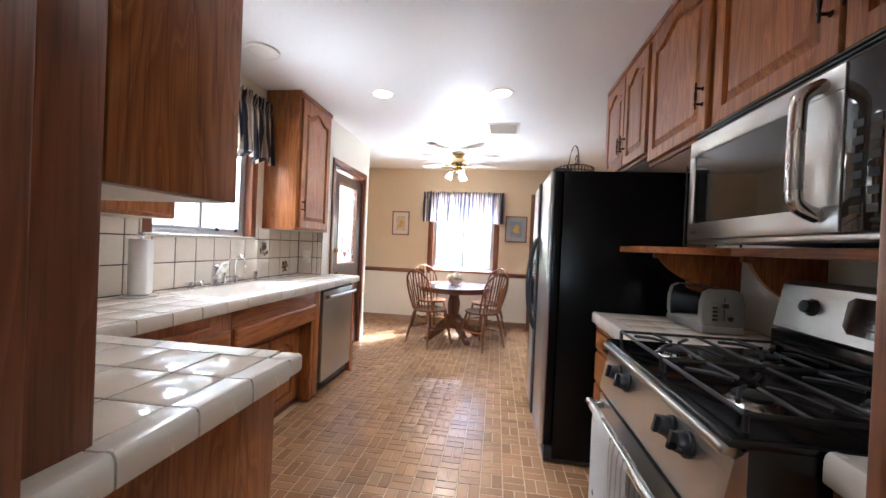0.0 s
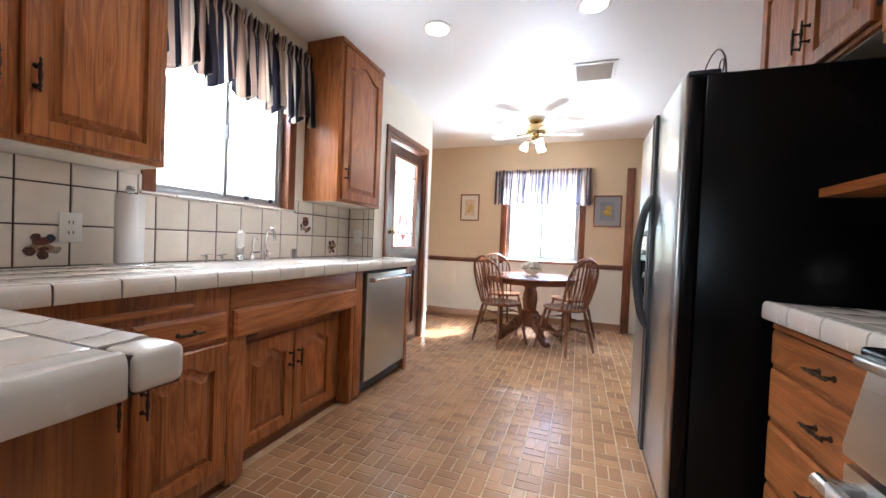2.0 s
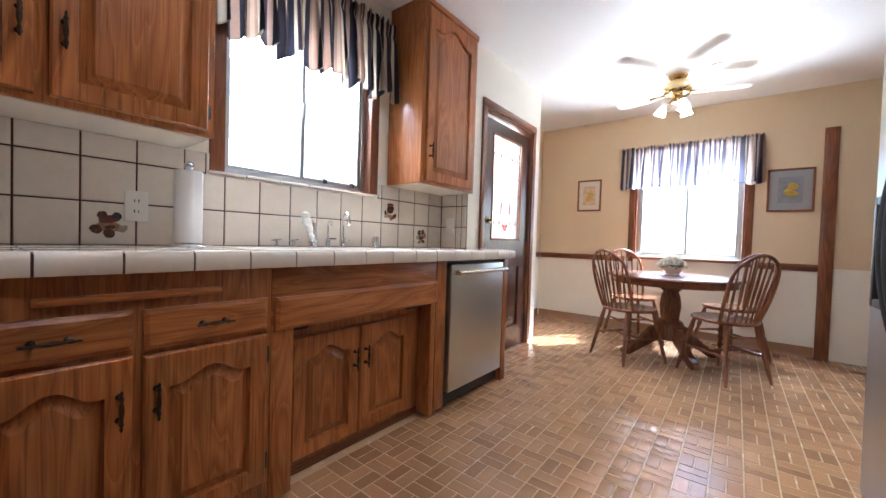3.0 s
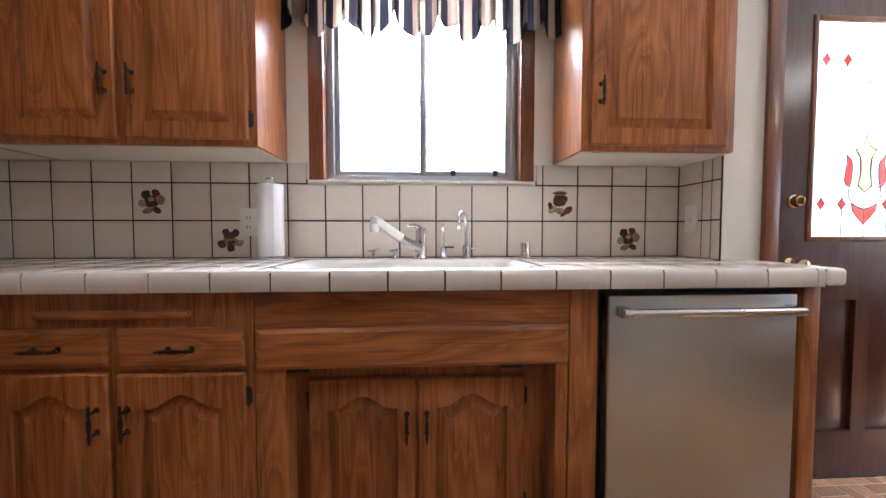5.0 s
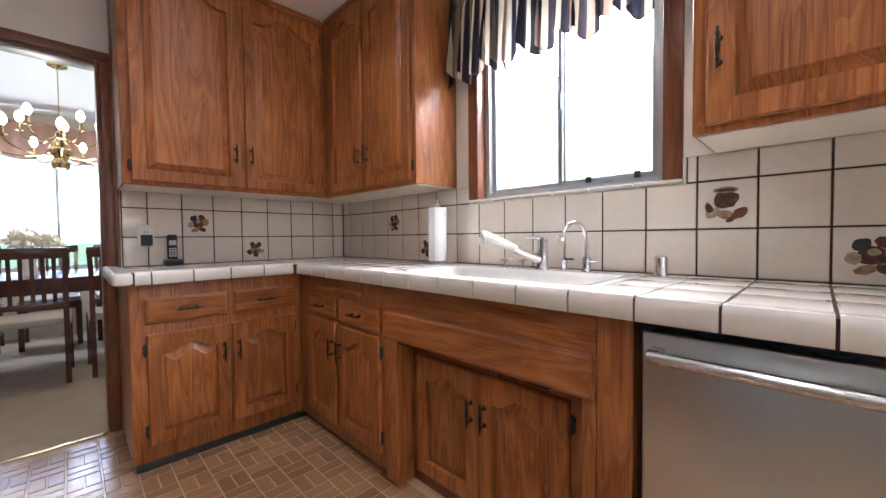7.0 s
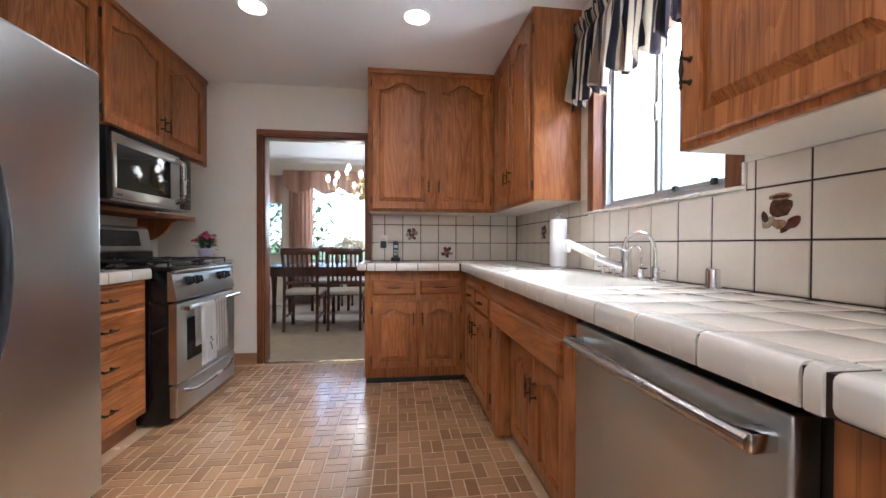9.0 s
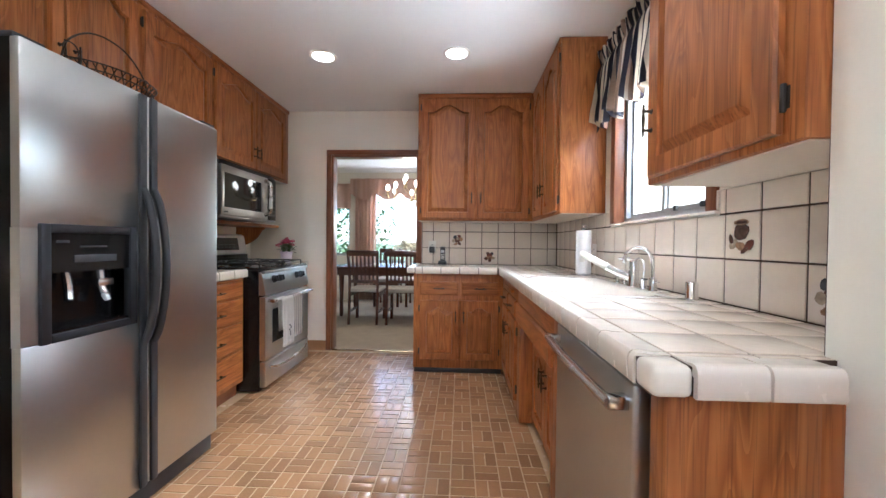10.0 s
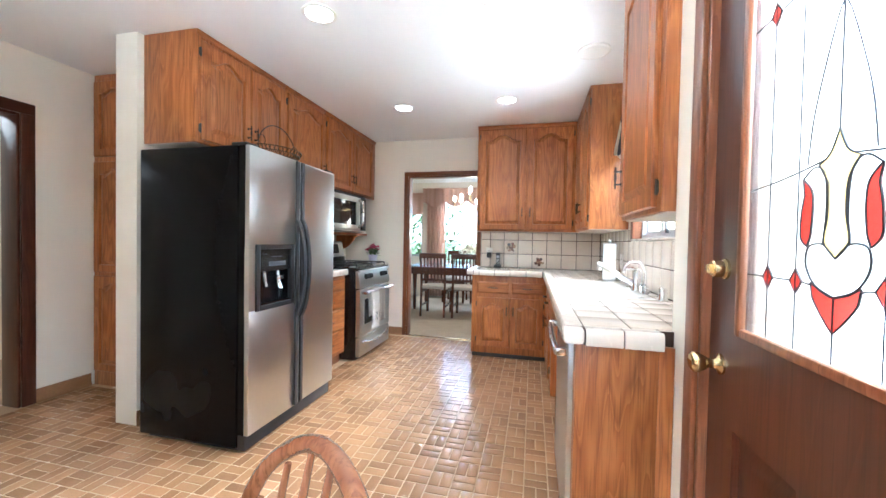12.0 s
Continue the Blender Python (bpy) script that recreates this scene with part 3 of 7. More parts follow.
# sink unit: doors set back behind a false front
c = unit("sink_cabinet", "honey oak sink cabinet with recessed arched doors", (0.01, 1.287, 0.05), (0.475, 2.19, 0.69), G_BASE)
part("toe_kick", one((0.01, 1.287, 0.001), (0.46, 2.19, 0.05)), trim_y, c, "dark recessed toe kick")
part("stile", one((0.475, 1.287, 0.02), (FB, 1.372, 0.625), 0.004), oak_z, c)
part("stile", one((0.475, 2.152, 0.02), (FB, 2.19, 0.625), 0.004), oak_z, c)
part("rail", one((0.475, 1.287, 0.625), (FB, 2.19, 0.852), 0.003), oak_y, c)
drawer(c, W, 1.297, 0.628, 0.888, 0.116, oak_y, handle=False, name="false_front")
R = Face((0.475, 0, 0), (0, 1, 0), (1, 0, 0))
panel_door(c, R, 1.412, 0.075, 0.326, 0.49, 0.04, "hi", "lo", hv=0.42)
panel_door(c, R, 1.744, 0.075, 0.336, 0.49, 0.04, "lo", "hi", hv=0.42)
for u in (1.40, 2.02):
    part("latch", one((FB - 0.05, u - 0.03, 0.612), (FB - 0.004, u + 0.035, 0.625), 0.003), black_iron, c, "small black latch under the false front")
part("filler_strip", one((0.02, 2.192, 0.03), (FB + 0.002, 2.278, 0.852), 0.003), oak_z, c, "figured oak strip beside the dishwasher")
c = unit("end_cabinet", "narrow oak cabinet end with bold grain under the counter", (XD + 0.055, 2.922, 0.0), (FB + 0.002, 2.978, 0.852), G_BASE)
part("scribe_strip", one((XD + 0.003, 2.924, 0.0), (XD + 0.053, 2.965, 0.852), 0.003), oak_z, c)

# peninsula run along the south wall
S = Face((0, FS, 0), (1, 0, 0), (0, 1, 0))          # u = x
c = unit("base_cabinet", "honey oak two-drawer base cabinet with arched doors beside the doorway", (FB + 0.002, 0.01, 0.045), (1.325, FS, 0.852), G_BASE)
part("toe_kick", one((FB + 0.002, 0.01, 0.001), (1.318, FS - 0.03, 0.045)), trim_x, c, "dark recessed toe kick")
part("corner_block", one((0.01, 0.01, 0.05), (FB + 0.002, FS - 0.002, 0.852)), oak_z, c)
drawer(c, S, 0.605, 0.668, 0.31, 0.115, oak_x)
drawer(c, S, 0.945, 0.668, 0.325, 0.115, oak_x)
panel_door(c, S, 0.605, 0.118, 0.32, 0.505, 0.04, "hi", "lo", hv=0.49)
panel_door(c, S, 0.937, 0.118, 0.333, 0.505, 0.04, "lo", "hi", hv=0.49)
part("vinyl_cove", one((FB + 0.01, FS - 0.03, 0.001), (1.316, FS - 0.014, 0.04), 0.006), grey_plastic, c, "worn grey strip along the toe kick")

# wall cabinets
U = Face((FU, 0, 0), (0, 1, 0), (1, 0, 0))


def crown(ob, lo, hi):
    part("crown", one(lo, hi, 0.006), oak_y if hi[1] - lo[1] > hi[0] - lo[0] else oak_x, ob)


def underside(ob, lo, hi):
    part("underside", one(lo, hi), cabinet_inside, ob, "pale painted underside")


c = unit("wall_cabinet", "honey oak wall cabinet with two arched doors beside the window", (0.004, FU, UB), (FU, 1.195, H - 0.002), G_WALL)
underside(c, (0.01, FU + 0.01, UB - 0.004), (FU - 0.018, 1.185, UB - 0.0005))
crown(c, (FU, FU + 0.02, H - 0.04), (FU + 0.014, 1.197, H - 0.003))
panel_door(c, U, 0.385, UB + 0.018, 0.36, 1.06, 0.06, "hi", "lo", hv=UB + 0.20)
panel_door(c, U, 0.775, UB + 0.018, 0.395, 1.06, 0.06, "lo", "hi", hv=UB + 0.20)
c = unit("wall_cabinet", "honey oak wall cabinet with one arched door near the garden door", (0.004, 2.335, UB), (FU, YJ - 0.002, H - 0.002), G_WALL)
underside(c, (0.01, 2.345, UB - 0.004), (FU - 0.018, YJ - 0.012, UB - 0.0005))
crown(c, (FU, 2.333, H - 0.04), (FU + 0.014, YJ - 0.002, H - 0.003))
panel_door(c, U, 2.368, UB + 0.018, 0.505, 1.06, 0.06, "lo", "hi", hv=UB + 0.20, stile=0.06)
S2 = Face((0, FU, 0), (1, 0, 0), (0, 1, 0))
c = unit("wall_cabinet", "honey oak corner wall cabinet with arched doors beside the doorway", (0.004, 0.004, UB), (1.318, FU, H - 0.002), G_WALL)
underside(c, (0.01, 0.01, UB - 0.004), (1.308, FU - 0.018, UB - 0.0005))
crown(c, (FU + 0.02, FU, H - 0.04), (1.32, FU + 0.014, H - 0.003))
panel_door(c, S2, 0.335, UB + 0.018, 0.45, 1.06, 0.065, "hi", "lo", hv=UB + 0.20)
panel_door(c, S2, 0.81, UB + 0.018, 0.475, 1.06, 0.065, "lo", "hi", hv=UB + 0.20)

# east wall cabinets, above refrigerator, counter and range
XU = 2.705
E = Face((XU, 0, 0), (0, -1, 0), (-1, 0, 0))        # u = -y
for lo_y, hi_y, zb, doors, lab in (
        (1.665, 2.49, 1.765, ((2.455, 0.40, "hi", "lo"), (2.045, 0.365, "lo", "hi")), "honey oak wall cabinet with two arched doors above the refrigerator"),
        (1.06, 1.663, 1.70, ((1.635, 0.56, "hi", "lo"),), "honey oak wall cabinet with one arched door over the counter"),
        (YS + 0.004, 1.058, 1.70, ((1.03, 0.525, "hi", "lo"), (0.495, 0.53, "lo", "hi")), "honey oak wall cabinet with two arched doors over the microwave")):
    c = unit("wall_cabinet", lab, (XU, lo_y, zb), (XR - 0.002, hi_y, H - 0.002), G_WALL)
    underside(c, (XU + 0.018, lo_y + 0.01, zb - 0.004), (XR - 0.01, hi_y - 0.01, zb - 0.0005))
    crown(c, (XU - 0.014, lo_y, H - 0.035), (XU, hi_y, H - 0.003))
    for y1, w, hs, hg in doors:
        panel_door(c, E, -y1, zb + 0.018, w, H - zb - 0.075, 0.05, hs, hg, hv=zb + 0.16)

# drawer unit between refrigerator and range
XB = 2.485
D = Face((XB, 0, 0), (0, -1, 0), (-1, 0, 0))
c = unit("drawer_cabinet", "honey oak cabinet with four drawers under a tiled counter", (XB, 1.032, 0.10), (XR - 0.002, 1.66, 0.852), G_BASE)
part("toe_kick", one((XB + 0.05, 1.032, 0.001), (XR - 0.002, 1.66, 0.10)), trim_y, c, "dark recessed toe kick")
for v, h in ((0.715, 0.105), (0.545, 0.155), (0.345, 0.185), (0.13, 0.2)):
    drawer(c, D, -1.635, v, 0.58, h, oak_y)
part("cutting_board", one((XB - 0.022, 1.08, 0.828), (XB, 1.62, 0.846), 0.005), oak_y, c, "slide-out oak cutting board edge")
c = unit("filler_cabinet", "narrow oak cabinet end between range and wall", (2.5, YS + 0.004, 0.0), (XR - 0.002, 0.235, 0.852), G_BASE)

# pantry in the hall
P = Face((0, 2.1, 0), (1, 0, 0), (0, 1, 0))
c = unit("pantry_cabinet", "tall oak pantry cupboard with arched panel doors in the hall", (XR + 0.175, 1.505, 0.0), (4.095, 2.1, H - 0.002), "pantry")
for u0 in (3.31, 3.70):
    panel_door(c, P, u0, 0.12, 0.375, 0.75, 0.04, None, None)
    panel_door(c, P, u0, 0.90, 0.375, 0.86, 0.04, None, None)
    panel_door(c, P, u0, 1.80, 0.375, 0.58, 0.04, None, None)

# ---- tiled counters ----
GT = 0.0055


def slab(ob, pairs):
    part("grout_bed", boxes(*pairs), grout, ob, "recessed brown grout")


def edge_mesh(name, length, depth=0.068):
    """A rounded edge tile: length along x, nose towards +y, top at z 0."""
    prof = [(-depth, -0.006), (-depth, 0.0), (-0.03, 0.0008), (-0.018, 0.0035), (-0.008, 0.002), (-0.002, -0.005), (0, -0.015), (0, -0.050), (-0.003, -0.054), (-0.012, -0.054), (-0.012, -0.02), (-0.03, -0.008)]
    bm = bmesh.new()
    prism(bm, [(-length / 2, y, z) for y, z in prof], (length, 0, 0))
    finish(bm, 40)
    me = bpy.data.meshes.new(name)
    bm.to_mesh(me)
    bm.free()
    return me


EDGE = 0.61         # nose of the edge tiles on the sink run
ES = 0.525          # nose of the edge tiles on the peninsula
PE = 1.378          # nose at the peninsula's end
CE = 3.015          # nose at the counter's end by the garden door
counter = thing("tiled_countertop", "cream ceramic tile countertop with brown grout round the sink", "countertop", (0.28, 1.5, 0.852))
SY0, SY1, SX0, SX1 = 1.315, 2.115, 0.085, 0.50      # sink cut-out
top = COUNTER - 0.0025
slab(counter, (((0.001, 0.001, 0.852), (EDGE - 0.006, SY0, top)), ((0.001, SY1, 0.852), (EDGE - 0.006, YJ, top)), ((0.001, SY0, 0.852), (SX0, SY1, top)), ((SX1, SY0, 0.852), (EDGE - 0.006, SY1, top)),
               ((EDGE - 0.006, 0.001, 0.852), (PE - 0.007, ES - 0.006, top)), ((1.324, YS + 0.002, 0.852), (PE - 0.014, 0.001, top)), ((XD + 0.05, YJ, 0.852), (EDGE - 0.006, CE - 0.016, top)), ((XD + 0.002, YJ, 0.852), (XD + 0.05, CE - 0.07, top))))
# ---- refrigerator ----
FX = 2.205
FT = 1.692           # top of the refrigerator
fr = thing("refrigerator", "stainless steel side-by-side refrigerator with black sides", "refrigerator", (2.56, 2.135, 0))
part("cabinet_body", one((FX + 0.075, 1.732, 0.03), (2.95, 2.625, FT), 0.006), black_side, fr, "black textured steel body")
part("base_grille", boxes(((FX + 0.03, 1.74, 0.012), (2.9, 2.61, 0.10)), bevel=0.006), black_plastic, fr, "black base grille")
SPLIT = 2.18
doors = []
DY_, DZ_ = (2.242, 2.568), (0.785, 1.14)      # dispenser opening in the freezer door
for y0, y1, nm in ((1.734, SPLIT - 0.004, "fridge_door"), (SPLIT + 0.004, 2.620, "freezer_door")):
    bm, back = bmesh.new(), bmesh.new()
    if nm == "fridge_door":
        box(bm, (FX, y0, 0.105), (FX + 0.03, y1, FT), 0.014, 5)
        box(back, (FX + 0.026, y0 + 0.003, 0.108), (FX + 0.07, y1 - 0.003, FT - 0.003), 0.004)
    else:
        for lo, hi, x1, target, bev in ((0, 0, 0.03, bm, 0.004), (0.003, 0.003, 0.07, back, 0.0)):
            x0 = FX if target is bm else FX + 0.026
            box(target, (x0, y0 + lo, 0.105), (FX + x1, y1 - lo, DZ_[0]), bev)
            box(target, (x0, y0 + lo, DZ_[1]), (FX + x1, y1 - lo, FT), bev)
            box(target, (x0, y0 + lo, DZ_[0]), (FX + x1, DY_[0], DZ_[1]))
            box(target, (x0, DY_[1], DZ_[0]), (FX + x1, y1 - lo, DZ_[1]))
    doors.append(part(nm, bm, steel_z, fr, "brushed stainless steel door"))
    part("door_edge", back, black_side, doors[-1], "black door edge")
    part("hinge_cap", one((FX + 0.02, (y0 if y0 < 2 else y1 - 0.09), FT), (FX + 0.12, (y0 + 0.09 if y0 < 2 else y1), FT + 0.017), 0.005), black_plastic, fr, "black hinge cap")
for s, d in ((-1, doors[0]), (1, doors[1])):
    yc = SPLIT + s * 0.026
    bm = one((FX - 0.014, yc - 0.016, 0.11), (FX + 0.002, yc + 0.016, FT - 0.005), 0.006)
    pts = curve([(FX - 0.008, yc, 1.31), (FX - 0.034, yc, 1.25), (FX - 0.056, yc, 1.12), (FX - 0.062, yc, 1.0), (FX - 0.056, yc, 0.88), (FX - 0.034, yc, 0.75), (FX - 0.008, yc, 0.69)], 5)
    tube(bm, pts, 0.0145, 10)
    part("handle", bm, grey_plastic, d, "dark grey curved handle")
fz = doors[1]
bm = boxes(((FX - 0.012, 2.236, 0.780), (FX + 0.02, 2.266, 1.155)), ((FX - 0.012, 2.544, 0.780), (FX + 0.02, 2.574, 1.155)), ((FX - 0.012, 2.266, 1.127), (FX + 0.02, 2.544, 1.155)), ((FX - 0.012, 2.266, 0.780), (FX + 0.02, 2.544, 0.808)), bevel=0.005)
part("dispenser_frame", bm, black_plastic, fz, "black dispenser surround")
part("dispenser_recess", one((FX + 0.062, 2.261, 0.805), (FX + 0.069, 2.551, 1.135)), black_gloss, fz, "glossy black dispenser recess")
part("drip_tray", one((FX, 2.266, 0.808), (FX + 0.06, 2.544, 0.817)), black_gloss, fz, "black drip tray")
part("dispenser_panel", one((FX - 0.004, 2.266, 1.000), (FX + 0.06, 2.544, 1.127)), black_gloss, fz, "glossy black water and ice dispenser")
bm = boxes(((FX - 0.007, 2.321, 1.030), (FX - 0.003, 2.471, 1.055)), ((FX - 0.006, 2.356, 1.080), (FX - 0.003, 2.451, 1.086)), ((FX - 0.006, 2.486, 1.095), (FX - 0.003, 2.526, 1.103)), bevel=0.001)
part("control_buttons", bm, grey_plastic, fz, "grey dispenser buttons")
bm = bmesh.new()
tube(bm, curve([(FX + 0.04, 2.461, 1.005), (FX + 0.03, 2.461, 0.945), (FX + 0.015, 2.471, 0.905)], 4), 0.012, 8)
part("dispenser_lever", bm, steel_bar, fz, "pale dispenser lever")
bm = bmesh.new()
tube(bm, curve([(FX + 0.04, 2.341, 1.005), (FX + 0.03, 2.341, 0.935), (FX + 0.012, 2.336, 0.885)], 4), 0.012, 8)
box(bm, (FX + 0.012, 2.311, 0.940), (FX + 0.03, 2.371, 0.967), 0.004)
part("dispenser_lever", bm, steel_bar, fz, "pale dispenser lever")

# ---- wire basket on the refrigerator ----
BX, BY = 2.40, 2.14
bk = thing("wire_basket", "oval woven wire basket with an arched handle on the refrigerator", "basket", (BX, BY, 1.697))


def oval(cx, cy, rx, ry, z, n=28):
    return [(cx + rx * math.cos(2 * math.pi * k / n), cy + ry * math.sin(2 * math.pi * k / n), z) for k in range(n)]


bm = bmesh.new()
for rx, ry, z in ((0.085, 0.13, 1.701), (0.105, 0.155, 1.727), (0.12, 0.175, 1.752), (0.13, 0.19, 1.777)):
    tube(bm, oval(BX, BY, rx, ry, z), 0.0028, 6, True)
for k in range(36):
    a = 2 * math.pi * k / 36
    for d in (0.22, -0.22):
        tube(bm, [(BX + (0.085 + 0.045 * s) * math.cos(a + d * s), BY + (0.13 + 0.06 * s) * math.sin(a + d * s), 1.701 + 0.076 * s) for s in (0, 0.5, 1)], 0.0022, 5)
part("bowl", bm, bronze, bk, "criss-cross woven dark wire bowl")
bm = bmesh.new()
tube(bm, curve([(BX, BY - 0.19, 1.777), (BX, BY - 0.165, 1.852), (BX, BY - 0.09, 1.917), (BX, BY, 1.937), (BX, BY + 0.09, 1.917), (BX, BY + 0.165, 1.852), (BX, BY + 0.19, 1.777)], 5), 0.0035, 6)
for s in (-1, 1):
    tube(bm, [(BX - 0.01, BY + s * 0.165 + 0.03 * math.cos(a) , 1.812 + 0.03 * math.sin(a)) for a in (k * math.pi / 7 for k in range(14))], 0.0025, 5)
part("handle", bm, bronze, bk, "thin arched wire handle with scrolls")

# ---- gas range ----
RX, RY0, RY1 = 2.36, 0.18, 0.945
rg = thing("gas_range", "stainless steel and black freestanding gas range", "range", (2.7, 0.56, 0))
part("body", one((RX + 0.045, RY0 + 0.004, 0.015), (3.05, RY1 - 0.004, 0.895), 0.004), black_gloss, rg, "black enamel sides")
part("storage_drawer", one((RX, RY0 + 0.004, 0.045), (RX + 0.045, RY1 - 0.004, 0.228), 0.008, 3), steel_y, rg, "stainless steel storage drawer")
bm = bmesh.new()
tube(bm, curve([(RX - 0.002, RY0 + 0.06, 0.185), (RX - 0.022, RY0 + 0.16, 0.165), (RX - 0.026, (RY0 + RY1) / 2, 0.155), (RX - 0.022, RY1 - 0.16, 0.165), (RX - 0.002, RY1 - 0.06, 0.185)], 6), 0.011, 8)
part("drawer_handle", bm, steel_bar, rg, "curved steel handle")
bm = boxes(((RX + 0.003, RY0 + 0.004, 0.24), (RX + 0.045, RY1 - 0.004, 0.345)), ((RX + 0.003, RY0 + 0.004, 0.60), (RX + 0.045, RY1 - 0.004, 0.70)), ((RX + 0.003, RY0 + 0.004, 0.345), (RX + 0.045, RY0 + 0.11, 0.60)), ((RX + 0.003, RY1 - 0.11, 0.345), (RX + 0.045, RY1 - 0.004, 0.60)))
od = part("oven_door", bm, steel_y, rg, "stainless steel oven door")
part("oven_window", one((RX + 0.008, RY0 + 0.105, 0.34), (RX + 0.03, RY1 - 0.105, 0.605)), dark_glass, od, "dark oven window")
bm = bmesh.new()
tube(bm, [(RX - 0.042, RY0 + 0.03, 0.672), (RX - 0.042, RY1 - 0.03, 0.672)], 0.0145, 12)
for y in (RY0 + 0.05, RY1 - 0.05):
    box(bm, (RX - 0.042, y - 0.014, 0.66), (RX + 0.004, y + 0.014, 0.684), 0.004)
part("oven_handle", bm, steel_bar, od, "round steel towel-bar handle")
bm = bmesh.new()
prism(bm, [(RX + 0.002, RY0 + 0.002, 0.715), (RX + 0.05, RY0 + 0.002, 0.715), (RX + 0.05, RY0 + 0.002, 0.885), (RX + 0.028, RY0 + 0.002, 0.868), (RX, RY0 + 0.002, 0.73)], (0, RY1 - RY0 - 0.004, 0))
part("control_panel", bm, steel_y, rg, "sloping stainless steel control panel")
nrm = Vector((-0.98, 0, 0.2)).normalized()
for y in (0.79, 0.70, 0.402, 0.322):
    bm = bmesh.new()
    c = Vector((RX + 0.017, y, 0.822))
    lathe(bm, [(0.029, 0.0), (0.029, 0.006), (0.025, 0.009), (0.022, 0.026), (0.019, 0.029)], c, nrm, 20)
    u = nrm.cross(Vector((0, 1, 0))).normalized()
    q = c + nrm * 0.03
    prism(bm, [q + u * 0.02 + Vector((0, 0.006, 0)), q + u * 0.02 - Vector((0, 0.006, 0)), q - u * 0.02 - Vector((0, 0.006, 0)), q - u * 0.02 + Vector((0, 0.006, 0))], nrm * 0.01)
    part("knob", bm, black_plastic, rg, "round black burner knob")
bm = one((RX + 0.015, RY0, 0.888), (2.96, RY1, 0.908), 0.008, 3)
part("cooktop", bm, black_gloss, rg, "glossy black cooktop with rolled rim")
part("front_trim", one((RX + 0.004, RY0 + 0.003, 0.872), (RX + 0.035, RY1 - 0.003, 0.893), 0.007, 3), steel_y, rg, "rounded steel front edge")
for bx, by in ((2.53, 0.37), (2.53, 0.755), (2.80, 0.37), (2.80, 0.755)):
    bm = bmesh.new()
    lathe(bm, [(0.055, 0), (0.05, 0.006), (0.043, 0.008), (0.043, 0.014), (0.036, 0.017)], (bx, by, 0.908), seg=20)
    part("burner", bm, steel_bar, rg, "pale burner head")
    bm = bmesh.new()
    lathe(bm, [(0.038, 0), (0.038, 0.005), (0.030, 0.008)], (bx, by, 0.9255), seg=20)
    part("burner_cap", bm, black_iron, rg)
for y0, y1 in ((RY0 + 0.03, 0.555), (0.57, RY1 - 0.03)):
    bm = bmesh.new()
    x0, x1, zt = RX + 0.06, 2.93, 0.948
    for x in (x0, (x0 + x1) / 2, x1):
        tube(bm, [(x, y0, zt - 0.006), (x, y1, zt - 0.006)], 0.0055, 6)
    for y in (y0, y1):
        tube(bm, [(x0, y, zt - 0.006), (x1, y, zt - 0.006)], 0.0055, 6)
    for bx in (2.53, 2.80):
        c = Vector((bx, (y0 + y1) / 2, zt))
        for a in range(4):
            d = Vector((math.cos(a * math.pi / 2 + math.pi / 4), math.sin(a * math.pi / 2 + math.pi / 4), 0))
            e = Vector((d.x * 0.12, d.y * 0.15, 0))
            tube(bm, [c + d * 0.03, c + d * 0.07 + Vector((0, 0, 0.003)), c + e - Vector((0, 0, 0.006))], 0.0055, 6)
        for s in (-1, 1):
            tube(bm, [c + Vector((0, s * 0.03, 0)), c + Vector((0, s * (y1 - y0) / 2, -0.006))], 0.0055, 6)
    for x in (x0, x1):
        for y in (y0, y1):
            tube(bm, [(x, y, 0.909), (x, y, zt - 0.004)], 0.006, 6)
    part("grate", bm, black_iron, rg, "cast iron burner grate")
bm = bmesh.new()
prism(bm, [(2.955, RY0, 0.90), (3.06, RY0, 0.90), (3.06, RY0, 1.16), (3.0, RY0, 1.168), (2.972, RY0, 1.15), (2.945, RY0, 1.0), (2.965, RY0, 0.985)], (0, RY1 - RY0, 0))
bg = part("backguard", bm, steel_y, rg, "sloping stainless steel backguard")
part("backguard_base", one((2.935, RY0 + 0.004, 0.905), (2.957, RY1 - 0.004, 0.99), 0.004), black_gloss, rg, "black strip below the backguard")


def on_guard(y, z, out):
    t = (z - 1.0) / 0.15
    return Vector((2.945 + 0.027 * t - out, y, z))


bm = bmesh.new()
prism(bm, [on_guard(0.30, 1.03, 0.001), on_guard(0.66, 1.03, 0.001), on_guard(0.68, 1.05, 0.001), on_guard(0.68, 1.12, 0.001), on_guard(0.66, 1.135, 0.001), on_guard(0.30, 1.135, 0.001)], (-0.005, 0, 0))
part("display", bm, dark_glass, bg, "dark oven clock display")
bm = bmesh.new()
for i in range(5):
    for j in range(2):
        p = on_guard(0.36 + i * 0.055, 1.05 + j * 0.022, 0.0065)
        box(bm, p, p + Vector((-0.001, 0.03, 0.006)))
part("display_marks", bm, grey_plastic, bg, "small grey key markings")
bm = bmesh.new()
lathe(bm, [(0.028, 0), (0.028, 0.006), (0.022, 0.01), (0.02, 0.028), (0.016, 0.031)], on_guard(0.80, 1.085, 0.0), (-0.98, 0, 0.18), 20)
part("knob", bm, black_plastic, bg, "round black oven knob")


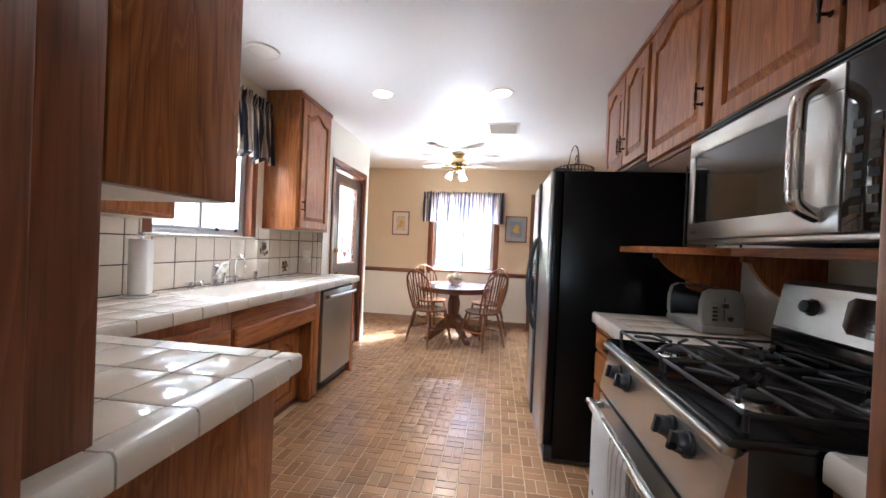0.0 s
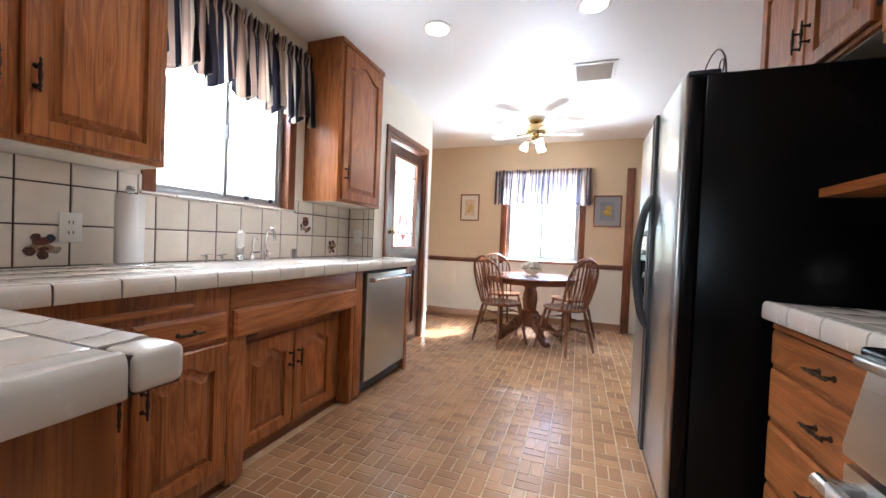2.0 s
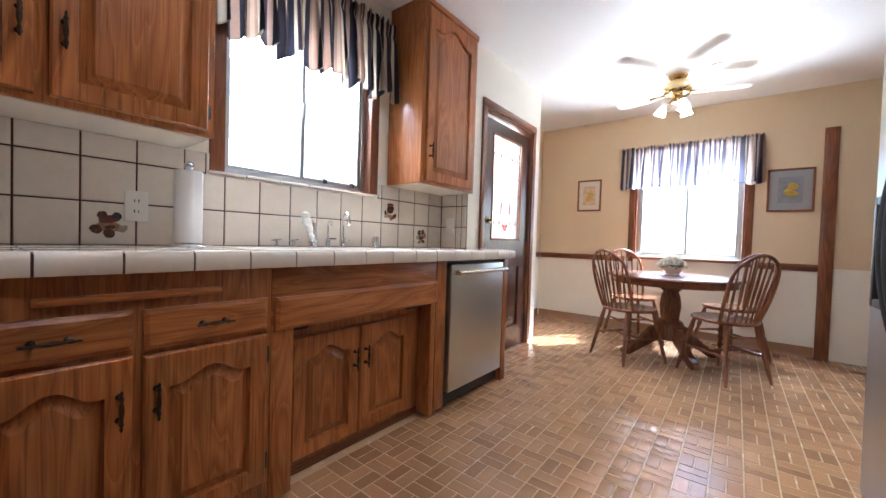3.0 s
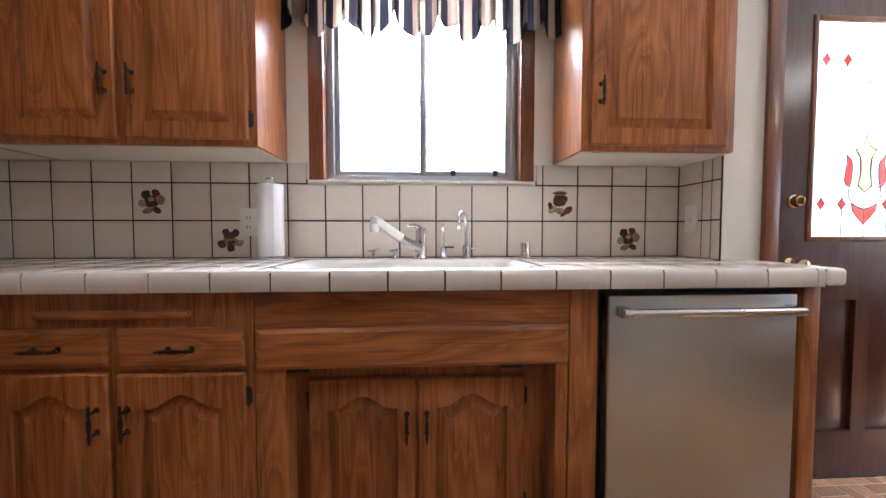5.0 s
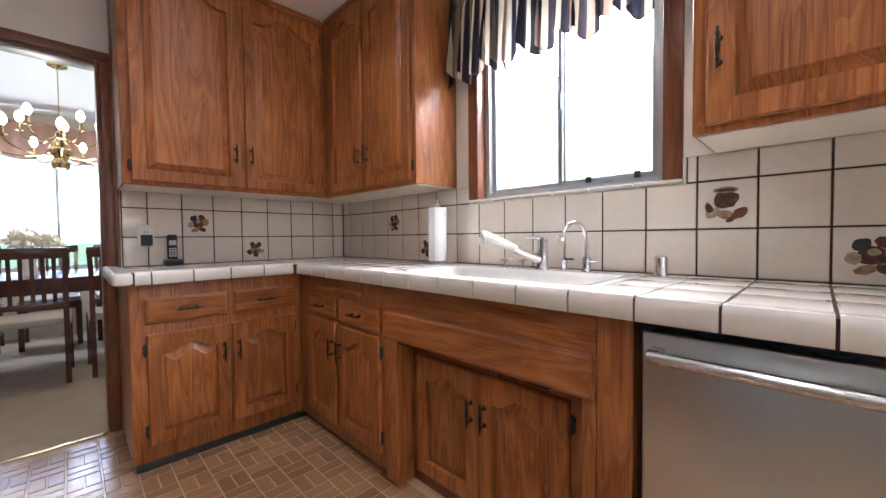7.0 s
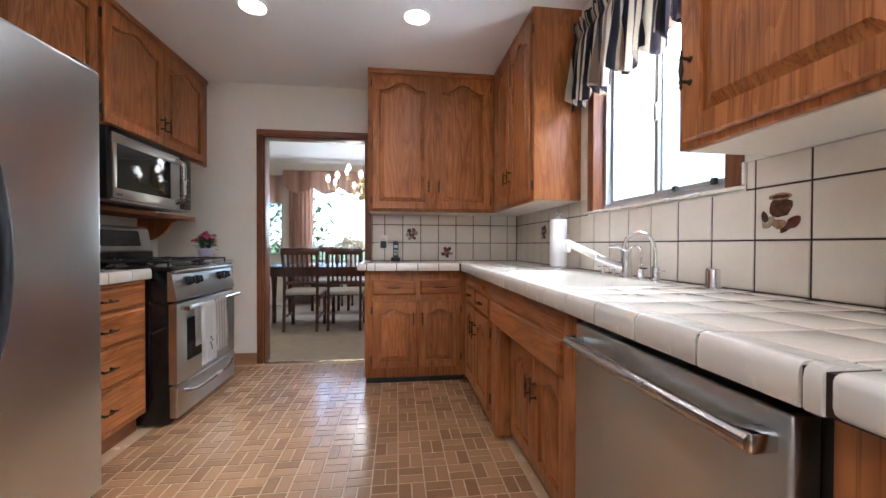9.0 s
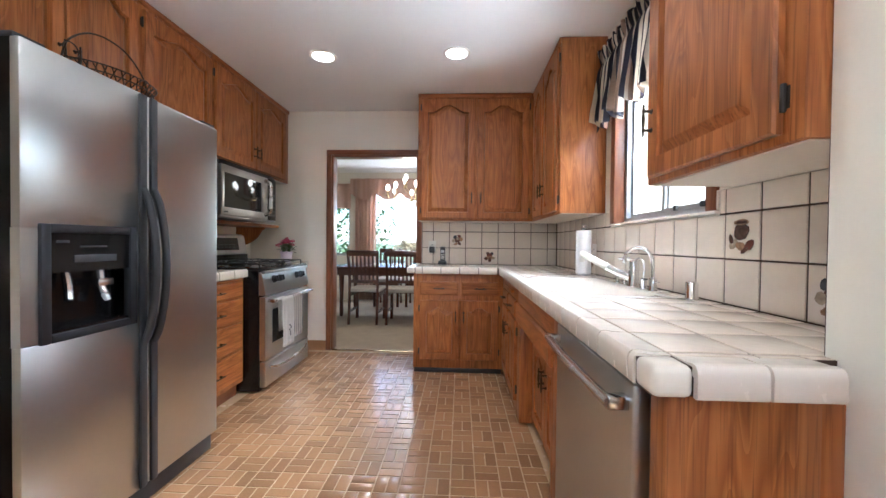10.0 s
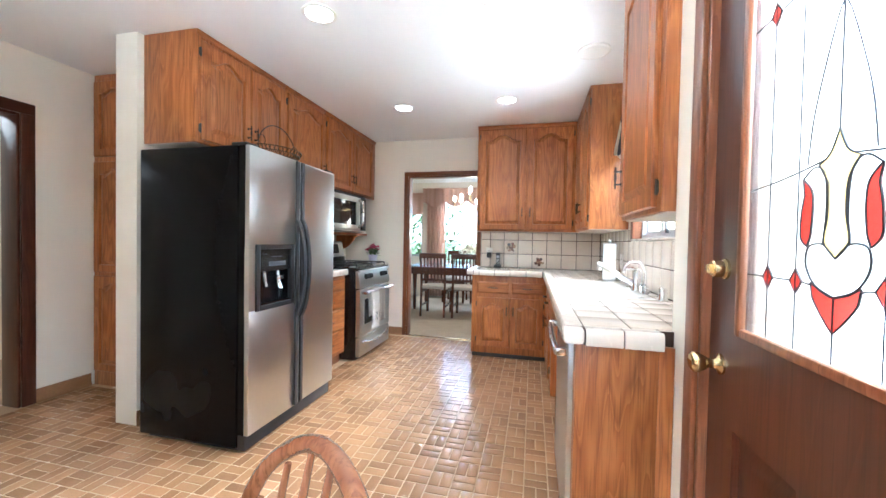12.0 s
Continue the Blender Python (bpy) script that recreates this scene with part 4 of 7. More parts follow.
def towel(name, label, y0, y1, z0, zb, mat):
    """A cloth folded over the oven handle."""
    bm = bmesh.new()
    ny, nz = 16, 16
    rows = []
    for j in range(nz + 1):
        t = j / nz
        row = []
        for i in range(ny + 1):
            u = i / ny
            y = y0 + (y1 - y0) * u + 0.004 * math.sin(7 * t + u * 5)
            if t < 0.28:
                s = t / 0.28
                x, z = RX - 0.026 + 0.003 * s, zb + (0.672 - zb) * s
            elif t < 0.40:
                a = math.pi * (t - 0.28) / 0.12
                x, z = RX - 0.042 + 0.0165 * math.cos(a), 0.672 + 0.0175 * math.sin(a)
            else:
                s = (t - 0.40) / 0.6
                x, z = RX - 0.0595 - 0.008 * s * math.sin(u * 9 + 1) ** 2, 0.672 - (0.672 - z0) * s
            row.append(bm.verts.new((x, y, z)))
        rows.append(row)
    for a, b in zip(rows, rows[1:]):
        for i in range(ny):
            bm.faces.new((a[i], a[i + 1], b[i + 1], b[i]))
    bmesh.ops.solidify(bm, geom=bm.faces[:], thickness=0.003)
    return solid(name, bm, mat, label, "towel", angle=80)


def stripe_cloth(name, colours, repeat, axis=0, glow_through=0.0, uv=True):
    """Woven stripes; colours is a list of (share, colour)."""
    m = bpy.data.materials.new(name)
    m.use_nodes = True
    nt = m.node_tree
    N, L = nt.nodes.new, nt.links.new
    b = nt.nodes["Principled BSDF"]
    co, sep = N("ShaderNodeTexCoord"), N("ShaderNodeSeparateXYZ")
    L(co.outputs["UV" if uv else "Object"], sep.inputs[0])
    mul, fr_ = N("ShaderNodeMath"), N("ShaderNodeMath")
    mul.operation, fr_.operation = "MULTIPLY", "FRACT"
    mul.inputs[1].default_value = repeat
    L(sep.outputs[axis], mul.inputs[0])
    L(mul.outputs[0], fr_.inputs[0])
    ramp = N("ShaderNodeValToRGB")
    ramp.color_ramp.interpolation = "CONSTANT"
    els = ramp.color_ramp.elements
    pos = 0.0
    for i, (share, col) in enumerate(colours):
        e = els[i] if i < 1 else (els[1] if i == 1 else els.new(min(pos, 0.999)))
        e.position, e.color = min(pos, 0.999), (*col, 1)
        pos += share
    L(fr_.outputs[0], ramp.inputs[0])
    no, bp = N("ShaderNodeTexNoise"), N("ShaderNodeBump")
    no.inputs["Scale"].default_value = 600
    L(co.outputs["Object"], no.inputs["Vector"])
    bp.inputs["Strength"].default_value, bp.inputs["Distance"].default_value = 0.4, 0.0006
    L(no.outputs[0], bp.inputs["Height"])
    L(bp.outputs[0], b.inputs["Normal"])
    L(ramp.outputs[0], b.inputs["Base Color"])
    b.inputs["Roughness"].default_value = 0.95
    if glow_through:
        tr, mx = N("ShaderNodeBsdfTranslucent"), N("ShaderNodeMixShader")
        L(ramp.outputs[0], tr.inputs["Color"])
        mx.inputs[0].default_value = glow_through
        L(b.outputs[0], mx.inputs[1])
        L(tr.outputs[0], mx.inputs[2])
        L(mx.outputs[0], nt.nodes["Material Output"].inputs[0])
    return m


towel_stripe = stripe_cloth("striped_towel", [(0.7, (0.62, 0.56, 0.48)), (0.3, (0.40, 0.35, 0.30))], 26, axis=1, uv=False)
tw = towel("dish_towel", "white cotton dish towel with a small embroidered motif", 0.615, 0.80, 0.30, 0.42, cloth_white)
bm = bmesh.new()
for i, (dy, dz) in enumerate(((0, 0), (0.012, 0.02), (-0.01, 0.035), (0.006, 0.055), (-0.006, -0.018))):
    lathe(bm, [(0.009, 0), (0.009, 0.001)], (RX - 0.0725, 0.70 + dy, 0.40 + dz), (-1, 0, 0), 7)
part("embroidery", bm, grey_plastic, tw, "small grey embroidered motif")
tw2 = towel("dish_towel", "striped beige dish towel on the oven handle", 0.46, 0.605, 0.34, 0.44, towel_stripe)

# ---- microwave over the range ----
MX, MY0, MY1, MZ0, MZ1 = 2.66, 0.20, 0.985, 1.285, 1.66
mw = thing("microwave_oven", "stainless steel over-the-range microwave oven with dark window", "microwave", (2.87, 0.59, MZ0))
part("case", one((MX + 0.03, MY0, MZ0), (3.125, MY1, MZ1 + 0.035), 0.004), black_plastic, mw, "black case")
bm = boxes(((MX, 0.345, MZ0 + 0.012), (MX + 0.03, MY1, MZ0 + 0.07)), ((MX, 0.345, MZ1 - 0.055), (MX + 0.03, MY1, MZ1)), ((MX, MY1 - 0.035, MZ0 + 0.07), (MX + 0.03, MY1, MZ1 - 0.055)), ((MX, 0.345, MZ0 + 0.07), (MX + 0.03, 0.45, MZ1 - 0.055)), bevel=0.003)
md = part("door", bm, steel_y, mw, "stainless steel door frame")
part("window", one((MX + 0.004, 0.44, MZ0 + 0.06), (MX + 0.022, MY1 - 0.03, MZ1 - 0.045)), dark_glass, md, "dark mirrored window")
bm = bmesh.new()
tube(bm, curve([(MX - 0.002, 0.395, MZ0 + 0.05), (MX - 0.045, 0.395, MZ0 + 0.075), (MX - 0.052, 0.395, MZ0 + 0.12), (MX - 0.052, 0.395, MZ1 - 0.10), (MX - 0.045, 0.395, MZ1 - 0.055), (MX - 0.002, 0.395, MZ1 - 0.03)], 5), 0.017, 10)
part("handle", bm, steel_bar, md, "thick rounded steel handle")
part("control_panel", one((MX + 0.002, MY0, MZ0 + 0.012), (MX + 0.03, 0.342, MZ1), 0.003), dark_glass, mw, "black touch control panel")
bm = bmesh.new()
for i in range(3):
    for j in range(6):
        box(bm, (MX + 0.0005, 0.225 + i * 0.037, MZ0 + 0.05 + j * 0.035), (MX + 0.002, 0.248 + i * 0.037, MZ0 + 0.066 + j * 0.035))
part("keypad", bm, grey_plastic, mw, "grey keypad marks")
for k in range(3):
    part("vent_slat", one((MX + 0.008, MY0 + 0.01, MZ1 + 0.003 + k * 0.011), (MX + 0.03, MY1 - 0.01, MZ1 + 0.009 + k * 0.011), 0.002), black_plastic, mw)
part("badge", one((MX - 0.0015, MY1 - 0.075, MZ0 + 0.03), (MX, MY1 - 0.03, MZ0 + 0.042)), grey_plastic, mw)
part("lip", one((MX + 0.01, MY0, MZ0 - 0.004), (MX + 0.10, MY1, MZ0 + 0.011), 0.003), steel_y, mw)

for ob in (rg, tw, tw2, mw):
    ob.location += Vector((-0.03, 0.072, 0))

# ---- bracketed shelf below the microwave ----
sh = thing("wall_shelf", "stained oak wall shelf on curved brackets below the microwave", "shelf", (2.9, 0.8, 1.24))
bm = bmesh.new()
prism(bm, [(XR - 0.002, YS + 0.004, 1.243), (2.80, YS + 0.004, 1.243), (2.80, 1.08, 1.243), (2.58, 1.36, 1.243), (2.58, 1.668, 1.243), (XR - 0.002, 1.668, 1.243)], (0, 0, 0.028))
part("board", bm, oak_y, sh, angle=20)
for y in (1.52, 1.04, 0.1):
    bm = bmesh.new()
    out = [(XR - 0.002, y, 1.242), (2.70 if y > 1.1 else 2.82, y, 1.242), (2.70 if y > 1.1 else 2.82, y, 1.222)]
    x0 = out[1][0]
    for k in range(9):
        a = math.pi / 2 * k / 8
        out.append((x0 + 0.03 + (XR - 0.06 - x0) * (1 - math.cos(a)), y, 1.215 - 0.15 * math.sin(a) ** 1.5))
    out.append((XR - 0.002, y, 1.06))
    prism(bm, out, (0, 0.022, 0))
    part("bracket", bm, oak_z, sh, angle=25)

# ---- toaster, spice rack, potted plant ----
TOX, TOY = 2.88, 1.41
toaster_grey = material("toaster_grey", (0.27, 0.26, 0.24), 0.35, vary=0.04)
ts = thing("toaster", "chrome and grey two-slot toaster on the tiled counter", "toaster", (TOX + 0.000, TOY + 0.0000, COUNTER))
bm = bmesh.new()
prof = [(-0.075, 0.03), (-0.082, 0.06), (-0.082, 0.13), (-0.07, 0.175), (-0.045, 0.19), (0.045, 0.19), (0.07, 0.175), (0.082, 0.13), (0.082, 0.06), (0.075, 0.03)]
prism(bm, [(TOX + 0.000 + a, TOY + -0.1250, COUNTER + b) for a, b in prof], (0, 0.27, 0))
part("shell", bm, chrome, ts, "polished steel shell", angle=50)
for y, t in ((TOY + -0.1600, 0.036), (TOY + 0.1440, 0.03)):
    bm = bmesh.new()
    prism(bm, [(TOX + 0.000 + a * 1.03, y, COUNTER + b * 1.01) for a, b in prof], (0, t, 0))
    bmesh.ops.bevel(bm, geom=bm.edges[:], offset=0.004, segments=2, profile=0.5, affect="EDGES")
    part("end_cap", bm, toaster_grey, ts, "pale grey plastic end")
part("base", one((TOX + -0.085, TOY + -0.1650, COUNTER + 0.002), (TOX + 0.085, TOY + 0.1800, COUNTER + 0.036), 0.01), toaster_grey, ts)
part("slot", boxes(((TOX + -0.040, TOY + -0.1150, COUNTER + 0.1895), (TOX + -0.015, TOY + 0.1350, COUNTER + 0.1915)), ((TOX + 0.015, TOY + -0.1150, COUNTER + 0.1895), (TOX + 0.040, TOY + 0.1350, COUNTER + 0.1915))), black_plastic, ts)
part("lever", boxes(((TOX + -0.010, TOY + -0.1750, COUNTER + 0.115), (TOX + 0.012, TOY + -0.1600, COUNTER + 0.135)), ((TOX + -0.001, TOY + -0.1630, COUNTER + 0.06), (TOX + 0.003, TOY + -0.1595, COUNTER + 0.16)), bevel=0.002), black_plastic, ts)
bm = bmesh.new()
lathe(bm, [(0.011, 0), (0.011, 0.008), (0.008, 0.01)], (TOX + 0.025, TOY + -0.1600, COUNTER + 0.07), (0, -1, 0), 12)
part("dial", bm, black_plastic, ts)
part("buttons", boxes(*[((TOX + -0.045, TOY + -0.1640, COUNTER + 0.06 + k * 0.017), (TOX + -0.025, TOY + -0.1600, COUNTER + 0.067 + k * 0.017)) for k in range(4)]), black_plastic, ts)

RKX = 2.80
spice_glass = material("dark_spice_glass", (0.022, 0.018, 0.015), 0.25, vary=0.5, scale=25, spread=1.5)
sr = thing("spice_rack", "narrow black wire spice rack with small jars beside the microwave", "spice rack", (RKX - 0.045, 1.12, 1.272))
sr.location += Vector((0, 0.06, 0))
bm = bmesh.new()
for z in (1.285, 1.365, 1.445, 1.525, 1.605):
    for y in (1.02, 1.26):
        tube(bm, [(RKX, y, z), (RKX - 0.086, y, z)], 0.003, 6)
    for x in (RKX - 0.002, RKX - 0.086):
        tube(bm, [(x, 1.02, z), (x, 1.22, z)], 0.003, 6)
    tube(bm, [(RKX - 0.086, 1.02, z + 0.03), (RKX - 0.086, 1.22, z + 0.03)], 0.003, 6)
    box(bm, (RKX - 0.086, 1.02, z - 0.003), (RKX, 1.22, z))
for y in (1.02, 1.26):
    tube(bm, [(RKX - 0.002, y, 1.273), (RKX - 0.002, y, 1.68)], 0.004, 6)
    tube(bm, [(RKX - 0.086, y, 1.273), (RKX - 0.086, y, 1.62)], 0.003, 6)
part("frame", bm, black_iron, sr)
for z in (1.285, 1.365, 1.445, 1.525, 1.605):
    for y in (1.045, 1.095, 1.145, 1.195):
        bm = bmesh.new()
        lathe(bm, [(0.023, 0.001), (0.0245, 0.004), (0.0245, 0.046), (0.018, 0.051)], (RKX - 0.045, y, z), seg=12)
        j = part("jar", bm, spice_glass, sr)
        bm = bmesh.new()
        lathe(bm, [(0.018, 0.05), (0.018, 0.062), (0.016, 0.064)], (RKX - 0.045, y, z), seg=12)
        part("lid", bm, black_plastic, j, "black lid")

leaf_green = material("leaf_green", (0.06, 0.11, 0.03), 0.5, vary=0.35, scale=20, spread=0.8, island=True)
petal_pink = material("pink_petals", (0.45, 0.05, 0.11), 0.6, vary=0.3, scale=30, spread=0.8, island=True)
petal_white = material("white_petals", (0.72, 0.68, 0.55), 0.7, vary=0.2, scale=30, spread=0.8, island=True)
pot_white = material("lavender_white_pot", (0.66, 0.62, 0.74), 0.35, vary=0.05)


def leaf(bm, at, d, length, width):
    d = Vector(d).normalized()
    s = d.cross(Vector((0, 0, 1)))
    s = s.normalized() if s.length > 0.01 else Vector((1, 0, 0))
    at = Vector(at)
    up = s.cross(d)
    rows = []
    for t, w in ((0, 0.15), (0.35, 1.0), (0.7, 0.75), (1.0, 0.05)):
        c = at + d * length * t - Vector((0, 0, 1)) * length * 0.35 * t * t
        rows.append((bm.verts.new(c - s * width * w * 0.5), bm.verts.new(c + up * width * 0.12), bm.verts.new(c + s * width * w * 0.5)))
    for a, b in zip(rows, rows[1:]):
        bm.faces.new((a[0], a[1], b[1], b[0]))
        bm.faces.new((a[1], a[2], b[2], b[1]))


def blossom(bm, at, r, rnd, n=6):
    at = Vector(at)
    tilt = Vector((rnd.uniform(-1, 1), rnd.uniform(-1, 1), rnd.uniform(0.3, 1))).normalized()
    u, v, w = basis(tilt)
    for k in range(n):
        a = 2 * math.pi * k / n
        d = u * math.cos(a) + v * math.sin(a)
        e = u * math.cos(a + 0.9) + v * math.sin(a + 0.9)
        p = [bm.verts.new(at), bm.verts.new(at + d * r + w * r * 0.3), bm.verts.new(at + (d + e).normalized() * r * 1.15 + w * r * 0.45), bm.verts.new(at + e * r * 0.9 + w * r * 0.3)]
        bm.faces.new(p)


rnd = random.Random(3)
pl = thing("potted_plant", "pink flowering plant in a small pale pot beside the range", "plant", (2.62, 0.08, COUNTER))
bm = bmesh.new()
lathe(bm, [(0.04, 0.0), (0.042, 0.003), (0.054, 0.085), (0.058, 0.09), (0.058, 0.105), (0.052, 0.105), (0.048, 0.09)], (2.62, 0.08, COUNTER), seg=20)
part("pot", bm, pot_white, pl, "pale lavender ceramic pot")
bm = bmesh.new()
for k in range(90):
    a, e = rnd.uniform(0, 6.283), rnd.uniform(0.1, 1.2)
    leaf(bm, (2.62 + 0.03 * math.cos(a), 0.08 + 0.03 * math.sin(a), COUNTER + 0.10 + rnd.uniform(0, 0.07)), (math.cos(a) * math.cos(e), math.sin(a) * math.cos(e), math.sin(e)), rnd.uniform(0.04, 0.075), 0.03)
part("leaves", bm, leaf_green, pl)
bm = bmesh.new()
for k in range(46):
    a, r = rnd.uniform(0, 6.283), rnd.uniform(0.01, 0.085)
    blossom(bm, (2.62 + r * math.cos(a), 0.08 + r * math.sin(a), COUNTER + 0.225 - r * 0.7 + rnd.uniform(-0.02, 0.02)), rnd.uniform(0.012, 0.02), rnd)
part("flowers", bm, petal_pink, pl, "small deep pink flowers")

# ---- dishwasher ----
dw = thing("dishwasher", "stainless steel dishwasher with a bar handle under the counter", "dishwasher", (0.28, 2.595, 0))
part("tub", one((0.03, 2.285, 0.02), (0.535, 2.908, 0.845)), black_plastic, dw, "black tub edge")
part("toe_panel", one((0.475, 2.29, 0.005), (0.51, 2.90, 0.10), 0.003), black_plastic, dw)
part("door", one((0.535, 2.302, 0.105), (0.583, 2.888, 0.828), 0.006, 3), steel_z, dw, "brushed stainless steel door")
bm = bmesh.new()
tube(bm, [(0.620, 2.325, 0.782), (0.625, 2.45, 0.783), (0.627, 2.595, 0.783), (0.625, 2.74, 0.783), (0.620, 2.868, 0.782)], 0.0135, 10)
for y in (2.335, 2.858):
    box(bm, (0.580, y - 0.014, 0.768), (0.625, y + 0.014, 0.797), 0.004)
part("handle", bm, steel_bar, dw, "round steel bar handle")

# ---- sink and taps ----
sk = thing("kitchen_sink", "cream porcelain sink set into the tiled counter", "sink", ((SX0 + SX1) / 2, (SY0 + SY1) / 2, 0.70))
bm = bmesh.new()


def rrect(x0, y0, x1, y1, r, z, n=5):
    pts = []
    for cx, cy, a0 in ((x1 - r, y1 - r, 0), (x0 + r, y1 - r, 90), (x0 + r, y0 + r, 180), (x1 - r, y0 + r, 270)):
        for k in range(n + 1):
            a = radians(a0 + 90 * k / n)
            pts.append((cx + r * math.cos(a), cy + r * math.sin(a), z))
    return pts


ZT = COUNTER - 0.006
rings = [rrect(SX0 - 0.03, SY0 - 0.04, SX1 + 0.006, SY1 + 0.04, 0.03, ZT - 0.03), rrect(SX0 - 0.03, SY0 - 0.04, SX1 + 0.006, SY1 + 0.04, 0.03, ZT), rrect(SX0 - 0.024, SY0 - 0.034, SX1, SY1 + 0.034, 0.03, ZT + 0.006), rrect(SX0 + 0.045, SY0 + 0.005, SX1 - 0.012, SY1 - 0.005, 0.05, ZT + 0.004), rrect(SX0 + 0.055, SY0 + 0.015, SX1 - 0.02, SY1 - 0.015, 0.06, ZT - 0.012), rrect(SX0 + 0.07, SY0 + 0.03, SX1 - 0.035, SY1 - 0.03, 0.07, ZT - 0.16), rrect(SX0 + 0.11, SY0 + 0.07, SX1 - 0.07, SY1 - 0.07, 0.06, ZT - 0.185)]
vv = [[bm.verts.new(p) for p in r] for r in rings]
for a, b in zip(vv, vv[1:]):
    ring_faces(bm, a, b)
bm.faces.new(vv[-1])
part("basin", bm, porcelain, sk, angle=50)
bm = bmesh.new()
lathe(bm, [(0.04, 0.0), (0.038, 0.004), (0.025, 0.002)], ((SX0 + SX1) / 2, 1.72, ZT - 0.186), seg=20)
part("drain", bm, chrome, sk, "chrome drain")

ZS = ZT + 0.004
fc = thing("kitchen_faucet", "chrome kitchen faucet with a white pull-out spout", "faucet", (0.075, 1.755, ZS))
bm = bmesh.new()
lathe(bm, [(0.03, 0), (0.03, 0.006), (0.025, 0.012), (0.024, 0.075), (0.021, 0.085), (0.022, 0.12), (0.02, 0.128), (0.004, 0.132)], (0.075, 1.755, ZS), seg=20)
tube(bm, curve([(0.085, 1.745, ZS + 0.045), (0.13, 1.71, ZS + 0.065), (0.17, 1.675, ZS + 0.09)], 4), [0.022, 0.021, 0.02, 0.019, 0.0185, 0.018, 0.018, 0.018, 0.018], 12)
part("body", bm, chrome, fc, angle=50)
bm = bmesh.new()
tube(bm, curve([(0.165, 1.679, ZS + 0.088), (0.22, 1.632, ZS + 0.122), (0.262, 1.597, ZS + 0.148), (0.278, 1.584, ZS + 0.148)], 4), [0.0175] * 9 + [0.019, 0.02, 0.018, 0.012], 12)
lathe(bm, [(0.016, 0), (0.017, -0.02), (0.014, -0.03)], (0.272, 1.588, ZS + 0.14), seg=12)
part("spout", bm, white_plastic, fc, "white pull-out spray spout")
bm = bmesh.new()
tube(bm, [(0.075, 1.755, ZS + 0.125), (0.10, 1.73, ZS + 0.138), (0.125, 1.705, ZS + 0.135)], [0.012, 0.009, 0.006], 8)
part("lever", bm, chrome, fc)

for y, lab in ((1.56, "small chrome cross-handled valve by the sink"), (1.65, "small chrome cross-handled valve by the sink")):
    vl = thing("tap_valve", lab, "tap", (0.07, y, ZS), "sink valves")
    bm = bmesh.new()
    lathe(bm, [(0.02, 0), (0.018, 0.006), (0.008, 0.01), (0.007, 0.03), (0.01, 0.034), (0.006, 0.04)], (0.07, y, ZS), seg=14)
    part("stem", bm, chrome, vl)
    bm = bmesh.new()
    for a in (0.4, 1.97):
        d = Vector((math.cos(a), math.sin(a), 0.12)) * 0.028
        c = Vector((0.07, y, ZS + 0.036))
        tube(bm, [c - d, c + d], [0.0035, 0.0035], 6)
    part("cross_handle", bm, chrome, vl)
dt = thing("water_filter_tap", "slim chrome drinking water tap with a black lever", "tap", (0.07, 1.85, ZS))
bm = bmesh.new()
lathe(bm, [(0.017, 0), (0.016, 0.008), (0.013, 0.01), (0.013, 0.045), (0.006, 0.05)], (0.07, 1.85, ZS), seg=14)
tube(bm, curve([(0.07, 1.85, ZS + 0.045), (0.07, 1.85, ZS + 0.12), (0.085, 1.847, ZS + 0.142), (0.11, 1.842, ZS + 0.135), (0.115, 1.84, ZS + 0.118)], 5), 0.0045, 8)
part("spout", bm, chrome, dt)
part("lever", one((0.072, 1.853, ZS + 0.045), (0.084, 1.895, ZS + 0.052), 0.002), black_plastic, dt, "black lever")
gt = thing("gooseneck_tap", "tall chrome gooseneck filtered water tap", "tap", (0.075, 1.945, ZS))
bm = bmesh.new()
lathe(bm, [(0.02, 0), (0.019, 0.008), (0.016, 0.012), (0.016, 0.055), (0.008, 0.062)], (0.075, 1.945, ZS), seg=14)
tube(bm, curve([(0.075, 1.945, ZS + 0.055), (0.077, 1.943, ZS + 0.13), (0.095, 1.935, ZS + 0.178), (0.135, 1.92, ZS + 0.192), (0.17, 1.908, ZS + 0.172), (0.182, 1.903, ZS + 0.14)], 6), 0.0075, 10)
lathe(bm, [(0.0095, 0), (0.0095, -0.02), (0.007, -0.024)], (0.182, 1.903, ZS + 0.145), seg=10)
part("spout", bm, chrome, gt)
part("lever", one((0.07, 1.955, ZS + 0.04), (0.08, 1.995, ZS + 0.047), 0.002), chrome, gt)
ag = thing("sink_air_gap", "short chrome air gap cap on the counter", "air gap", (0.06, 2.20, COUNTER))
bm = bmesh.new()
lathe(bm, [(0.024, 0), (0.024, 0.006), (0.021, 0.01), (0.021, 0.06), (0.018, 0.066)], (0.06, 2.20, COUNTER), seg=18)
part("cap", bm, chrome, ag)

# ---- paper towels, telephone, outlets ----
pt = thing("paper_towel_holder", "roll of white paper towels on a chrome stand", "paper towels", (0.13, 1.17, COUNTER))
bm = bmesh.new()
lathe(bm, [(0.082, 0.0), (0.082, 0.006), (0.075, 0.011), (0.012, 0.013), (0.007, 0.02), (0.007, 0.30), (0.014, 0.305), (0.018, 0.318), (0.012, 0.33), (0.003, 0.334)], (0.13, 1.17, COUNTER), seg=28)
part("stand", bm, chrome, pt, angle=50)
bm = bmesh.new()
lathe(bm, [(0.02, 0.016), (0.047, 0.016), (0.048, 0.02), (0.048, 0.29), (0.047, 0.294), (0.02, 0.294)], (0.13, 1.17, COUNTER), seg=32)
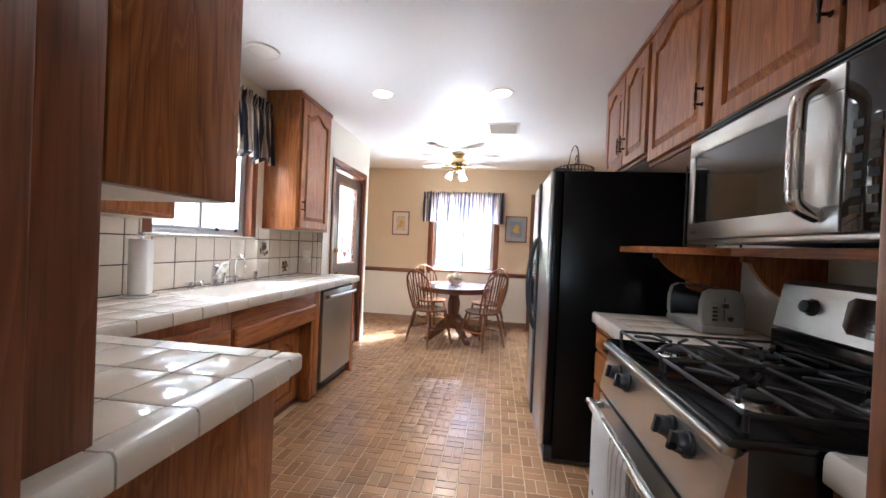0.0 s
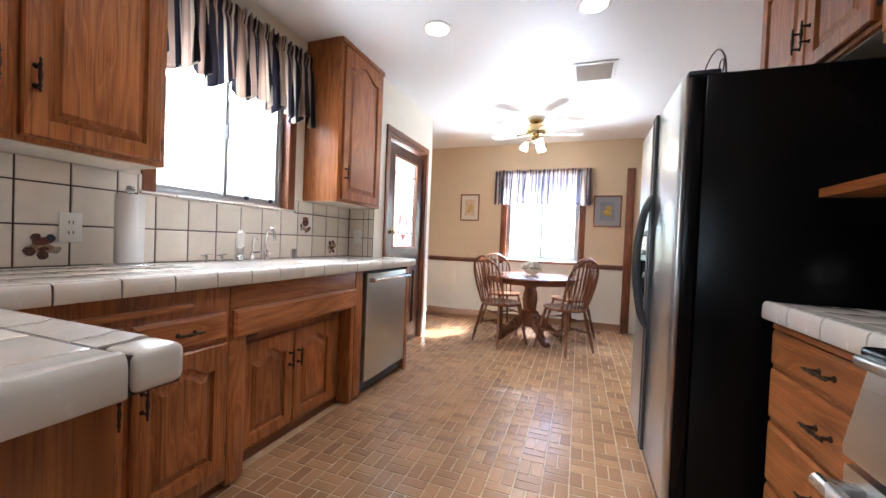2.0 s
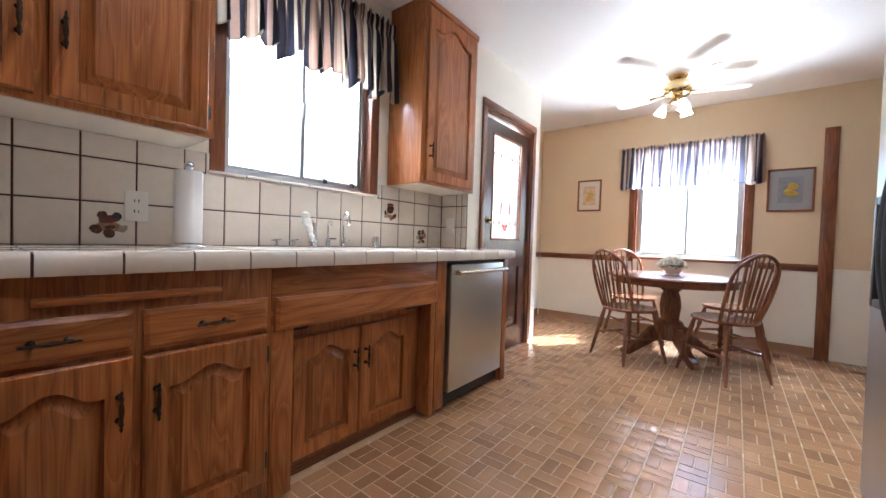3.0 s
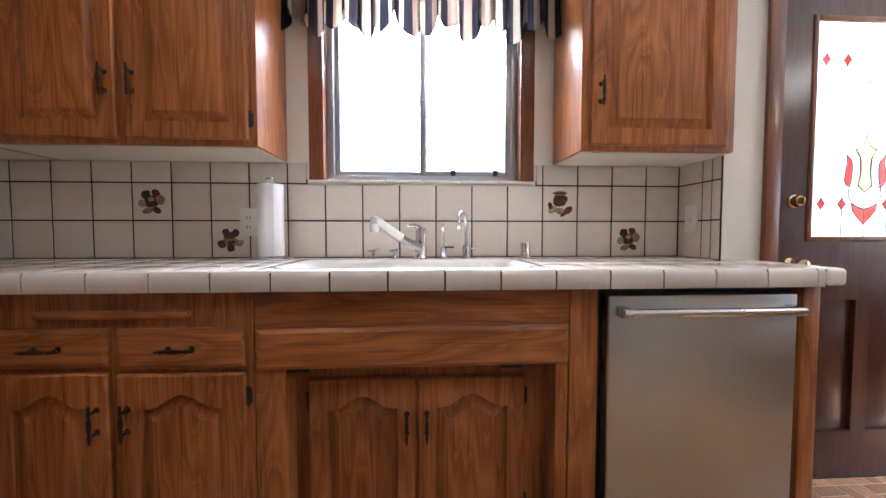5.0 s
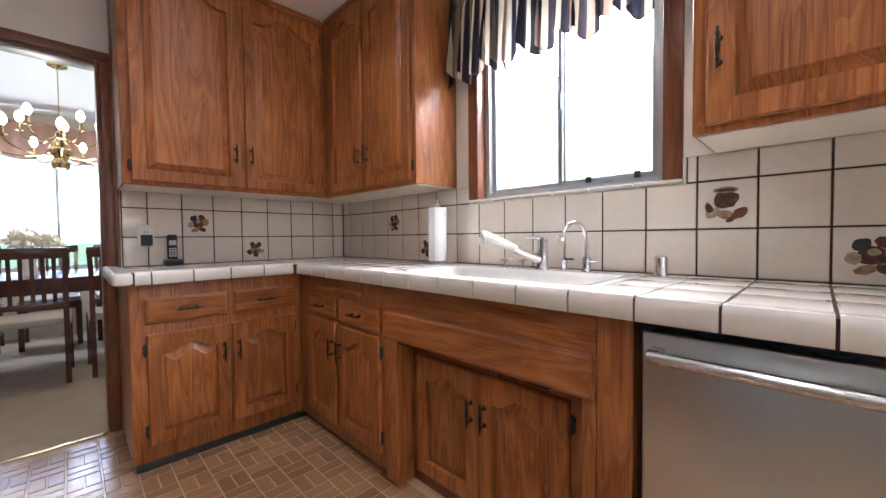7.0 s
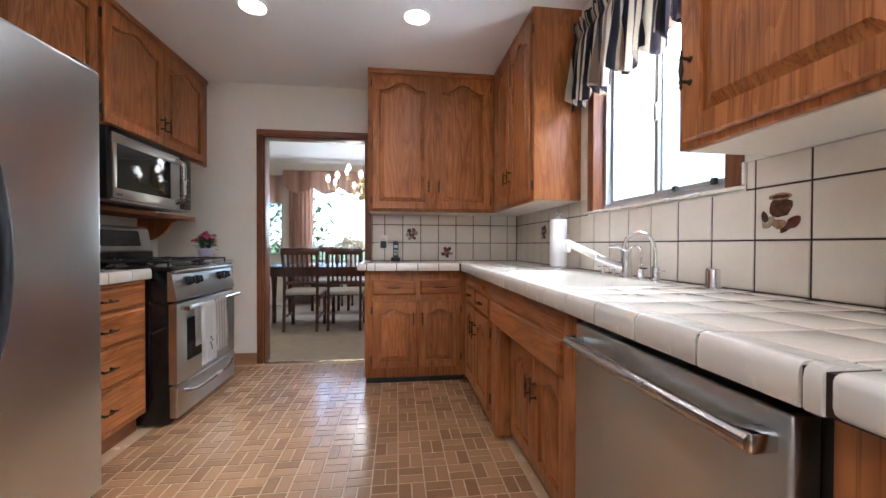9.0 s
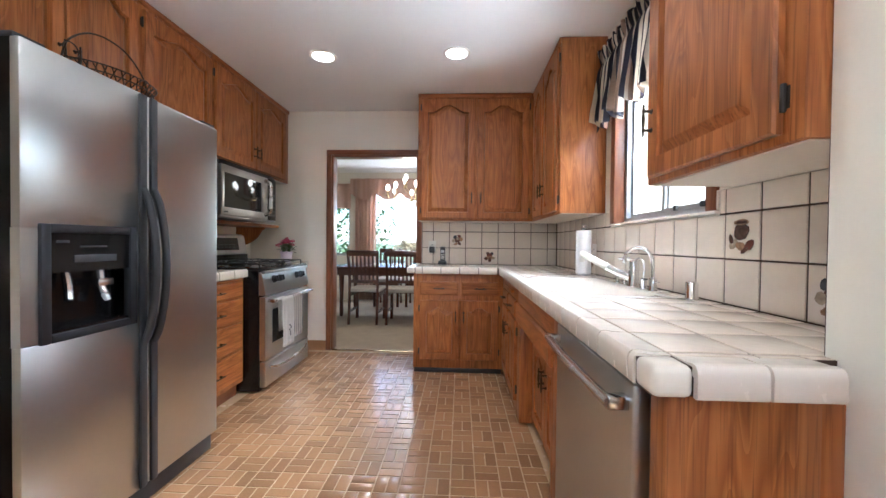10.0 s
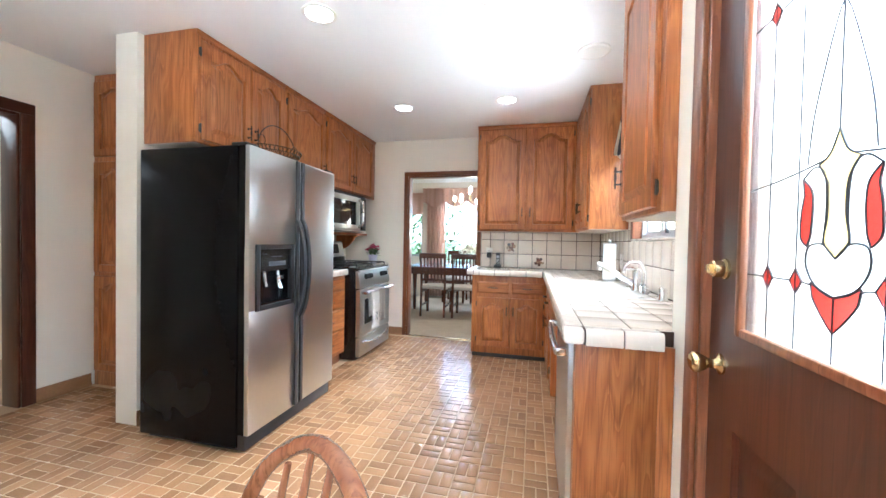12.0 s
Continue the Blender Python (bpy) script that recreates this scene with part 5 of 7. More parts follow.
box(bm, (0.176, 1.165, COUNTER + 0.02), (0.1775, 1.20, COUNTER + 0.29))
part("roll", bm, paper, pt)
ph = thing("cordless_telephone", "black cordless telephone standing on its base", "telephone", (1.10, 0.075, COUNTER))
part("base", one((1.06, 0.04, COUNTER), (1.14, 0.13, COUNTER + 0.035), 0.01), black_plastic, ph)
part("handset", one((1.075, 0.05, COUNTER + 0.03), (1.122, 0.085, COUNTER + 0.17), 0.01), black_plastic, ph)
part("keys", boxes(*[((1.083 + i * 0.012, 0.085, COUNTER + 0.05 + j * 0.013), (1.091 + i * 0.012, 0.087, COUNTER + 0.057 + j * 0.013)) for i in range(3) for j in range(4)]), white_plastic, ph)
part("screen", one((1.082, 0.0852, COUNTER + 0.112), (1.115, 0.0868, COUNTER + 0.138)), aluminium, ph)


def outlet(name, label, centre, axis, slots=True):
    c = Vector(centre)
    ob = thing(name, label, "outlet" if slots else "light switch", centre, kind="structure")
    n, u = Vector(axis), Vector((axis[1], axis[0], 0))
    u = Vector((abs(u.x), abs(u.y), 0))
    part("plate", one(c - u * 0.036 - Vector((0, 0, 0.058)), c + u * 0.036 + Vector((0, 0, 0.058)) + n * 0.006, 0.003), white_plastic, ob)
    bm = bmesh.new()
    for s in (-1, 1):
        q = c + Vector((0, 0, 0.02 * s))
        if slots:
            box(bm, q - u * 0.008 - Vector((0, 0, 0.006)) + n * 0.006, q - u * 0.005 + Vector((0, 0, 0.006)) + n * 0.0066)
            box(bm, q + u * 0.005 - Vector((0, 0, 0.006)) + n * 0.006, q + u * 0.008 + Vector((0, 0, 0.006)) + n * 0.0066)
    if not slots:
        box(bm, c - u * 0.005 - Vector((0, 0, 0.011)), c + u * 0.005 + Vector((0, 0, 0.011)) + n * 0.012, 0.002)
    part("slots" if slots else "toggle", bm, black_plastic if slots else white_plastic, ob)


outlet("outlet_1", "cream double power outlet on the tiled wall", (0.010, 1.035, 1.055), (1, 0, 0))
outlet("outlet_2", "cream power outlet on the tiles beside the doorway", (1.205, 0.010, 1.07), (0, 1, 0))
outlet("switch_1", "cream light switch on the tile return", (0.10, YJ - 0.010, 1.07), (0, -1, 0), False)
part("charger", one((1.18, 0.017, 1.015), (1.23, 0.055, 1.075), 0.006), black_plastic, thing("phone_charger", "small dark plug-in charger in the outlet", "charger", (1.205, 0.03, 1.045)))
# ---- windows ----
def sliding_window(name, label, axis, plane, u0, u1, z0, z1, mid=True):
    ob = thing(name, label, "window", (0, 0, 0), kind="structure")

    def q(pn, ua, ub, za, zb, d, t, mat, parent=ob, b=0.002):
        lo, hi = ((plane + d, ua, za), (plane + d + t, ub, zb)) if axis == "x" else ((ua, plane + d, za), (ub, plane + d + t, zb))
        return part(pn, one(lo, hi, b), mat, parent)

    w = 0.028
    q("frame", u0, u0 + w, z0, z1, 0, 0.05, aluminium)
    q("frame", u1 - w, u1, z0, z1, 0, 0.05, aluminium)
    q("frame", u0 + w, u1 - w, z0, z0 + w, 0, 0.05, aluminium)
    q("frame", u0 + w, u1 - w, z1 - w, z1, 0, 0.05, aluminium)
    c = (u0 + u1) / 2
    halves = ((u0 + w, c + 0.014, 0.006), (c - 0.014, u1 - w, 0.028)) if mid else ((u0 + w, u1 - w, 0.02),)
    for a, b, d in halves:
        sash = q("sash", a, a + 0.022, z0 + w, z1 - w, d, 0.016, aluminium)
        q("sash_bar", b - 0.022, b, z0 + w, z1 - w, d, 0.016, aluminium, sash)
        q("sash_bar", a + 0.022, b - 0.022, z0 + w, z0 + w + 0.022, d, 0.016, aluminium, sash)
        q("sash_bar", a + 0.022, b - 0.022, z1 - w - 0.022, z1 - w, d, 0.016, aluminium, sash)
        g = q("pane", a + 0.018, b - 0.018, z0 + w + 0.018, z1 - w - 0.018, d + 0.006, 0.004, clear_glass, sash, 0)
        g.visible_shadow = False
    return ob


kw = sliding_window("window_1", "aluminium sliding kitchen window above the sink", "x", -0.10, WY0 + 0.013, WY1 - 0.013, WZ0 + 0.002, WZ1 - 0.021)
part("latch", one((-0.06, (WY0 + WY1) / 2 - 0.01, 1.60), (-0.045, (WY0 + WY1) / 2 + 0.008, 1.68), 0.003), aluminium, kw)
for y in (1.90, 2.09):
    part("stop", one((-0.05, y - 0.011, WZ0 + 0.03), (-0.035, y + 0.011, WZ0 + 0.055), 0.003), grey_plastic, kw, "small grey sliding lock")
sliding_window("window_2", "white-lit window behind the breakfast table", "y", YN + 0.05, NX0 + 0.019, NX1 - 0.019, NZ0 + 0.001, NZ1 - 0.019)
sliding_window("window_3", "wide dining room window between peach curtains", "y", -3.58, QX0, QX1, QZ0, QZ1)
sliding_window("window_4", "narrow dining room window beside the curtain", "y", -3.58, 3.05, 3.75, 0.85, 2.05, False)
# tiled sill of the kitchen window
sill = thing("tiled_sill", "cream bullnose tile sill under the kitchen window", "window sill", (0, 1.77, 1.22), kind="structure")
for k in range(6):
    y0 = WY0 - 0.055 + k * (WY1 - WY0 + 0.11) / 6
    y1 = y0 + (WY1 - WY0 + 0.11) / 6 - 0.003
    part("sill_tile", one((-0.098, y0, 1.222), (0.016, y1, 1.236), 0.005), tile_matt, sill)
for y in (WY0 - 0.062, WY1 + 0.050):
    part("corner_tile", one((0.001, y, 1.236), (0.012, y + 0.012, UB - 0.002), 0.003), tile_matt, sill)

# ---- gathered valances ----
STRIPES = [(0.14, (0.046, 0.044, 0.060)), (0.03, (0.10, 0.085, 0.09)), (0.08, (0.78, 0.70, 0.57)), (0.11, (0.050, 0.046, 0.060)), (0.05, (0.42, 0.30, 0.23)), (0.06, (0.58, 0.44, 0.34)), (0.05, (0.42, 0.30, 0.23)), (0.07, (0.80, 0.72, 0.60)), (0.14, (0.044, 0.043, 0.062)), (0.08, (0.76, 0.68, 0.55)), (0.09, (0.09, 0.075, 0.09)), (0.10, (0.50, 0.37, 0.29))]
valance_cloth = stripe_cloth("striped_valance", STRIPES, 6.6, 0, 0.40)
# same stripes lifted paler and bluer: backlit window haze put into the colour
valance_cloth_backlit = stripe_cloth("striped_valance_backlit", [(w, tuple(min(0.8, 0.85 * c + 0.09 + (0.03 if i == 2 else 0.0)) for i, c in enumerate(col))) for w, col in STRIPES], 5.6, 0, 0.7)


def valance(name, label, to_world, width, ztop, zbot, folds, seed, mat, drop=0.06):
    """A gathered strip: to_world(u, out, z). Deepening folds, ruffled header, uneven hem."""
    rnd = random.Random(seed)
    ph = [rnd.uniform(0, 6.28) for _ in range(4)]
    n, rows = 240, 20
    bm = bmesh.new()
    uvl = bm.loops.layers.uv.new("UVMap")
    grid = []
    for j in range(rows + 1):
        t = j / rows
        line = []
        for i in range(n + 1):
            u = i / n
            s = u * folds * 2 * math.pi + 1.6 * math.sin(u * 11 + ph[0]) + 0.8 * math.sin(u * 27 + ph[1])
            wide = 0.5 + 0.5 * math.sin(u * folds * 2.1 + ph[3])
            amp = 0.008 + (0.012 + 0.022 * wide) * min(1, max(0, (t - 0.16)) * 1.5)
            ruff = max(0.0, 1 - t / 0.17)
            pinch = math.exp(-((t - 0.15) / 0.05) ** 2)
            out = 0.05 + (amp * math.sin(s) + 0.3 * amp * math.sin(2.3 * s + ph[2])) * (1 - 0.6 * pinch) + ruff * 0.012 * math.sin(3.1 * s + ph[1]) + 0.025 * t - 0.012 * pinch
            hem = drop * (0.5 + 0.5 * math.sin(u * 2 * math.pi * folds / 2.6 + ph[3])) * t ** 4 + 0.012 * math.sin(s) * t ** 3
            z = ztop + ruff * 0.014 * math.sin(2.6 * s + ph[0]) - (ztop - zbot) * t + hem
            uu = u * width + (0.012 + 0.010 * wide) * math.cos(s) * (0.3 + 0.7 * t) + 0.006 * ruff * math.cos(3.1 * s)
            v = bm.verts.new(to_world(uu, out, z))
            line.append((v, u, t))
        grid.append(line)
    for a, b in zip(grid, grid[1:]):
        for i in range(n):
            quad = (a[i], a[i + 1], b[i + 1], b[i])
            f = bm.faces.new([q[0] for q in quad])
            for loop, q in zip(f.loops, quad):
                loop[uvl].uv = (q[1] * width * 1.0, q[2])
    ob = thing(name, label, "valance", to_world(width / 2, 0.04, zbot))
    bmesh.ops.solidify(bm, geom=bm.faces[:], thickness=0.0015)
    part("cloth", bm, mat, ob, angle=80)
    bm = bmesh.new()
    tube(bm, [to_world(-0.01, 0.022, ztop - 0.05), to_world(width + 0.01, 0.022, ztop - 0.05)], 0.006, 8)
    for u in (-0.01, width + 0.01):
        tube(bm, [to_world(u, 0.0, ztop - 0.05), to_world(u, 0.024, ztop - 0.05)], 0.005, 6)
    part("rod", bm, white_plastic, ob)
    return ob


valance("valance", "navy, brown and cream striped valance gathered over the sink window", lambda u, o, z: Vector((o + 0.014, 1.205 + u, z)), 1.12, 2.31, 1.81, 15, 5, valance_cloth)
valance("valance", "navy, brown and cream striped valance over the nook window", lambda u, o, z: Vector((0.745 + u, YN - 0.02 - o, z)), 1.25, 2.07, 1.60, 14, 8, valance_cloth_backlit, 0.02)

# ---- garden door with a leaded window ----
gx0, gx1 = 0.190, 0.232
LY0, LY1 = DY0 + 0.02, DY1 - 0.02
GY0, GY1, GZ0, GZ1 = 3.285, 3.81, 0.975, 1.86
gd = thing("garden_door", "dark stained wooden door with a leaded stained-glass window", "door", (0.21, (LY0 + LY1) / 2, 0))
bm = bmesh.new()
for lo, hi in (((gx0, LY0, 0.008), (gx1, GY0, 1.955)), ((gx0, GY1, 0.008), (gx1, LY1, 1.955)), ((gx0, GY0, GZ1), (gx1, GY1, 1.955)), ((gx0, GY0, 0.74), (gx1, GY1, GZ0)), ((gx0, GY0, 0.008), (gx1, GY1, 0.20)), ((gx0, 3.515, 0.20), (gx1, 3.58, 0.74))):
    box(bm, lo, hi)
leafob = part("leaf", bm, red_z, gd, "dark red-brown stained frame")
for a, b in ((GY0, 3.515), (3.58, GY1)):
    bm = bmesh.new()
    r = []
    for ins, x in ((0, gx1 - 0.018), (0.02, gx1 - 0.016), (0.055, gx1 - 0.004)):
        r.append([bm.verts.new(p) for p in ((x, a + ins, 0.20 + ins), (x, b - ins, 0.20 + ins), (x, b - ins, 0.74 - ins), (x, a + ins, 0.74 - ins))])
    ring_faces(bm, r[0], r[1])
    ring_faces(bm, r[1], r[2])
    bm.faces.new(r[2])
    back = [bm.verts.new(p) for p in ((gx0 + 0.008, a, 0.20), (gx0 + 0.008, b, 0.20), (gx0 + 0.008, b, 0.74), (gx0 + 0.008, a, 0.74))]
    bm.faces.new(back)
    ring_faces(bm, back, r[0])
    part("panel", bm, red_z, leafob, angle=20)
bm = bmesh.new()
for lo, hi in (((gx1 - 0.012, GY0, GZ0), (gx1 + 0.006, GY0 + 0.022, GZ1)), ((gx1 - 0.012, GY1 - 0.022, GZ0), (gx1 + 0.006, GY1, GZ1)), ((gx1 - 0.012, GY0 + 0.022, GZ0), (gx1 + 0.006, GY1 - 0.022, GZ0 + 0.022)), ((gx1 - 0.012, GY0 + 0.022, GZ1 - 0.022), (gx1 + 0.006, GY1 - 0.022, GZ1))):
    box(bm, lo, hi, 0.006)
part("glazing_bead", bm, trim_z, leafob, "lighter wooden glazing bead")
obscure = glass_of("obscure_glass", (1, 1, 1), 0.25)
pg = part("glass", one((0.205, GY0, GZ0), (0.209, GY1, GZ1)), obscure, gd, "bright obscure leaded glass")
pg.visible_shadow = False
red_glass, amber_glass = glass_of("red_glass", (0.55, 0.03, 0.02), 0.2), glass_of("amber_glass", (0.95, 0.66, 0.24), 0.2)
lead = material("lead_came", (0.06, 0.06, 0.065), 0.5, metal=0.6, vary=0.2)
GC, GXF = 3.555, 0.2125


def came(pts, r=0.0032):
    r *= 0.55
    bm = bmesh.new()
    tube(bm, [(GXF, y, z) for y, z in pts], r, 6)
    return part("came", bm, lead, pg, "dark lead strip")


def shard(pts, mat, lab):
    bm = bmesh.new()
    prism(bm, [(0.2095, y, z) for y, z in pts], (0.003, 0, 0))
    o = part("coloured_pane", bm, mat, pg, lab)
    o.visible_shadow = False
    came([*pts, pts[0]])
    return o


def c2(pts, n=5):
    return [(p.x, p.y) for p in curve([(a, b, 0) for a, b in pts], n)]


for s in (-1, 1):
    def m(y, s=s):
        return GC + s * y
    for d in (0.188, 0.098):
        came([(m(d), GZ0), (m(d), GZ1)], 0.0025)
        for zc in (1.128, 1.70):
            shard([(m(d), zc + 0.024), (m(d + 0.017), zc), (m(d), zc - 0.024), (m(d - 0.017), zc)], red_glass, "small red glass diamond")
    for zc in (1.128, 1.70):
        came([(m(0.275), zc), (m(0.197), zc)], 0.003)
        came([(m(0.163), zc), (m(0.117), zc)], 0.003)
        came([(m(0.083), zc), (m(0.055), zc - 0.004)], 0.003)
    came(c2([(m(0.275), 1.325), (m(0.15), 1.335), (m(0.075), 1.345), (m(0.03), 1.352)]), 0.0032)
    shard(c2([(m(0.085), 1.325), (m(0.062), 1.30), (m(0.058), 1.26), (m(0.062), 1.215)]) + c2([(m(0.07), 1.195), (m(0.088), 1.215), (m(0.087), 1.26), (m(0.08), 1.295)]), red_glass, "red glass tulip petal")
    came(c2([(m(0.085), 1.325), (m(0.055), 1.343), (m(0.03), 1.325), (m(0.024), 1.26), (m(0.03), 1.20)]), 0.003)
    came(c2([(m(0.0), 1.175), (m(0.03), 1.20), (m(0.065), 1.195), (m(0.07), 1.16), (m(0.045), 1.125), (m(0.0), 1.108)]), 0.0035)
    shard(c2([(m(0.0), 1.106), (m(0.03), 1.115), (m(0.056), 1.13)]) + c2([(m(0.05), 1.10), (m(0.025), 1.07), (m(0.0), 1.045)]), red_glass, "red glass heart point")
    came(c2([(m(0.075), 1.35), (m(0.06), 1.45), (m(0.02), 1.58), (m(0.0), 1.62)]), 0.0025)
    came(c2([(m(0.0), 1.62), (m(0.10), 1.70)]), 0.0025)
star = c2([(GC - 0.045, 1.345), (GC - 0.018, 1.362), (GC, 1.40)], 3)[:-1] + c2([(GC, 1.40), (GC + 0.018, 1.362), (GC + 0.045, 1.345)], 3)[:-1] + c2([(GC + 0.045, 1.345), (GC + 0.022, 1.31), (GC + 0.02, 1.25), (GC + 0.028, 1.205), (GC, 1.175)], 3)[:-1] + c2([(GC, 1.175), (GC - 0.028, 1.205), (GC - 0.02, 1.25), (GC - 0.022, 1.31)], 3)
shard(star, amber_glass, "pale amber glass tulip centre")
came([(GC, 1.40), (GC, GZ1)], 0.0028)
came([(GC, 1.045), (GC, GZ0)], 0.0028)
bm = bmesh.new()
lathe(bm, [(0.027, 0), (0.027, 0.005), (0.014, 0.012), (0.012, 0.03), (0.02, 0.04), (0.027, 0.055), (0.026, 0.066), (0.018, 0.072), (0.004, 0.073)], (gx1, 3.218, 0.885), (1, 0, 0), 24)
part("knob", bm, brass, gd, "polished brass door knob", angle=60)
bm = bmesh.new()
lathe(bm, [(0.027, 0), (0.027, 0.006), (0.022, 0.01), (0.021, 0.03), (0.018, 0.033)], (gx1, 3.228, 1.135), (1, 0, 0), 20)
box(bm, (gx1 + 0.03, 3.224, 1.123), (gx1 + 0.045, 3.232, 1.147), 0.002)
part("deadbolt", bm, brass, gd, "polished brass deadbolt")
for z in (0.25, 1.02, 1.75):
    bm = bmesh.new()
    lathe(bm, [(0.006, -0.05), (0.007, -0.048), (0.007, 0.048), (0.006, 0.05)], (gx1 + 0.006, LY1 + 0.008, z), (0, 0, 1), 8)
    box(bm, (gx1 - 0.004, LY1 - 0.03, z - 0.045), (gx1 + 0.002, LY1 + 0.008, z + 0.045))
    part("hinge", bm, black_iron, gd, "dark butt hinge")
part("sweep", one((gx0 - 0.004, LY0, 0.001), (gx1 + 0.004, LY1, 0.008)), black_plastic, gd)

# ---- ceiling fittings ----
for i, (x, y) in enumerate(((0.97, 1.0), (1.93, 0.98), (0.95, 2.44), (1.90, 2.46))):
    ob = thing("recessed_light", "lit round recessed ceiling light with a white trim ring", "ceiling light", (x, y, H), "recessed ceiling lights")
    bm = bmesh.new()
    lathe(bm, [(0.095, -0.0005), (0.095, -0.004), (0.078, -0.007), (0.074, -0.004), (0.074, -0.0005)], (x, y, H), seg=32)
    part("trim_ring", bm, white_plastic, ob)
    bm = bmesh.new()
    lathe(bm, [(0.072, -0.001), (0.072, -0.005), (0.05, -0.008)], (x, y, H), seg=28)
    part("lens", bm, lamp_glow, ob, "glowing frosted lens")
    lamp("can_light", "SPOT", look((x, y, H - 0.02), (x, y, 0)), 4.0, (1, 0.9, 0.76), radius=0.06, spot=radians(130))
ob = thing("ceiling_speaker", "round white ceiling speaker grille", "speaker", (0.365, 1.74, H))
bm = bmesh.new()
lathe(bm, [(0.105, -0.0005), (0.105, -0.008), (0.09, -0.012), (0.085, -0.009), (0.0, -0.010)], (0.365, 1.74, H), seg=36)
part("grille", bm, white_plastic, ob)
vt = thing("ceiling_vent", "white louvred ceiling air vent", "vent", (1.93, 3.33, H))
part("frame", boxes(((1.77, 3.16, H - 0.008), (2.09, 3.19, H - 0.0005)), ((1.77, 3.47, H - 0.008), (2.09, 3.50, H - 0.0005)), ((1.77, 3.19, H - 0.008), (1.80, 3.47, H - 0.0005)), ((2.06, 3.19, H - 0.008), (2.09, 3.47, H - 0.0005)), bevel=0.002), white_plastic, vt)
# flat dark sheet paints the shade seen between the slats
part("backing", one((1.80, 3.19, H - 0.0025), (2.06, 3.47, H - 0.0005)), grey_plastic, vt, "dark sheet standing in for shade behind the louvres")
for k in range(9):
    bm = bmesh.new()
    y = 3.205 + k * 0.031
    prism(bm, [(1.80, y - 0.012, H - 0.004), (1.80, y + 0.008, H - 0.014), (1.80, y + 0.010, H - 0.013), (1.80, y - 0.010, H - 0.003)], (0.26, 0, 0))
    part("slat", bm, white_plastic, vt)

# ceiling fan
FXc, FYc = 1.37, 4.42
fn = thing("ceiling_fan", "brass ceiling fan with pale blades and three lit glass shades", "ceiling fan", (FXc, FYc, H))
bm = bmesh.new()
lathe(bm, [(0.075, -0.001), (0.075, -0.012), (0.05, -0.035), (0.03, -0.04), (0.03, -0.05), (0.095, -0.06), (0.105, -0.075), (0.105, -0.15), (0.095, -0.165), (0.05, -0.175), (0.045, -0.20), (0.055, -0.215), (0.05, -0.235), (0.012, -0.245)], (FXc, FYc, H), seg=28)
part("motor", bm, brass, fn, "polished brass motor housing", angle=40)
blade_mat = material("blade_white", (0.72, 0.68, 0.60), 0.4, vary=0.05)
for k in range(5):
    a = radians(20 + 72 * k)
    d, e = Vector((math.cos(a), math.sin(a), 0)), Vector((-math.sin(a), math.cos(a), 0))
    c = Vector((FXc, FYc, H - 0.135))
    out = [c + d * 0.17 - e * 0.05, c + d * 0.20 - e * 0.06, c + d * 0.48 - e * 0.068, c + d * 0.52 - e * 0.05, c + d * 0.53, c + d * 0.52 + e * 0.05, c + d * 0.48 + e * 0.068, c + d * 0.20 + e * 0.06, c + d * 0.17 + e * 0.05]
    tilt = [p + Vector((0, 0, 0.10 * (p - c).dot(e))) for p in out]
    bm = bmesh.new()
    prism(bm, tilt, (0, 0, 0.006))
    bl = part("blade", bm, blade_mat, fn, "pale fan blade")
    bm = bmesh.new()
    tube(bm, [c + d * 0.09 - Vector((0, 0, 0.004)), c + d * 0.15 - Vector((0, 0, 0.008)), c + d * 0.23 - Vector((0, 0, 0.003))], [0.012, 0.009, 0.014], 6)
    part("blade_arm", bm, brass, bl)
for k in range(3):
    a = radians(-60 + 120 * k)
    d = Vector((math.cos(a), math.sin(a), 0))
    c = Vector((FXc, FYc, H - 0.225))
    bm = bmesh.new()
    tube(bm, curve([c + d * 0.03, c + d * 0.075 + Vector((0, 0, 0.005)), c + d * 0.095 - Vector((0, 0, 0.02))], 4), 0.008, 8)
    arm = part("lamp_arm", bm, brass, fn)
    bm = bmesh.new()
    ax = (d * 0.45 - Vector((0, 0, 1))).normalized()
    lathe(bm, [(0.018, 0.0), (0.022, 0.012), (0.036, 0.04), (0.045, 0.075), (0.047, 0.085), (0.04, 0.086), (0.02, 0.05)], c + d * 0.095 - Vector((0, 0, 0.015)), ax, 18)
    part("shade", bm, bulb_glow, arm, "glowing frosted glass shade")
lamp("fan_light", "POINT", look((FXc, FYc, H - 0.40), (FXc, FYc, 0)), 1.5, (1, 0.85, 0.65), radius=0.09)

# ---- breakfast table and chairs ----
TX, TY, TZ = 1.38, 4.50, 0.715
tb = thing("breakfast_table", "round dark wooden pedestal table with claw feet", "table", (TX, TY, 0))
bm = bmesh.new()
lathe(bm, [(0.47, -0.075), (0.475, -0.074), (0.475, -0.03), (0.50, -0.029), (0.52, -0.022), (0.525, -0.012), (0.515, -0.002), (0.50, 0.0)], (TX, TY, TZ), seg=48)
part("tabletop", bm, chair_x, tb, "round moulded tabletop", angle=30)
bm = bmesh.new()
lathe(bm, [(0.06, 0.64), (0.11, 0.635), (0.09, 0.60), (0.06, 0.57), (0.075, 0.53), (0.085, 0.45), (0.075, 0.36), (0.07, 0.33), (0.10, 0.31), (0.115, 0.27), (0.115, 0.18), (0.10, 0.15), (0.05, 0.13)], (TX, TY, 0), seg=24)
part("pedestal", bm, chair_z, tb, "turned pedestal column", angle=30)
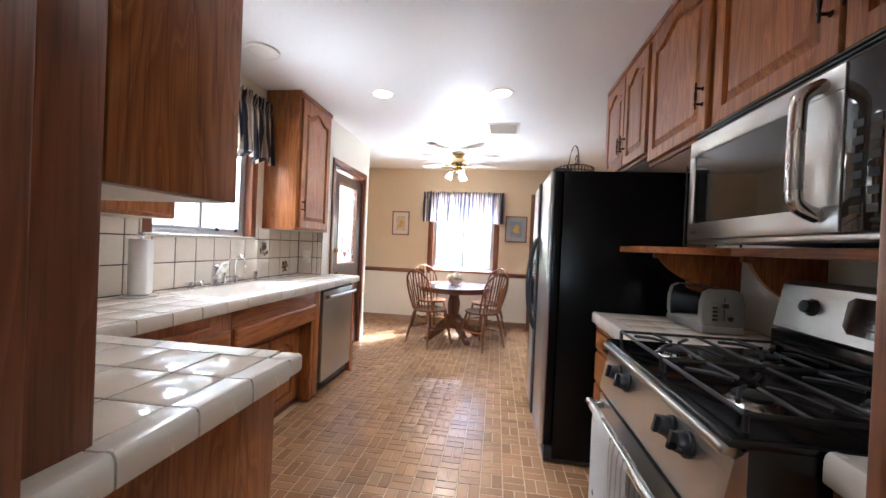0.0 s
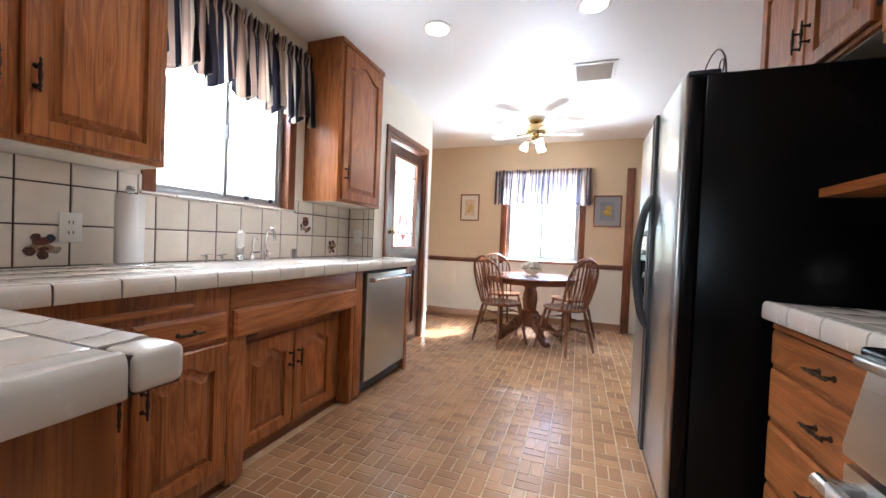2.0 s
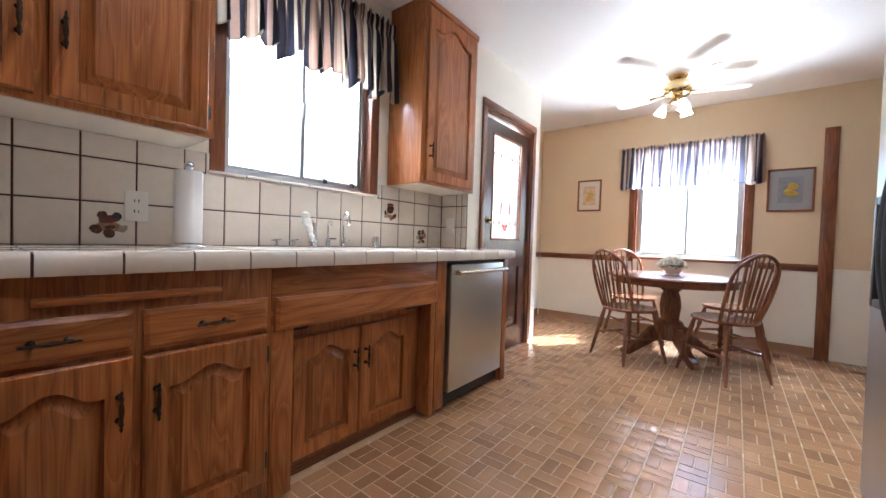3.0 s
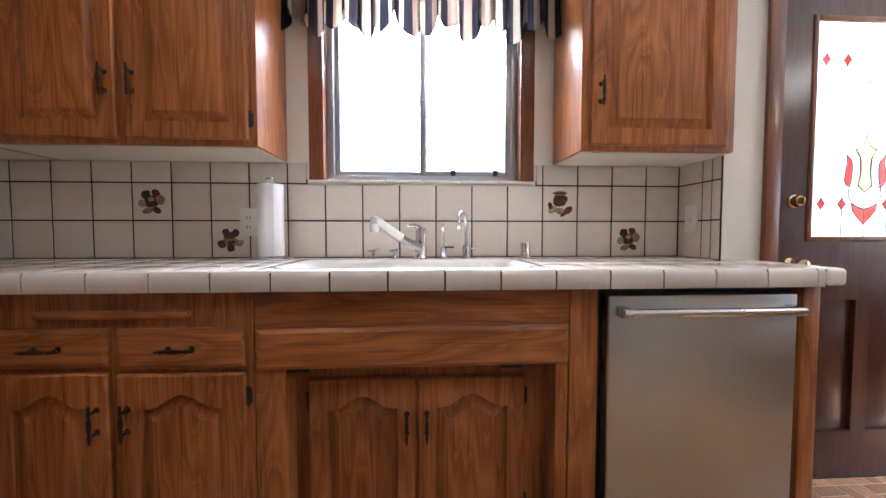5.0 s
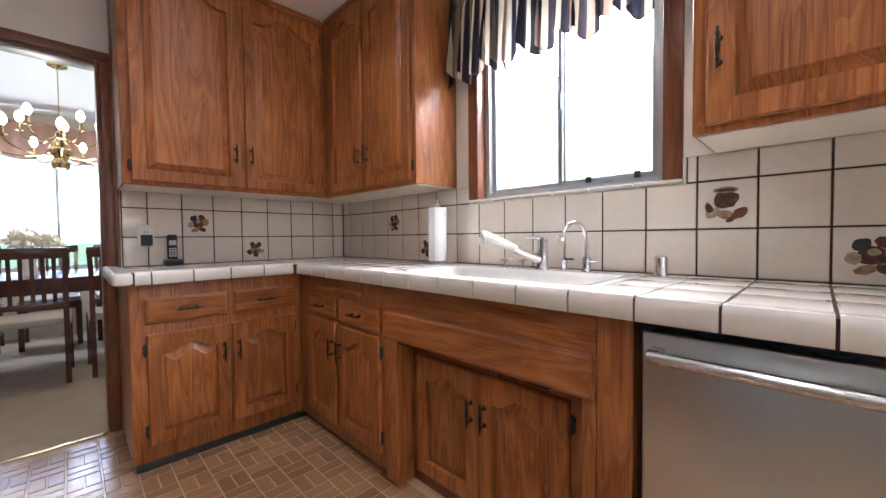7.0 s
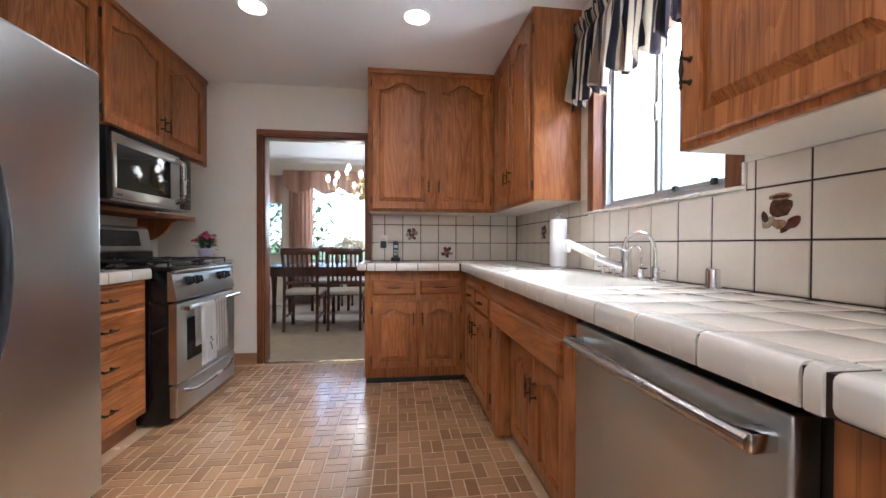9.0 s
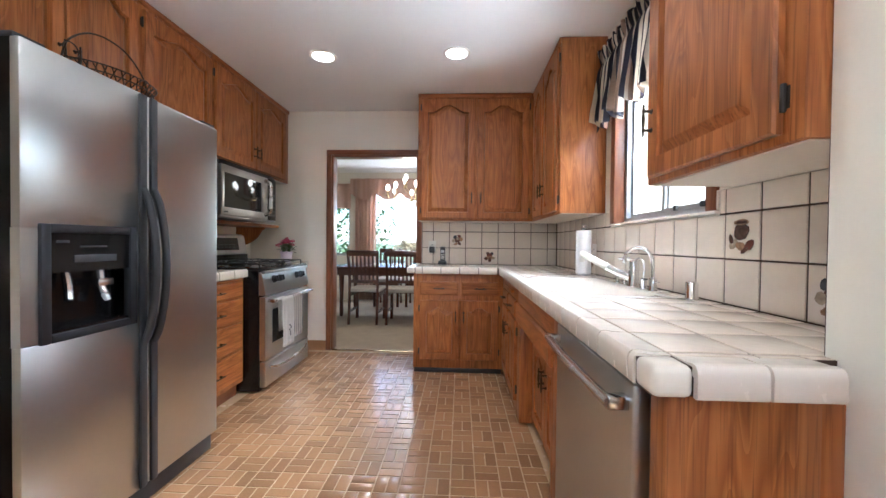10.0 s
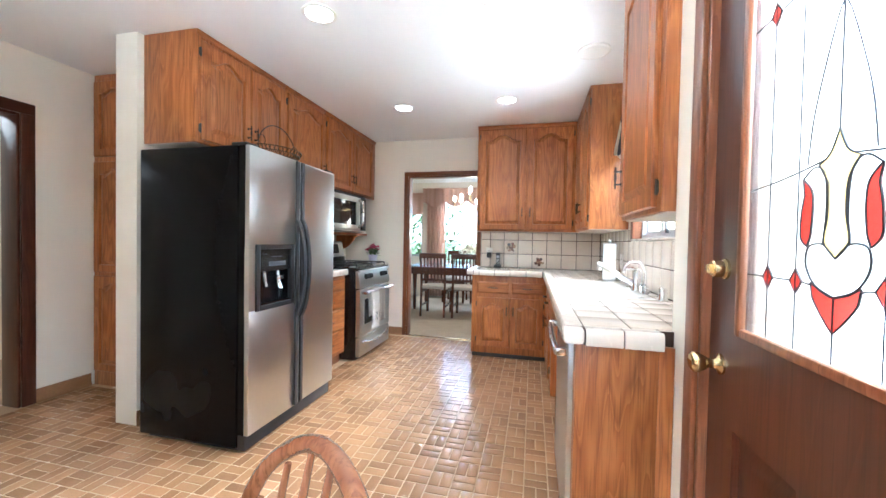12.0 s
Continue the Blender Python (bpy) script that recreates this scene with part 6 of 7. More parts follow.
for k in range(4):
    a = radians(35 + 90 * k)
    d, e = Vector((math.cos(a), math.sin(a), 0)), Vector((-math.sin(a), math.cos(a), 0))
    bm = bmesh.new()
    o = Vector((TX, TY, 0))
    side = [(0.09, 0.28), (0.17, 0.25), (0.25, 0.15), (0.33, 0.075), (0.40, 0.06), (0.42, 0.03), (0.40, 0.0), (0.34, 0.002), (0.30, 0.03), (0.22, 0.08), (0.14, 0.14), (0.09, 0.15)]
    prism(bm, [o + d * r + Vector((0, 0, z)) - e * 0.028 for r, z in side], e * 0.056)
    bmesh.ops.bevel(bm, geom=bm.edges[:], offset=0.008, segments=2, profile=0.5, affect="EDGES")
    part("leg", bm, chair_z, tb, "carved claw-footed leg")


def windsor(label):
    """A bow-back chair at the origin, its back towards -y."""
    ch = thing("windsor_chair", label, "chair", (0, 0, 0), "chairs round the breakfast table")
    bm = bmesh.new()
    lathe(bm, [(0.16, 0.415), (0.20, 0.42), (0.215, 0.435), (0.21, 0.447), (0.16, 0.445), (0.06, 0.437)], (0, 0, 0), seg=28)
    part("seat", bm, chair_x, ch, "saddle-shaped wooden seat", angle=40)
    for sx in (-1, 1):
        for sy in (-1, 1):
            bm = bmesh.new()
            p, q = Vector((sx * 0.13, sy * 0.13, 0.425)), Vector((sx * 0.20, sy * 0.21, 0.0))
            pts = [p.lerp(q, t) for t in (0, 0.12, 0.25, 0.4, 0.5, 0.56, 0.62, 0.8, 1.0)]
            tube(bm, pts, [0.012, 0.016, 0.019, 0.017, 0.012, 0.018, 0.013, 0.015, 0.009], 10)
            part("leg", bm, chair_z, ch, "turned splayed leg")
    bm = bmesh.new()
    for sx in (-1, 1):
        tube(bm, [(sx * 0.165, -0.17, 0.20), (sx * 0.17, 0.0, 0.20), (sx * 0.165, 0.17, 0.20)], [0.008, 0.013, 0.008], 8)
    tube(bm, [(-0.168, 0, 0.20), (0, 0, 0.20), (0.168, 0, 0.20)], [0.008, 0.013, 0.008], 8)
    part("stretcher", bm, chair_z, ch)
    bow = curve([(-0.175, -0.12, 0.44), (-0.20, -0.175, 0.62), (-0.19, -0.225, 0.80), (-0.11, -0.26, 0.89), (0.0, -0.27, 0.925), (0.11, -0.26, 0.89), (0.19, -0.225, 0.80), (0.20, -0.175, 0.62), (0.175, -0.12, 0.44)], 5)
    bm = bmesh.new()
    tube(bm, bow, 0.0125, 10)
    part("bow", bm, chair_z, ch, "bent bow back")
    for k in range(7):
        u = (k - 3) / 3
        zt = 0.915 - 0.12 * abs(u) ** 2.4 if abs(u) < 1 else 0.80
        bm = bmesh.new()
        a = Vector((u * 0.125, -0.165 + 0.03 * u * u, 0.44))
        b = Vector((u * 0.165, -0.27 + 0.04 * u * u, zt))
        tube(bm, [a.lerp(b, t) for t in (0, 0.3, 0.45, 0.6, 1)], [0.006, 0.0085, 0.010, 0.0085, 0.005], 7)
        part("spindle", bm, chair_z, ch)
    return ch


first = windsor("dark stained bow-back wooden chair with turned legs")


def facing(x, y, tx, ty):
    return pose(x, y, 0, 0, 0, math.degrees(math.atan2(ty - y, tx - x)) - 90)


first.matrix_basis = facing(1.115, 4.14, TX, TY)
copy_thing(first, facing(1.77, 4.17, TX, TY))
copy_thing(first, facing(1.00, 4.92, TX, TY))
copy_thing(first, facing(1.80, 4.90, TX, TY))["label"] = "dark stained bow-back wooden chair beside the nook window"
bw = thing("flower_bowl", "white bowl of pale flowers on the breakfast table", "bowl", (TX, TY + 0.02, TZ))
bm = bmesh.new()
lathe(bm, [(0.06, 0.0), (0.062, 0.008), (0.045, 0.015), (0.085, 0.045), (0.105, 0.075), (0.10, 0.077), (0.08, 0.05), (0.03, 0.025)], (TX, TY + 0.02, TZ), seg=28)
part("bowl", bm, porcelain, bw, angle=50)
bm = bmesh.new()
rnd = random.Random(5)
for k in range(120):
    a, r = rnd.uniform(0, 6.283), 0.105 * rnd.random() ** 0.5
    blossom(bm, (TX + r * math.cos(a), TY + 0.02 + r * math.sin(a), TZ + 0.155 - r * 0.6 + rnd.uniform(-0.02, 0.015)), rnd.uniform(0.016, 0.028), rnd)
part("flowers", bm, petal_white, bw, "pale cream flowers")
bm = bmesh.new()
for k in range(40):
    a = rnd.uniform(0, 6.283)
    leaf(bm, (TX + 0.06 * math.cos(a), TY + 0.02 + 0.06 * math.sin(a), TZ + 0.075), (math.cos(a), math.sin(a), rnd.uniform(0.1, 0.9)), 0.06, 0.025)
part("leaves", bm, leaf_green, bw)

# ---- pictures ----
frame_wood = wood("picture_frame_wood", *TRIM, axis="z", grain=0.6)
mat_board = material("mat_board", (0.66, 0.60, 0.50), 0.8, vary=0.03)
mat_grey = material("mat_board_grey", (0.30, 0.31, 0.33), 0.8, vary=0.05)
print_tan = material("print_tan", (0.58, 0.42, 0.26), 0.7, vary=0.45, scale=22, fine=60)
print_gold = material("print_gold", (0.55, 0.36, 0.06), 0.7, vary=0.4, scale=30)
print_grey = material("print_grey", (0.22, 0.24, 0.27), 0.7, vary=0.3, scale=18)


def picture(label, lo_u, hi_u, z0, z1, wall, mat_b, mat_p, accents=()):
    """wall: function of (u, z, out) to a place."""
    ob = thing("framed_picture", label, "picture", wall((lo_u + hi_u) / 2, z0, 0), "nook pictures")
    w = 0.018
    bm = bmesh.new()
    for a, b, c, d in ((lo_u, hi_u, z0, z0 + w), (lo_u, hi_u, z1 - w, z1), (lo_u, lo_u + w, z0 + w, z1 - w), (hi_u - w, hi_u, z0 + w, z1 - w)):
        box(bm, wall(a, c, 0.001), wall(b, d, 0.02), 0.004)
    part("frame", bm, frame_wood, ob, "narrow stained wooden frame")
    part("mat", one(wall(lo_u + w, z0 + w, 0.002), wall(hi_u - w, z1 - w, 0.008)), mat_b, ob)
    mu, mz = (hi_u - lo_u) * 0.24, (z1 - z0) * 0.2
    pr = part("print", one(wall(lo_u + mu, z0 + mz, 0.0082), wall(hi_u - mu, z1 - mz, 0.010)), mat_p, ob)
    for u, z, r, m in accents:
        bm = bmesh.new()
        n = wall(0, 0, 1) - wall(0, 0, 0)
        lathe(bm, [(r, 0), (r * 0.9, 0.001)], wall(u, z, 0.0102), n, 9)
        part("motif", bm, m, pr)
    return ob


north = lambda u, z, o: Vector((u, YN - 0.003 - o, z))
west = lambda u, z, o: Vector((XN + 0.003 + o, u, z))
picture("small framed tan botanical print in a wooden frame", 0.235, 0.515, 1.375, 1.755, north, mat_board, print_tan, ((0.385, 1.57, 0.035, print_gold), (0.36, 1.52, 0.025, print_gold)))
picture("framed print of a yellow flower with a grey mat", 2.03, 2.36, 1.33, 1.73, north, mat_grey, print_grey, ((2.21, 1.56, 0.04, print_gold), (2.18, 1.51, 0.035, print_gold), (2.22, 1.49, 0.03, print_gold)))
picture("small framed print on the nook side wall", 4.85, 5.07, 1.45, 1.78, west, mat_board, print_tan)
picture("small framed print on the nook side wall", 4.85, 5.07, 1.08, 1.30, west, mat_board, print_tan)

# ---- painted motifs on the tiles ----
glaze_brown = material("glaze_brown", (0.10, 0.045, 0.03), 0.2, vary=0.4, scale=60)
glaze_tan = material("glaze_tan", (0.33, 0.19, 0.11), 0.2, vary=0.4, scale=60)
glaze_red = material("glaze_red", (0.16, 0.055, 0.038), 0.2, vary=0.3, scale=60)
glaze_blue = material("glaze_blue", (0.055, 0.055, 0.065), 0.2, vary=0.3, scale=60)
glaze_cream = material("glaze_cream", (0.38, 0.30, 0.21), 0.2, vary=0.3, scale=60)


def motif(label, at, u_dir, n_dir, blobs):
    """Flat glazed shapes fired onto a tile: (u, v, half width, half height, turn, glaze)."""
    at, u, n = Vector(at), Vector(u_dir), Vector(n_dir)
    ob = thing("painted_motif", label, "tile decoration", at, "painted tile motifs", "structure")
    for i, (a, b, w, h, turn, mat) in enumerate(blobs):
        a, b, w, h = a * 1.25, b * 1.25, w * 1.25, h * 1.25
        bm = bmesh.new()
        ca, sa = math.cos(radians(turn)), math.sin(radians(turn))
        rnd_ = random.Random(i + int(w * 1e5))
        out = []
        for k in range(14):
            t = 2 * math.pi * k / 14
            j = 1 + 0.22 * (rnd_.random() - 0.5)
            x, y = w * j * math.cos(t), h * j * math.sin(t)
            out.append(at + u * (a + x * ca - y * sa) + Vector((0, 0, b + x * sa + y * ca)) + n * (0.0002 * i))
        prism(bm, out, n * 0.0006)
        part("shape", bm, mat, ob)
    return ob


POT = [(0.0, 0.012, 0.026, 0.024, 0, glaze_brown), (0.0, 0.036, 0.028, 0.008, 0, glaze_tan), (0.0, 0.036, 0.02, 0.004, 0, glaze_brown), (-0.028, -0.022, 0.018, 0.012, 30, glaze_cream), (0.0, -0.028, 0.022, 0.012, -20, glaze_tan), (0.028, -0.024, 0.018, 0.012, 40, glaze_red), (-0.036, -0.008, 0.008, 0.014, 20, glaze_brown), (0.012, -0.038, 0.014, 0.006, 30, glaze_brown)]
HERB = [(0.0, 0.0, 0.026, 0.02, 0, glaze_brown), (-0.018, 0.024, 0.016, 0.012, 40, glaze_blue), (0.014, 0.028, 0.014, 0.012, -30, glaze_red), (0.028, 0.006, 0.014, 0.018, 10, glaze_tan), (-0.03, -0.006, 0.012, 0.014, -20, glaze_cream), (-0.012, -0.03, 0.018, 0.010, 20, glaze_tan), (0.016, -0.028, 0.016, 0.010, -35, glaze_brown), (0.0, 0.008, 0.010, 0.008, 0, glaze_cream)]
BASKET = [(0.0, -0.008, 0.03, 0.016, 0, glaze_tan), (0.0, 0.014, 0.024, 0.012, 10, glaze_red), (-0.016, 0.026, 0.012, 0.01, 30, glaze_brown), (0.018, 0.024, 0.012, 0.01, -30, glaze_blue), (0.0, -0.028, 0.014, 0.014, 0, glaze_brown), (0.03, -0.014, 0.014, 0.01, 30, glaze_cream), (-0.03, -0.016, 0.014, 0.012, -30, glaze_brown), (0.002, -0.010, 0.012, 0.006, 0, glaze_brown)]
TF = 0.0079
for k, row, sh_ in ((3.5, 1, HERB), (5.5, 0, BASKET), (14.5, 1, POT), (16.5, 0, HERB)):
    motif("brown kitchen still-life motif painted on a cream tile", (TF, 0.094 + k * T, COUNTER + (row + 0.5) * T), (0, 1, 0), (1, 0, 0), sh_)
for k, row, sh_ in ((3.5, 0, BASKET), (5.5, 1, HERB)):
    motif("brown kitchen still-life motif painted on a cream tile", (0.01 + 0.55 * T + k * T, TF, COUNTER + (row + 0.5) * T), (-1, 0, 0), (0, 1, 0), sh_)

# ---- dining room ----
mahogany = [wood("mahogany_" + a, (0.03, 0.012, 0.008), (0.075, 0.024, 0.014), (0.11, 0.038, 0.02), axis=a, rough=0.2, coat=0.5, grain=0.5) for a in "zx"]
seat_cloth = material("seat_cloth", (0.45, 0.40, 0.34), 0.9, vary=0.08, fine=300, bump=0.0008)
dt_ = thing("dining_table", "long dark mahogany dining table", "table", (1.75, -2.2, 0))
part("tabletop", one((0.75, -2.75, 0.72), (2.85, -1.72, 0.755), 0.01), mahogany[1], dt_)
part("apron", boxes(((0.85, -2.66, 0.62), (2.75, -2.63, 0.72)), ((0.85, -1.84, 0.62), (2.75, -1.81, 0.72)), ((0.85, -2.63, 0.62), (0.88, -1.84, 0.72)), ((2.72, -2.63, 0.62), (2.75, -1.84, 0.72))), mahogany[1], dt_)
for x in (0.9, 2.7):
    for y in (-2.6, -1.87):
        bm = bmesh.new()
        lathe(bm, [(0.022, 0), (0.03, 0.05), (0.026, 0.3), (0.035, 0.55), (0.04, 0.62), (0.04, 0.72)], (x, y, 0.002), seg=12)
        part("leg", bm, mahogany[0], dt_)


def dining_chair():
    ch = thing("dining_chair", "dark mahogany slat-back dining chair with a pale seat", "chair", (0, 0, 0), "dining chairs")
    for sx in (-1, 1):
        bm = bmesh.new()
        pts = curve([(sx * 0.19, -0.24, 0.0), (sx * 0.19, -0.20, 0.44), (sx * 0.19, -0.22, 0.72), (sx * 0.20, -0.27, 0.98)], 4)
        tube(bm, pts, 0.022, 4)
        part("back_post", bm, mahogany[0], ch)
        part("front_leg", one((sx * 0.20 - 0.02, 0.19, 0), (sx * 0.20 + 0.02, 0.23, 0.44), 0.004), mahogany[0], ch)
        part("side_rail", one((sx * 0.20 - 0.012, -0.2, 0.37), (sx * 0.20 + 0.012, 0.2, 0.43)), mahogany[0], ch)
        part("stretcher", one((sx * 0.20 - 0.01, -0.2, 0.15), (sx * 0.20 + 0.01, 0.2, 0.18)), mahogany[0], ch)
    part("top_rail", one((-0.215, -0.285, 0.92), (0.215, -0.245, 1.0), 0.01), mahogany[1], ch)
    part("low_rail", one((-0.19, -0.225, 0.56), (0.19, -0.195, 0.60), 0.005), mahogany[1], ch)
    for k in range(6):
        x = -0.135 + k * 0.054
        bm = bmesh.new()
        prism(bm, [(x - 0.011, -0.222, 0.59), (x + 0.011, -0.222, 0.59), (x + 0.011, -0.208, 0.59), (x - 0.011, -0.208, 0.59)], (0, -0.05, 0.34))
        part("slat", bm, mahogany[0], ch)
    part("seat", one((-0.215, -0.21, 0.43), (0.215, 0.225, 0.485), 0.018, 3), seat_cloth, ch, "pale upholstered seat")
    part("front_rail", one((-0.2, 0.195, 0.37), (0.2, 0.222, 0.43)), mahogany[1], ch)
    return ch


dc = dining_chair()
dc.matrix_basis = pose(2.23, -1.55, 0.002, 0, 0, 180)
for x, y, r in ((1.72, -1.55, 180), (1.20, -1.55, 180), (2.2, -2.95, 0), (1.65, -2.95, 0), (1.1, -2.95, 0)):
    copy_thing(dc, pose(x, y, 0.002, 0, 0, r))
peach = stripe_cloth("peach_drape", [(0.5, (0.62, 0.42, 0.32)), (0.5, (0.66, 0.46, 0.36))], 30, 0, 0.3)


def drape(name, label, x0, x1, z0, z1, y, folds, scallop=0.0):
    bm = bmesh.new()
    uvl = bm.loops.layers.uv.new("UVMap")
    n, rows, grid = 90, 10, []
    for j in range(rows + 1):
        t = j / rows
        line = []
        for i in range(n + 1):
            u = i / n
            hem = scallop * abs(math.sin(u * math.pi * (x1 - x0) / 0.46)) * t
            line.append((bm.verts.new((x0 + (x1 - x0) * u, y + 0.03 * math.sin(u * folds * 6.283) * (0.4 + 0.6 * t), z1 - (z1 - z0) * t - hem)), u, t))
        grid.append(line)
    for a, b in zip(grid, grid[1:]):
        for i in range(n):
            quad = (a[i], a[i + 1], b[i + 1], b[i])
            f = bm.faces.new([q[0] for q in quad])
            for loop, q in zip(f.loops, quad):
                loop[uvl].uv = (q[1], q[2])
    bmesh.ops.solidify(bm, geom=bm.faces[:], thickness=0.003)
    return solid(name, bm, peach, label, "curtain", angle=80)


drape("curtain", "floor-length peach curtain beside the dining window", 2.52, 2.92, 0.03, 2.22, -3.35, 6)
drape("curtain", "floor-length peach curtain at the far side of the dining window", 0.30, 0.66, 0.03, 2.22, -3.35, 6)
drape("swag_valance", "peach swagged valance with scalloped hem over the dining window", 0.22, 3.0, 2.02, 2.30, -3.28, 14, 0.12)
drape("swag_valance", "peach patterned shade over the small dining window", 3.02, 3.8, 1.75, 2.22, -3.38, 4)

cl = thing("chandelier", "brass candle chandelier with many lit bulbs over the dining table", "chandelier", (1.53, -1.69, H))
CXc, CYc, CZ = 1.53, -1.69, 1.80
bm = bmesh.new()
lathe(bm, [(0.06, 0.0), (0.06, -0.015), (0.015, -0.035), (0.004, -0.04)], (CXc, CYc, H), seg=16)
tube(bm, [(CXc, CYc, H - 0.03), (CXc, CYc, CZ + 0.12)], 0.004, 6)
lathe(bm, [(0.005, 0.13), (0.03, 0.10), (0.015, 0.07), (0.05, 0.02), (0.07, -0.04), (0.04, -0.10), (0.06, -0.14), (0.05, -0.18), (0.008, -0.2)], (CXc, CYc, CZ), seg=18)
part("stem", bm, brass, cl, angle=50)
for tier, (n, r, dz) in enumerate(((9, 0.44, 0.0), (5, 0.24, 0.13))):
    for k in range(n):
        a = 2 * math.pi * (k + 0.5 * tier) / n + 0.2
        d = Vector((math.cos(a), math.sin(a), 0))
        c = Vector((CXc, CYc, CZ - 0.06 + dz))
        bm = bmesh.new()
        tube(bm, curve([c + d * 0.03, c + d * r * 0.5 - Vector((0, 0, 0.05)), c + d * r * 0.9 - Vector((0, 0, 0.01)), c + d * r + Vector((0, 0, 0.03))], 4), 0.006, 6)
        lathe(bm, [(0.008, 0.03), (0.028, 0.035), (0.026, 0.042), (0.010, 0.045), (0.010, 0.10)], c + d * r, seg=10)
        arm = part("arm", bm, brass, cl)
        bm = bmesh.new()
        lathe(bm, [(0.010, 0.10), (0.024, 0.125), (0.027, 0.15), (0.018, 0.175), (0.004, 0.19)], c + d * r, seg=10)
        part("bulb", bm, bulb_glow, arm, "glowing candle bulb")
lamp("chandelier_light", "POINT", look((CXc, CYc, CZ - 0.35), (CXc, CYc, 0)), 3, (1, 0.82, 0.6), radius=0.15)
vs_ = thing("flower_vase", "white flowers in a glass vase on the dining table", "vase", (1.75, -2.2, 0.755))
bm = bmesh.new()
lathe(bm, [(0.05, 0.0), (0.055, 0.01), (0.04, 0.1), (0.06, 0.2), (0.055, 0.2), (0.035, 0.1), (0.03, 0.02)], (1.75, -2.2, 0.755), seg=18)
part("vase", bm, porcelain, vs_)
bm = bmesh.new()
rnd = random.Random(9)
for k in range(110):
    a, r = rnd.uniform(0, 6.283), 0.22 * rnd.random() ** 0.6
    blossom(bm, (1.75 + r * math.cos(a), -2.2 + r * math.sin(a), 0.755 + 0.36 - r * 0.5 + rnd.uniform(-0.05, 0.05)), rnd.uniform(0.02, 0.035), rnd)
for k in range(14):
    a, r = 6.283 * k / 14, 0.05 + 0.012 * (k % 4)
    tube(bm, [(1.75 + 0.02 * math.cos(a), -2.2 + 0.02 * math.sin(a), 0.78), (1.75 + r * math.cos(a), -2.2 + r * math.sin(a), 1.09)], 0.003, 5)
part("flowers", bm, petal_white, vs_)
for x in (1.2, 2.3):
    cd = thing("glass_candlestick", "pale candlestick on the dining table", "candlestick", (x, -2.25, 0.755))
    bm = bmesh.new()
    lathe(bm, [(0.045, 0), (0.04, 0.01), (0.012, 0.03), (0.014, 0.18), (0.025, 0.2), (0.011, 0.205), (0.011, 0.40)], (x, -2.25, 0.755), seg=14)
    part("stick", bm, white_plastic, cd)

# ---- outdoors ----
grass = material("lawn", (0.07, 0.10, 0.035), 0.9, vary=0.4, scale=3, fine=60, bump=0.01)
stucco = material("white_stucco", (0.78, 0.76, 0.72), 0.85, vary=0.06, scale=2, fine=90, bump=0.003)
shingle = material("roof_shingle", (0.46, 0.43, 0.40), 0.9, vary=0.25, scale=5, fine=40, bump=0.006)
solid("ground", boxes(((-300, -300, -0.32), (300, -3.7, -0.25)), ((-300, 5.7, -0.32), (300, 300, -0.25)), ((-300, -3.7, -0.32), (-1.6, 5.7, -0.25)), ((6.2, -3.7, -0.32), (300, 5.7, -0.25))), grass, "green lawn reaching into the distance", "ground", "structure")
solid("patio", one((-0.6, 5.7, -0.25), (4.5, 9.5, -0.10)), stucco, "pale concrete patio outside the nook", "patio", "structure")
hs = thing("neighbour_house", "white clapboard neighbouring house with a shingled roof", "house", (-6.5, 3.5, -0.25))
part("wall", one((-9.5, -2.5, -0.25), (-4.6, 9.5, 4.3)), stucco, hs)
for k in range(22):
    part("siding_board", one((-4.602, -2.5, -0.1 + k * 0.2), (-4.58, 9.5, 0.085 + k * 0.2), 0.004), stucco, hs)
bm = bmesh.new()
prism(bm, [(-4.0, -3.0, 4.25), (-4.0, -3.0, 4.40), (-7.2, -3.0, 5.9), (-10.1, -3.0, 4.40), (-10.1, -3.0, 4.25)], (0, 13.0, 0))
part("roof", bm, shingle, hs, "grey-brown shingled roof")
part("fascia", one((-4.02, -3.0, 4.22), (-3.98, 10.0, 4.42)), white_plastic, hs)
for y in (2.9, 6.2):
    w = part("window", one((-4.6, y, 1.0), (-4.55, y + 1.2, 2.3), 0.004), white_plastic, hs, "white framed window")
    # pale pane instead of dark glass: outdoor glare put into the colour
    part("pane", one((-4.56, y + 0.07, 1.07), (-4.545, y + 1.13, 2.23)), cabinet_inside, w, "pane coloured pale to match the outdoor glare")


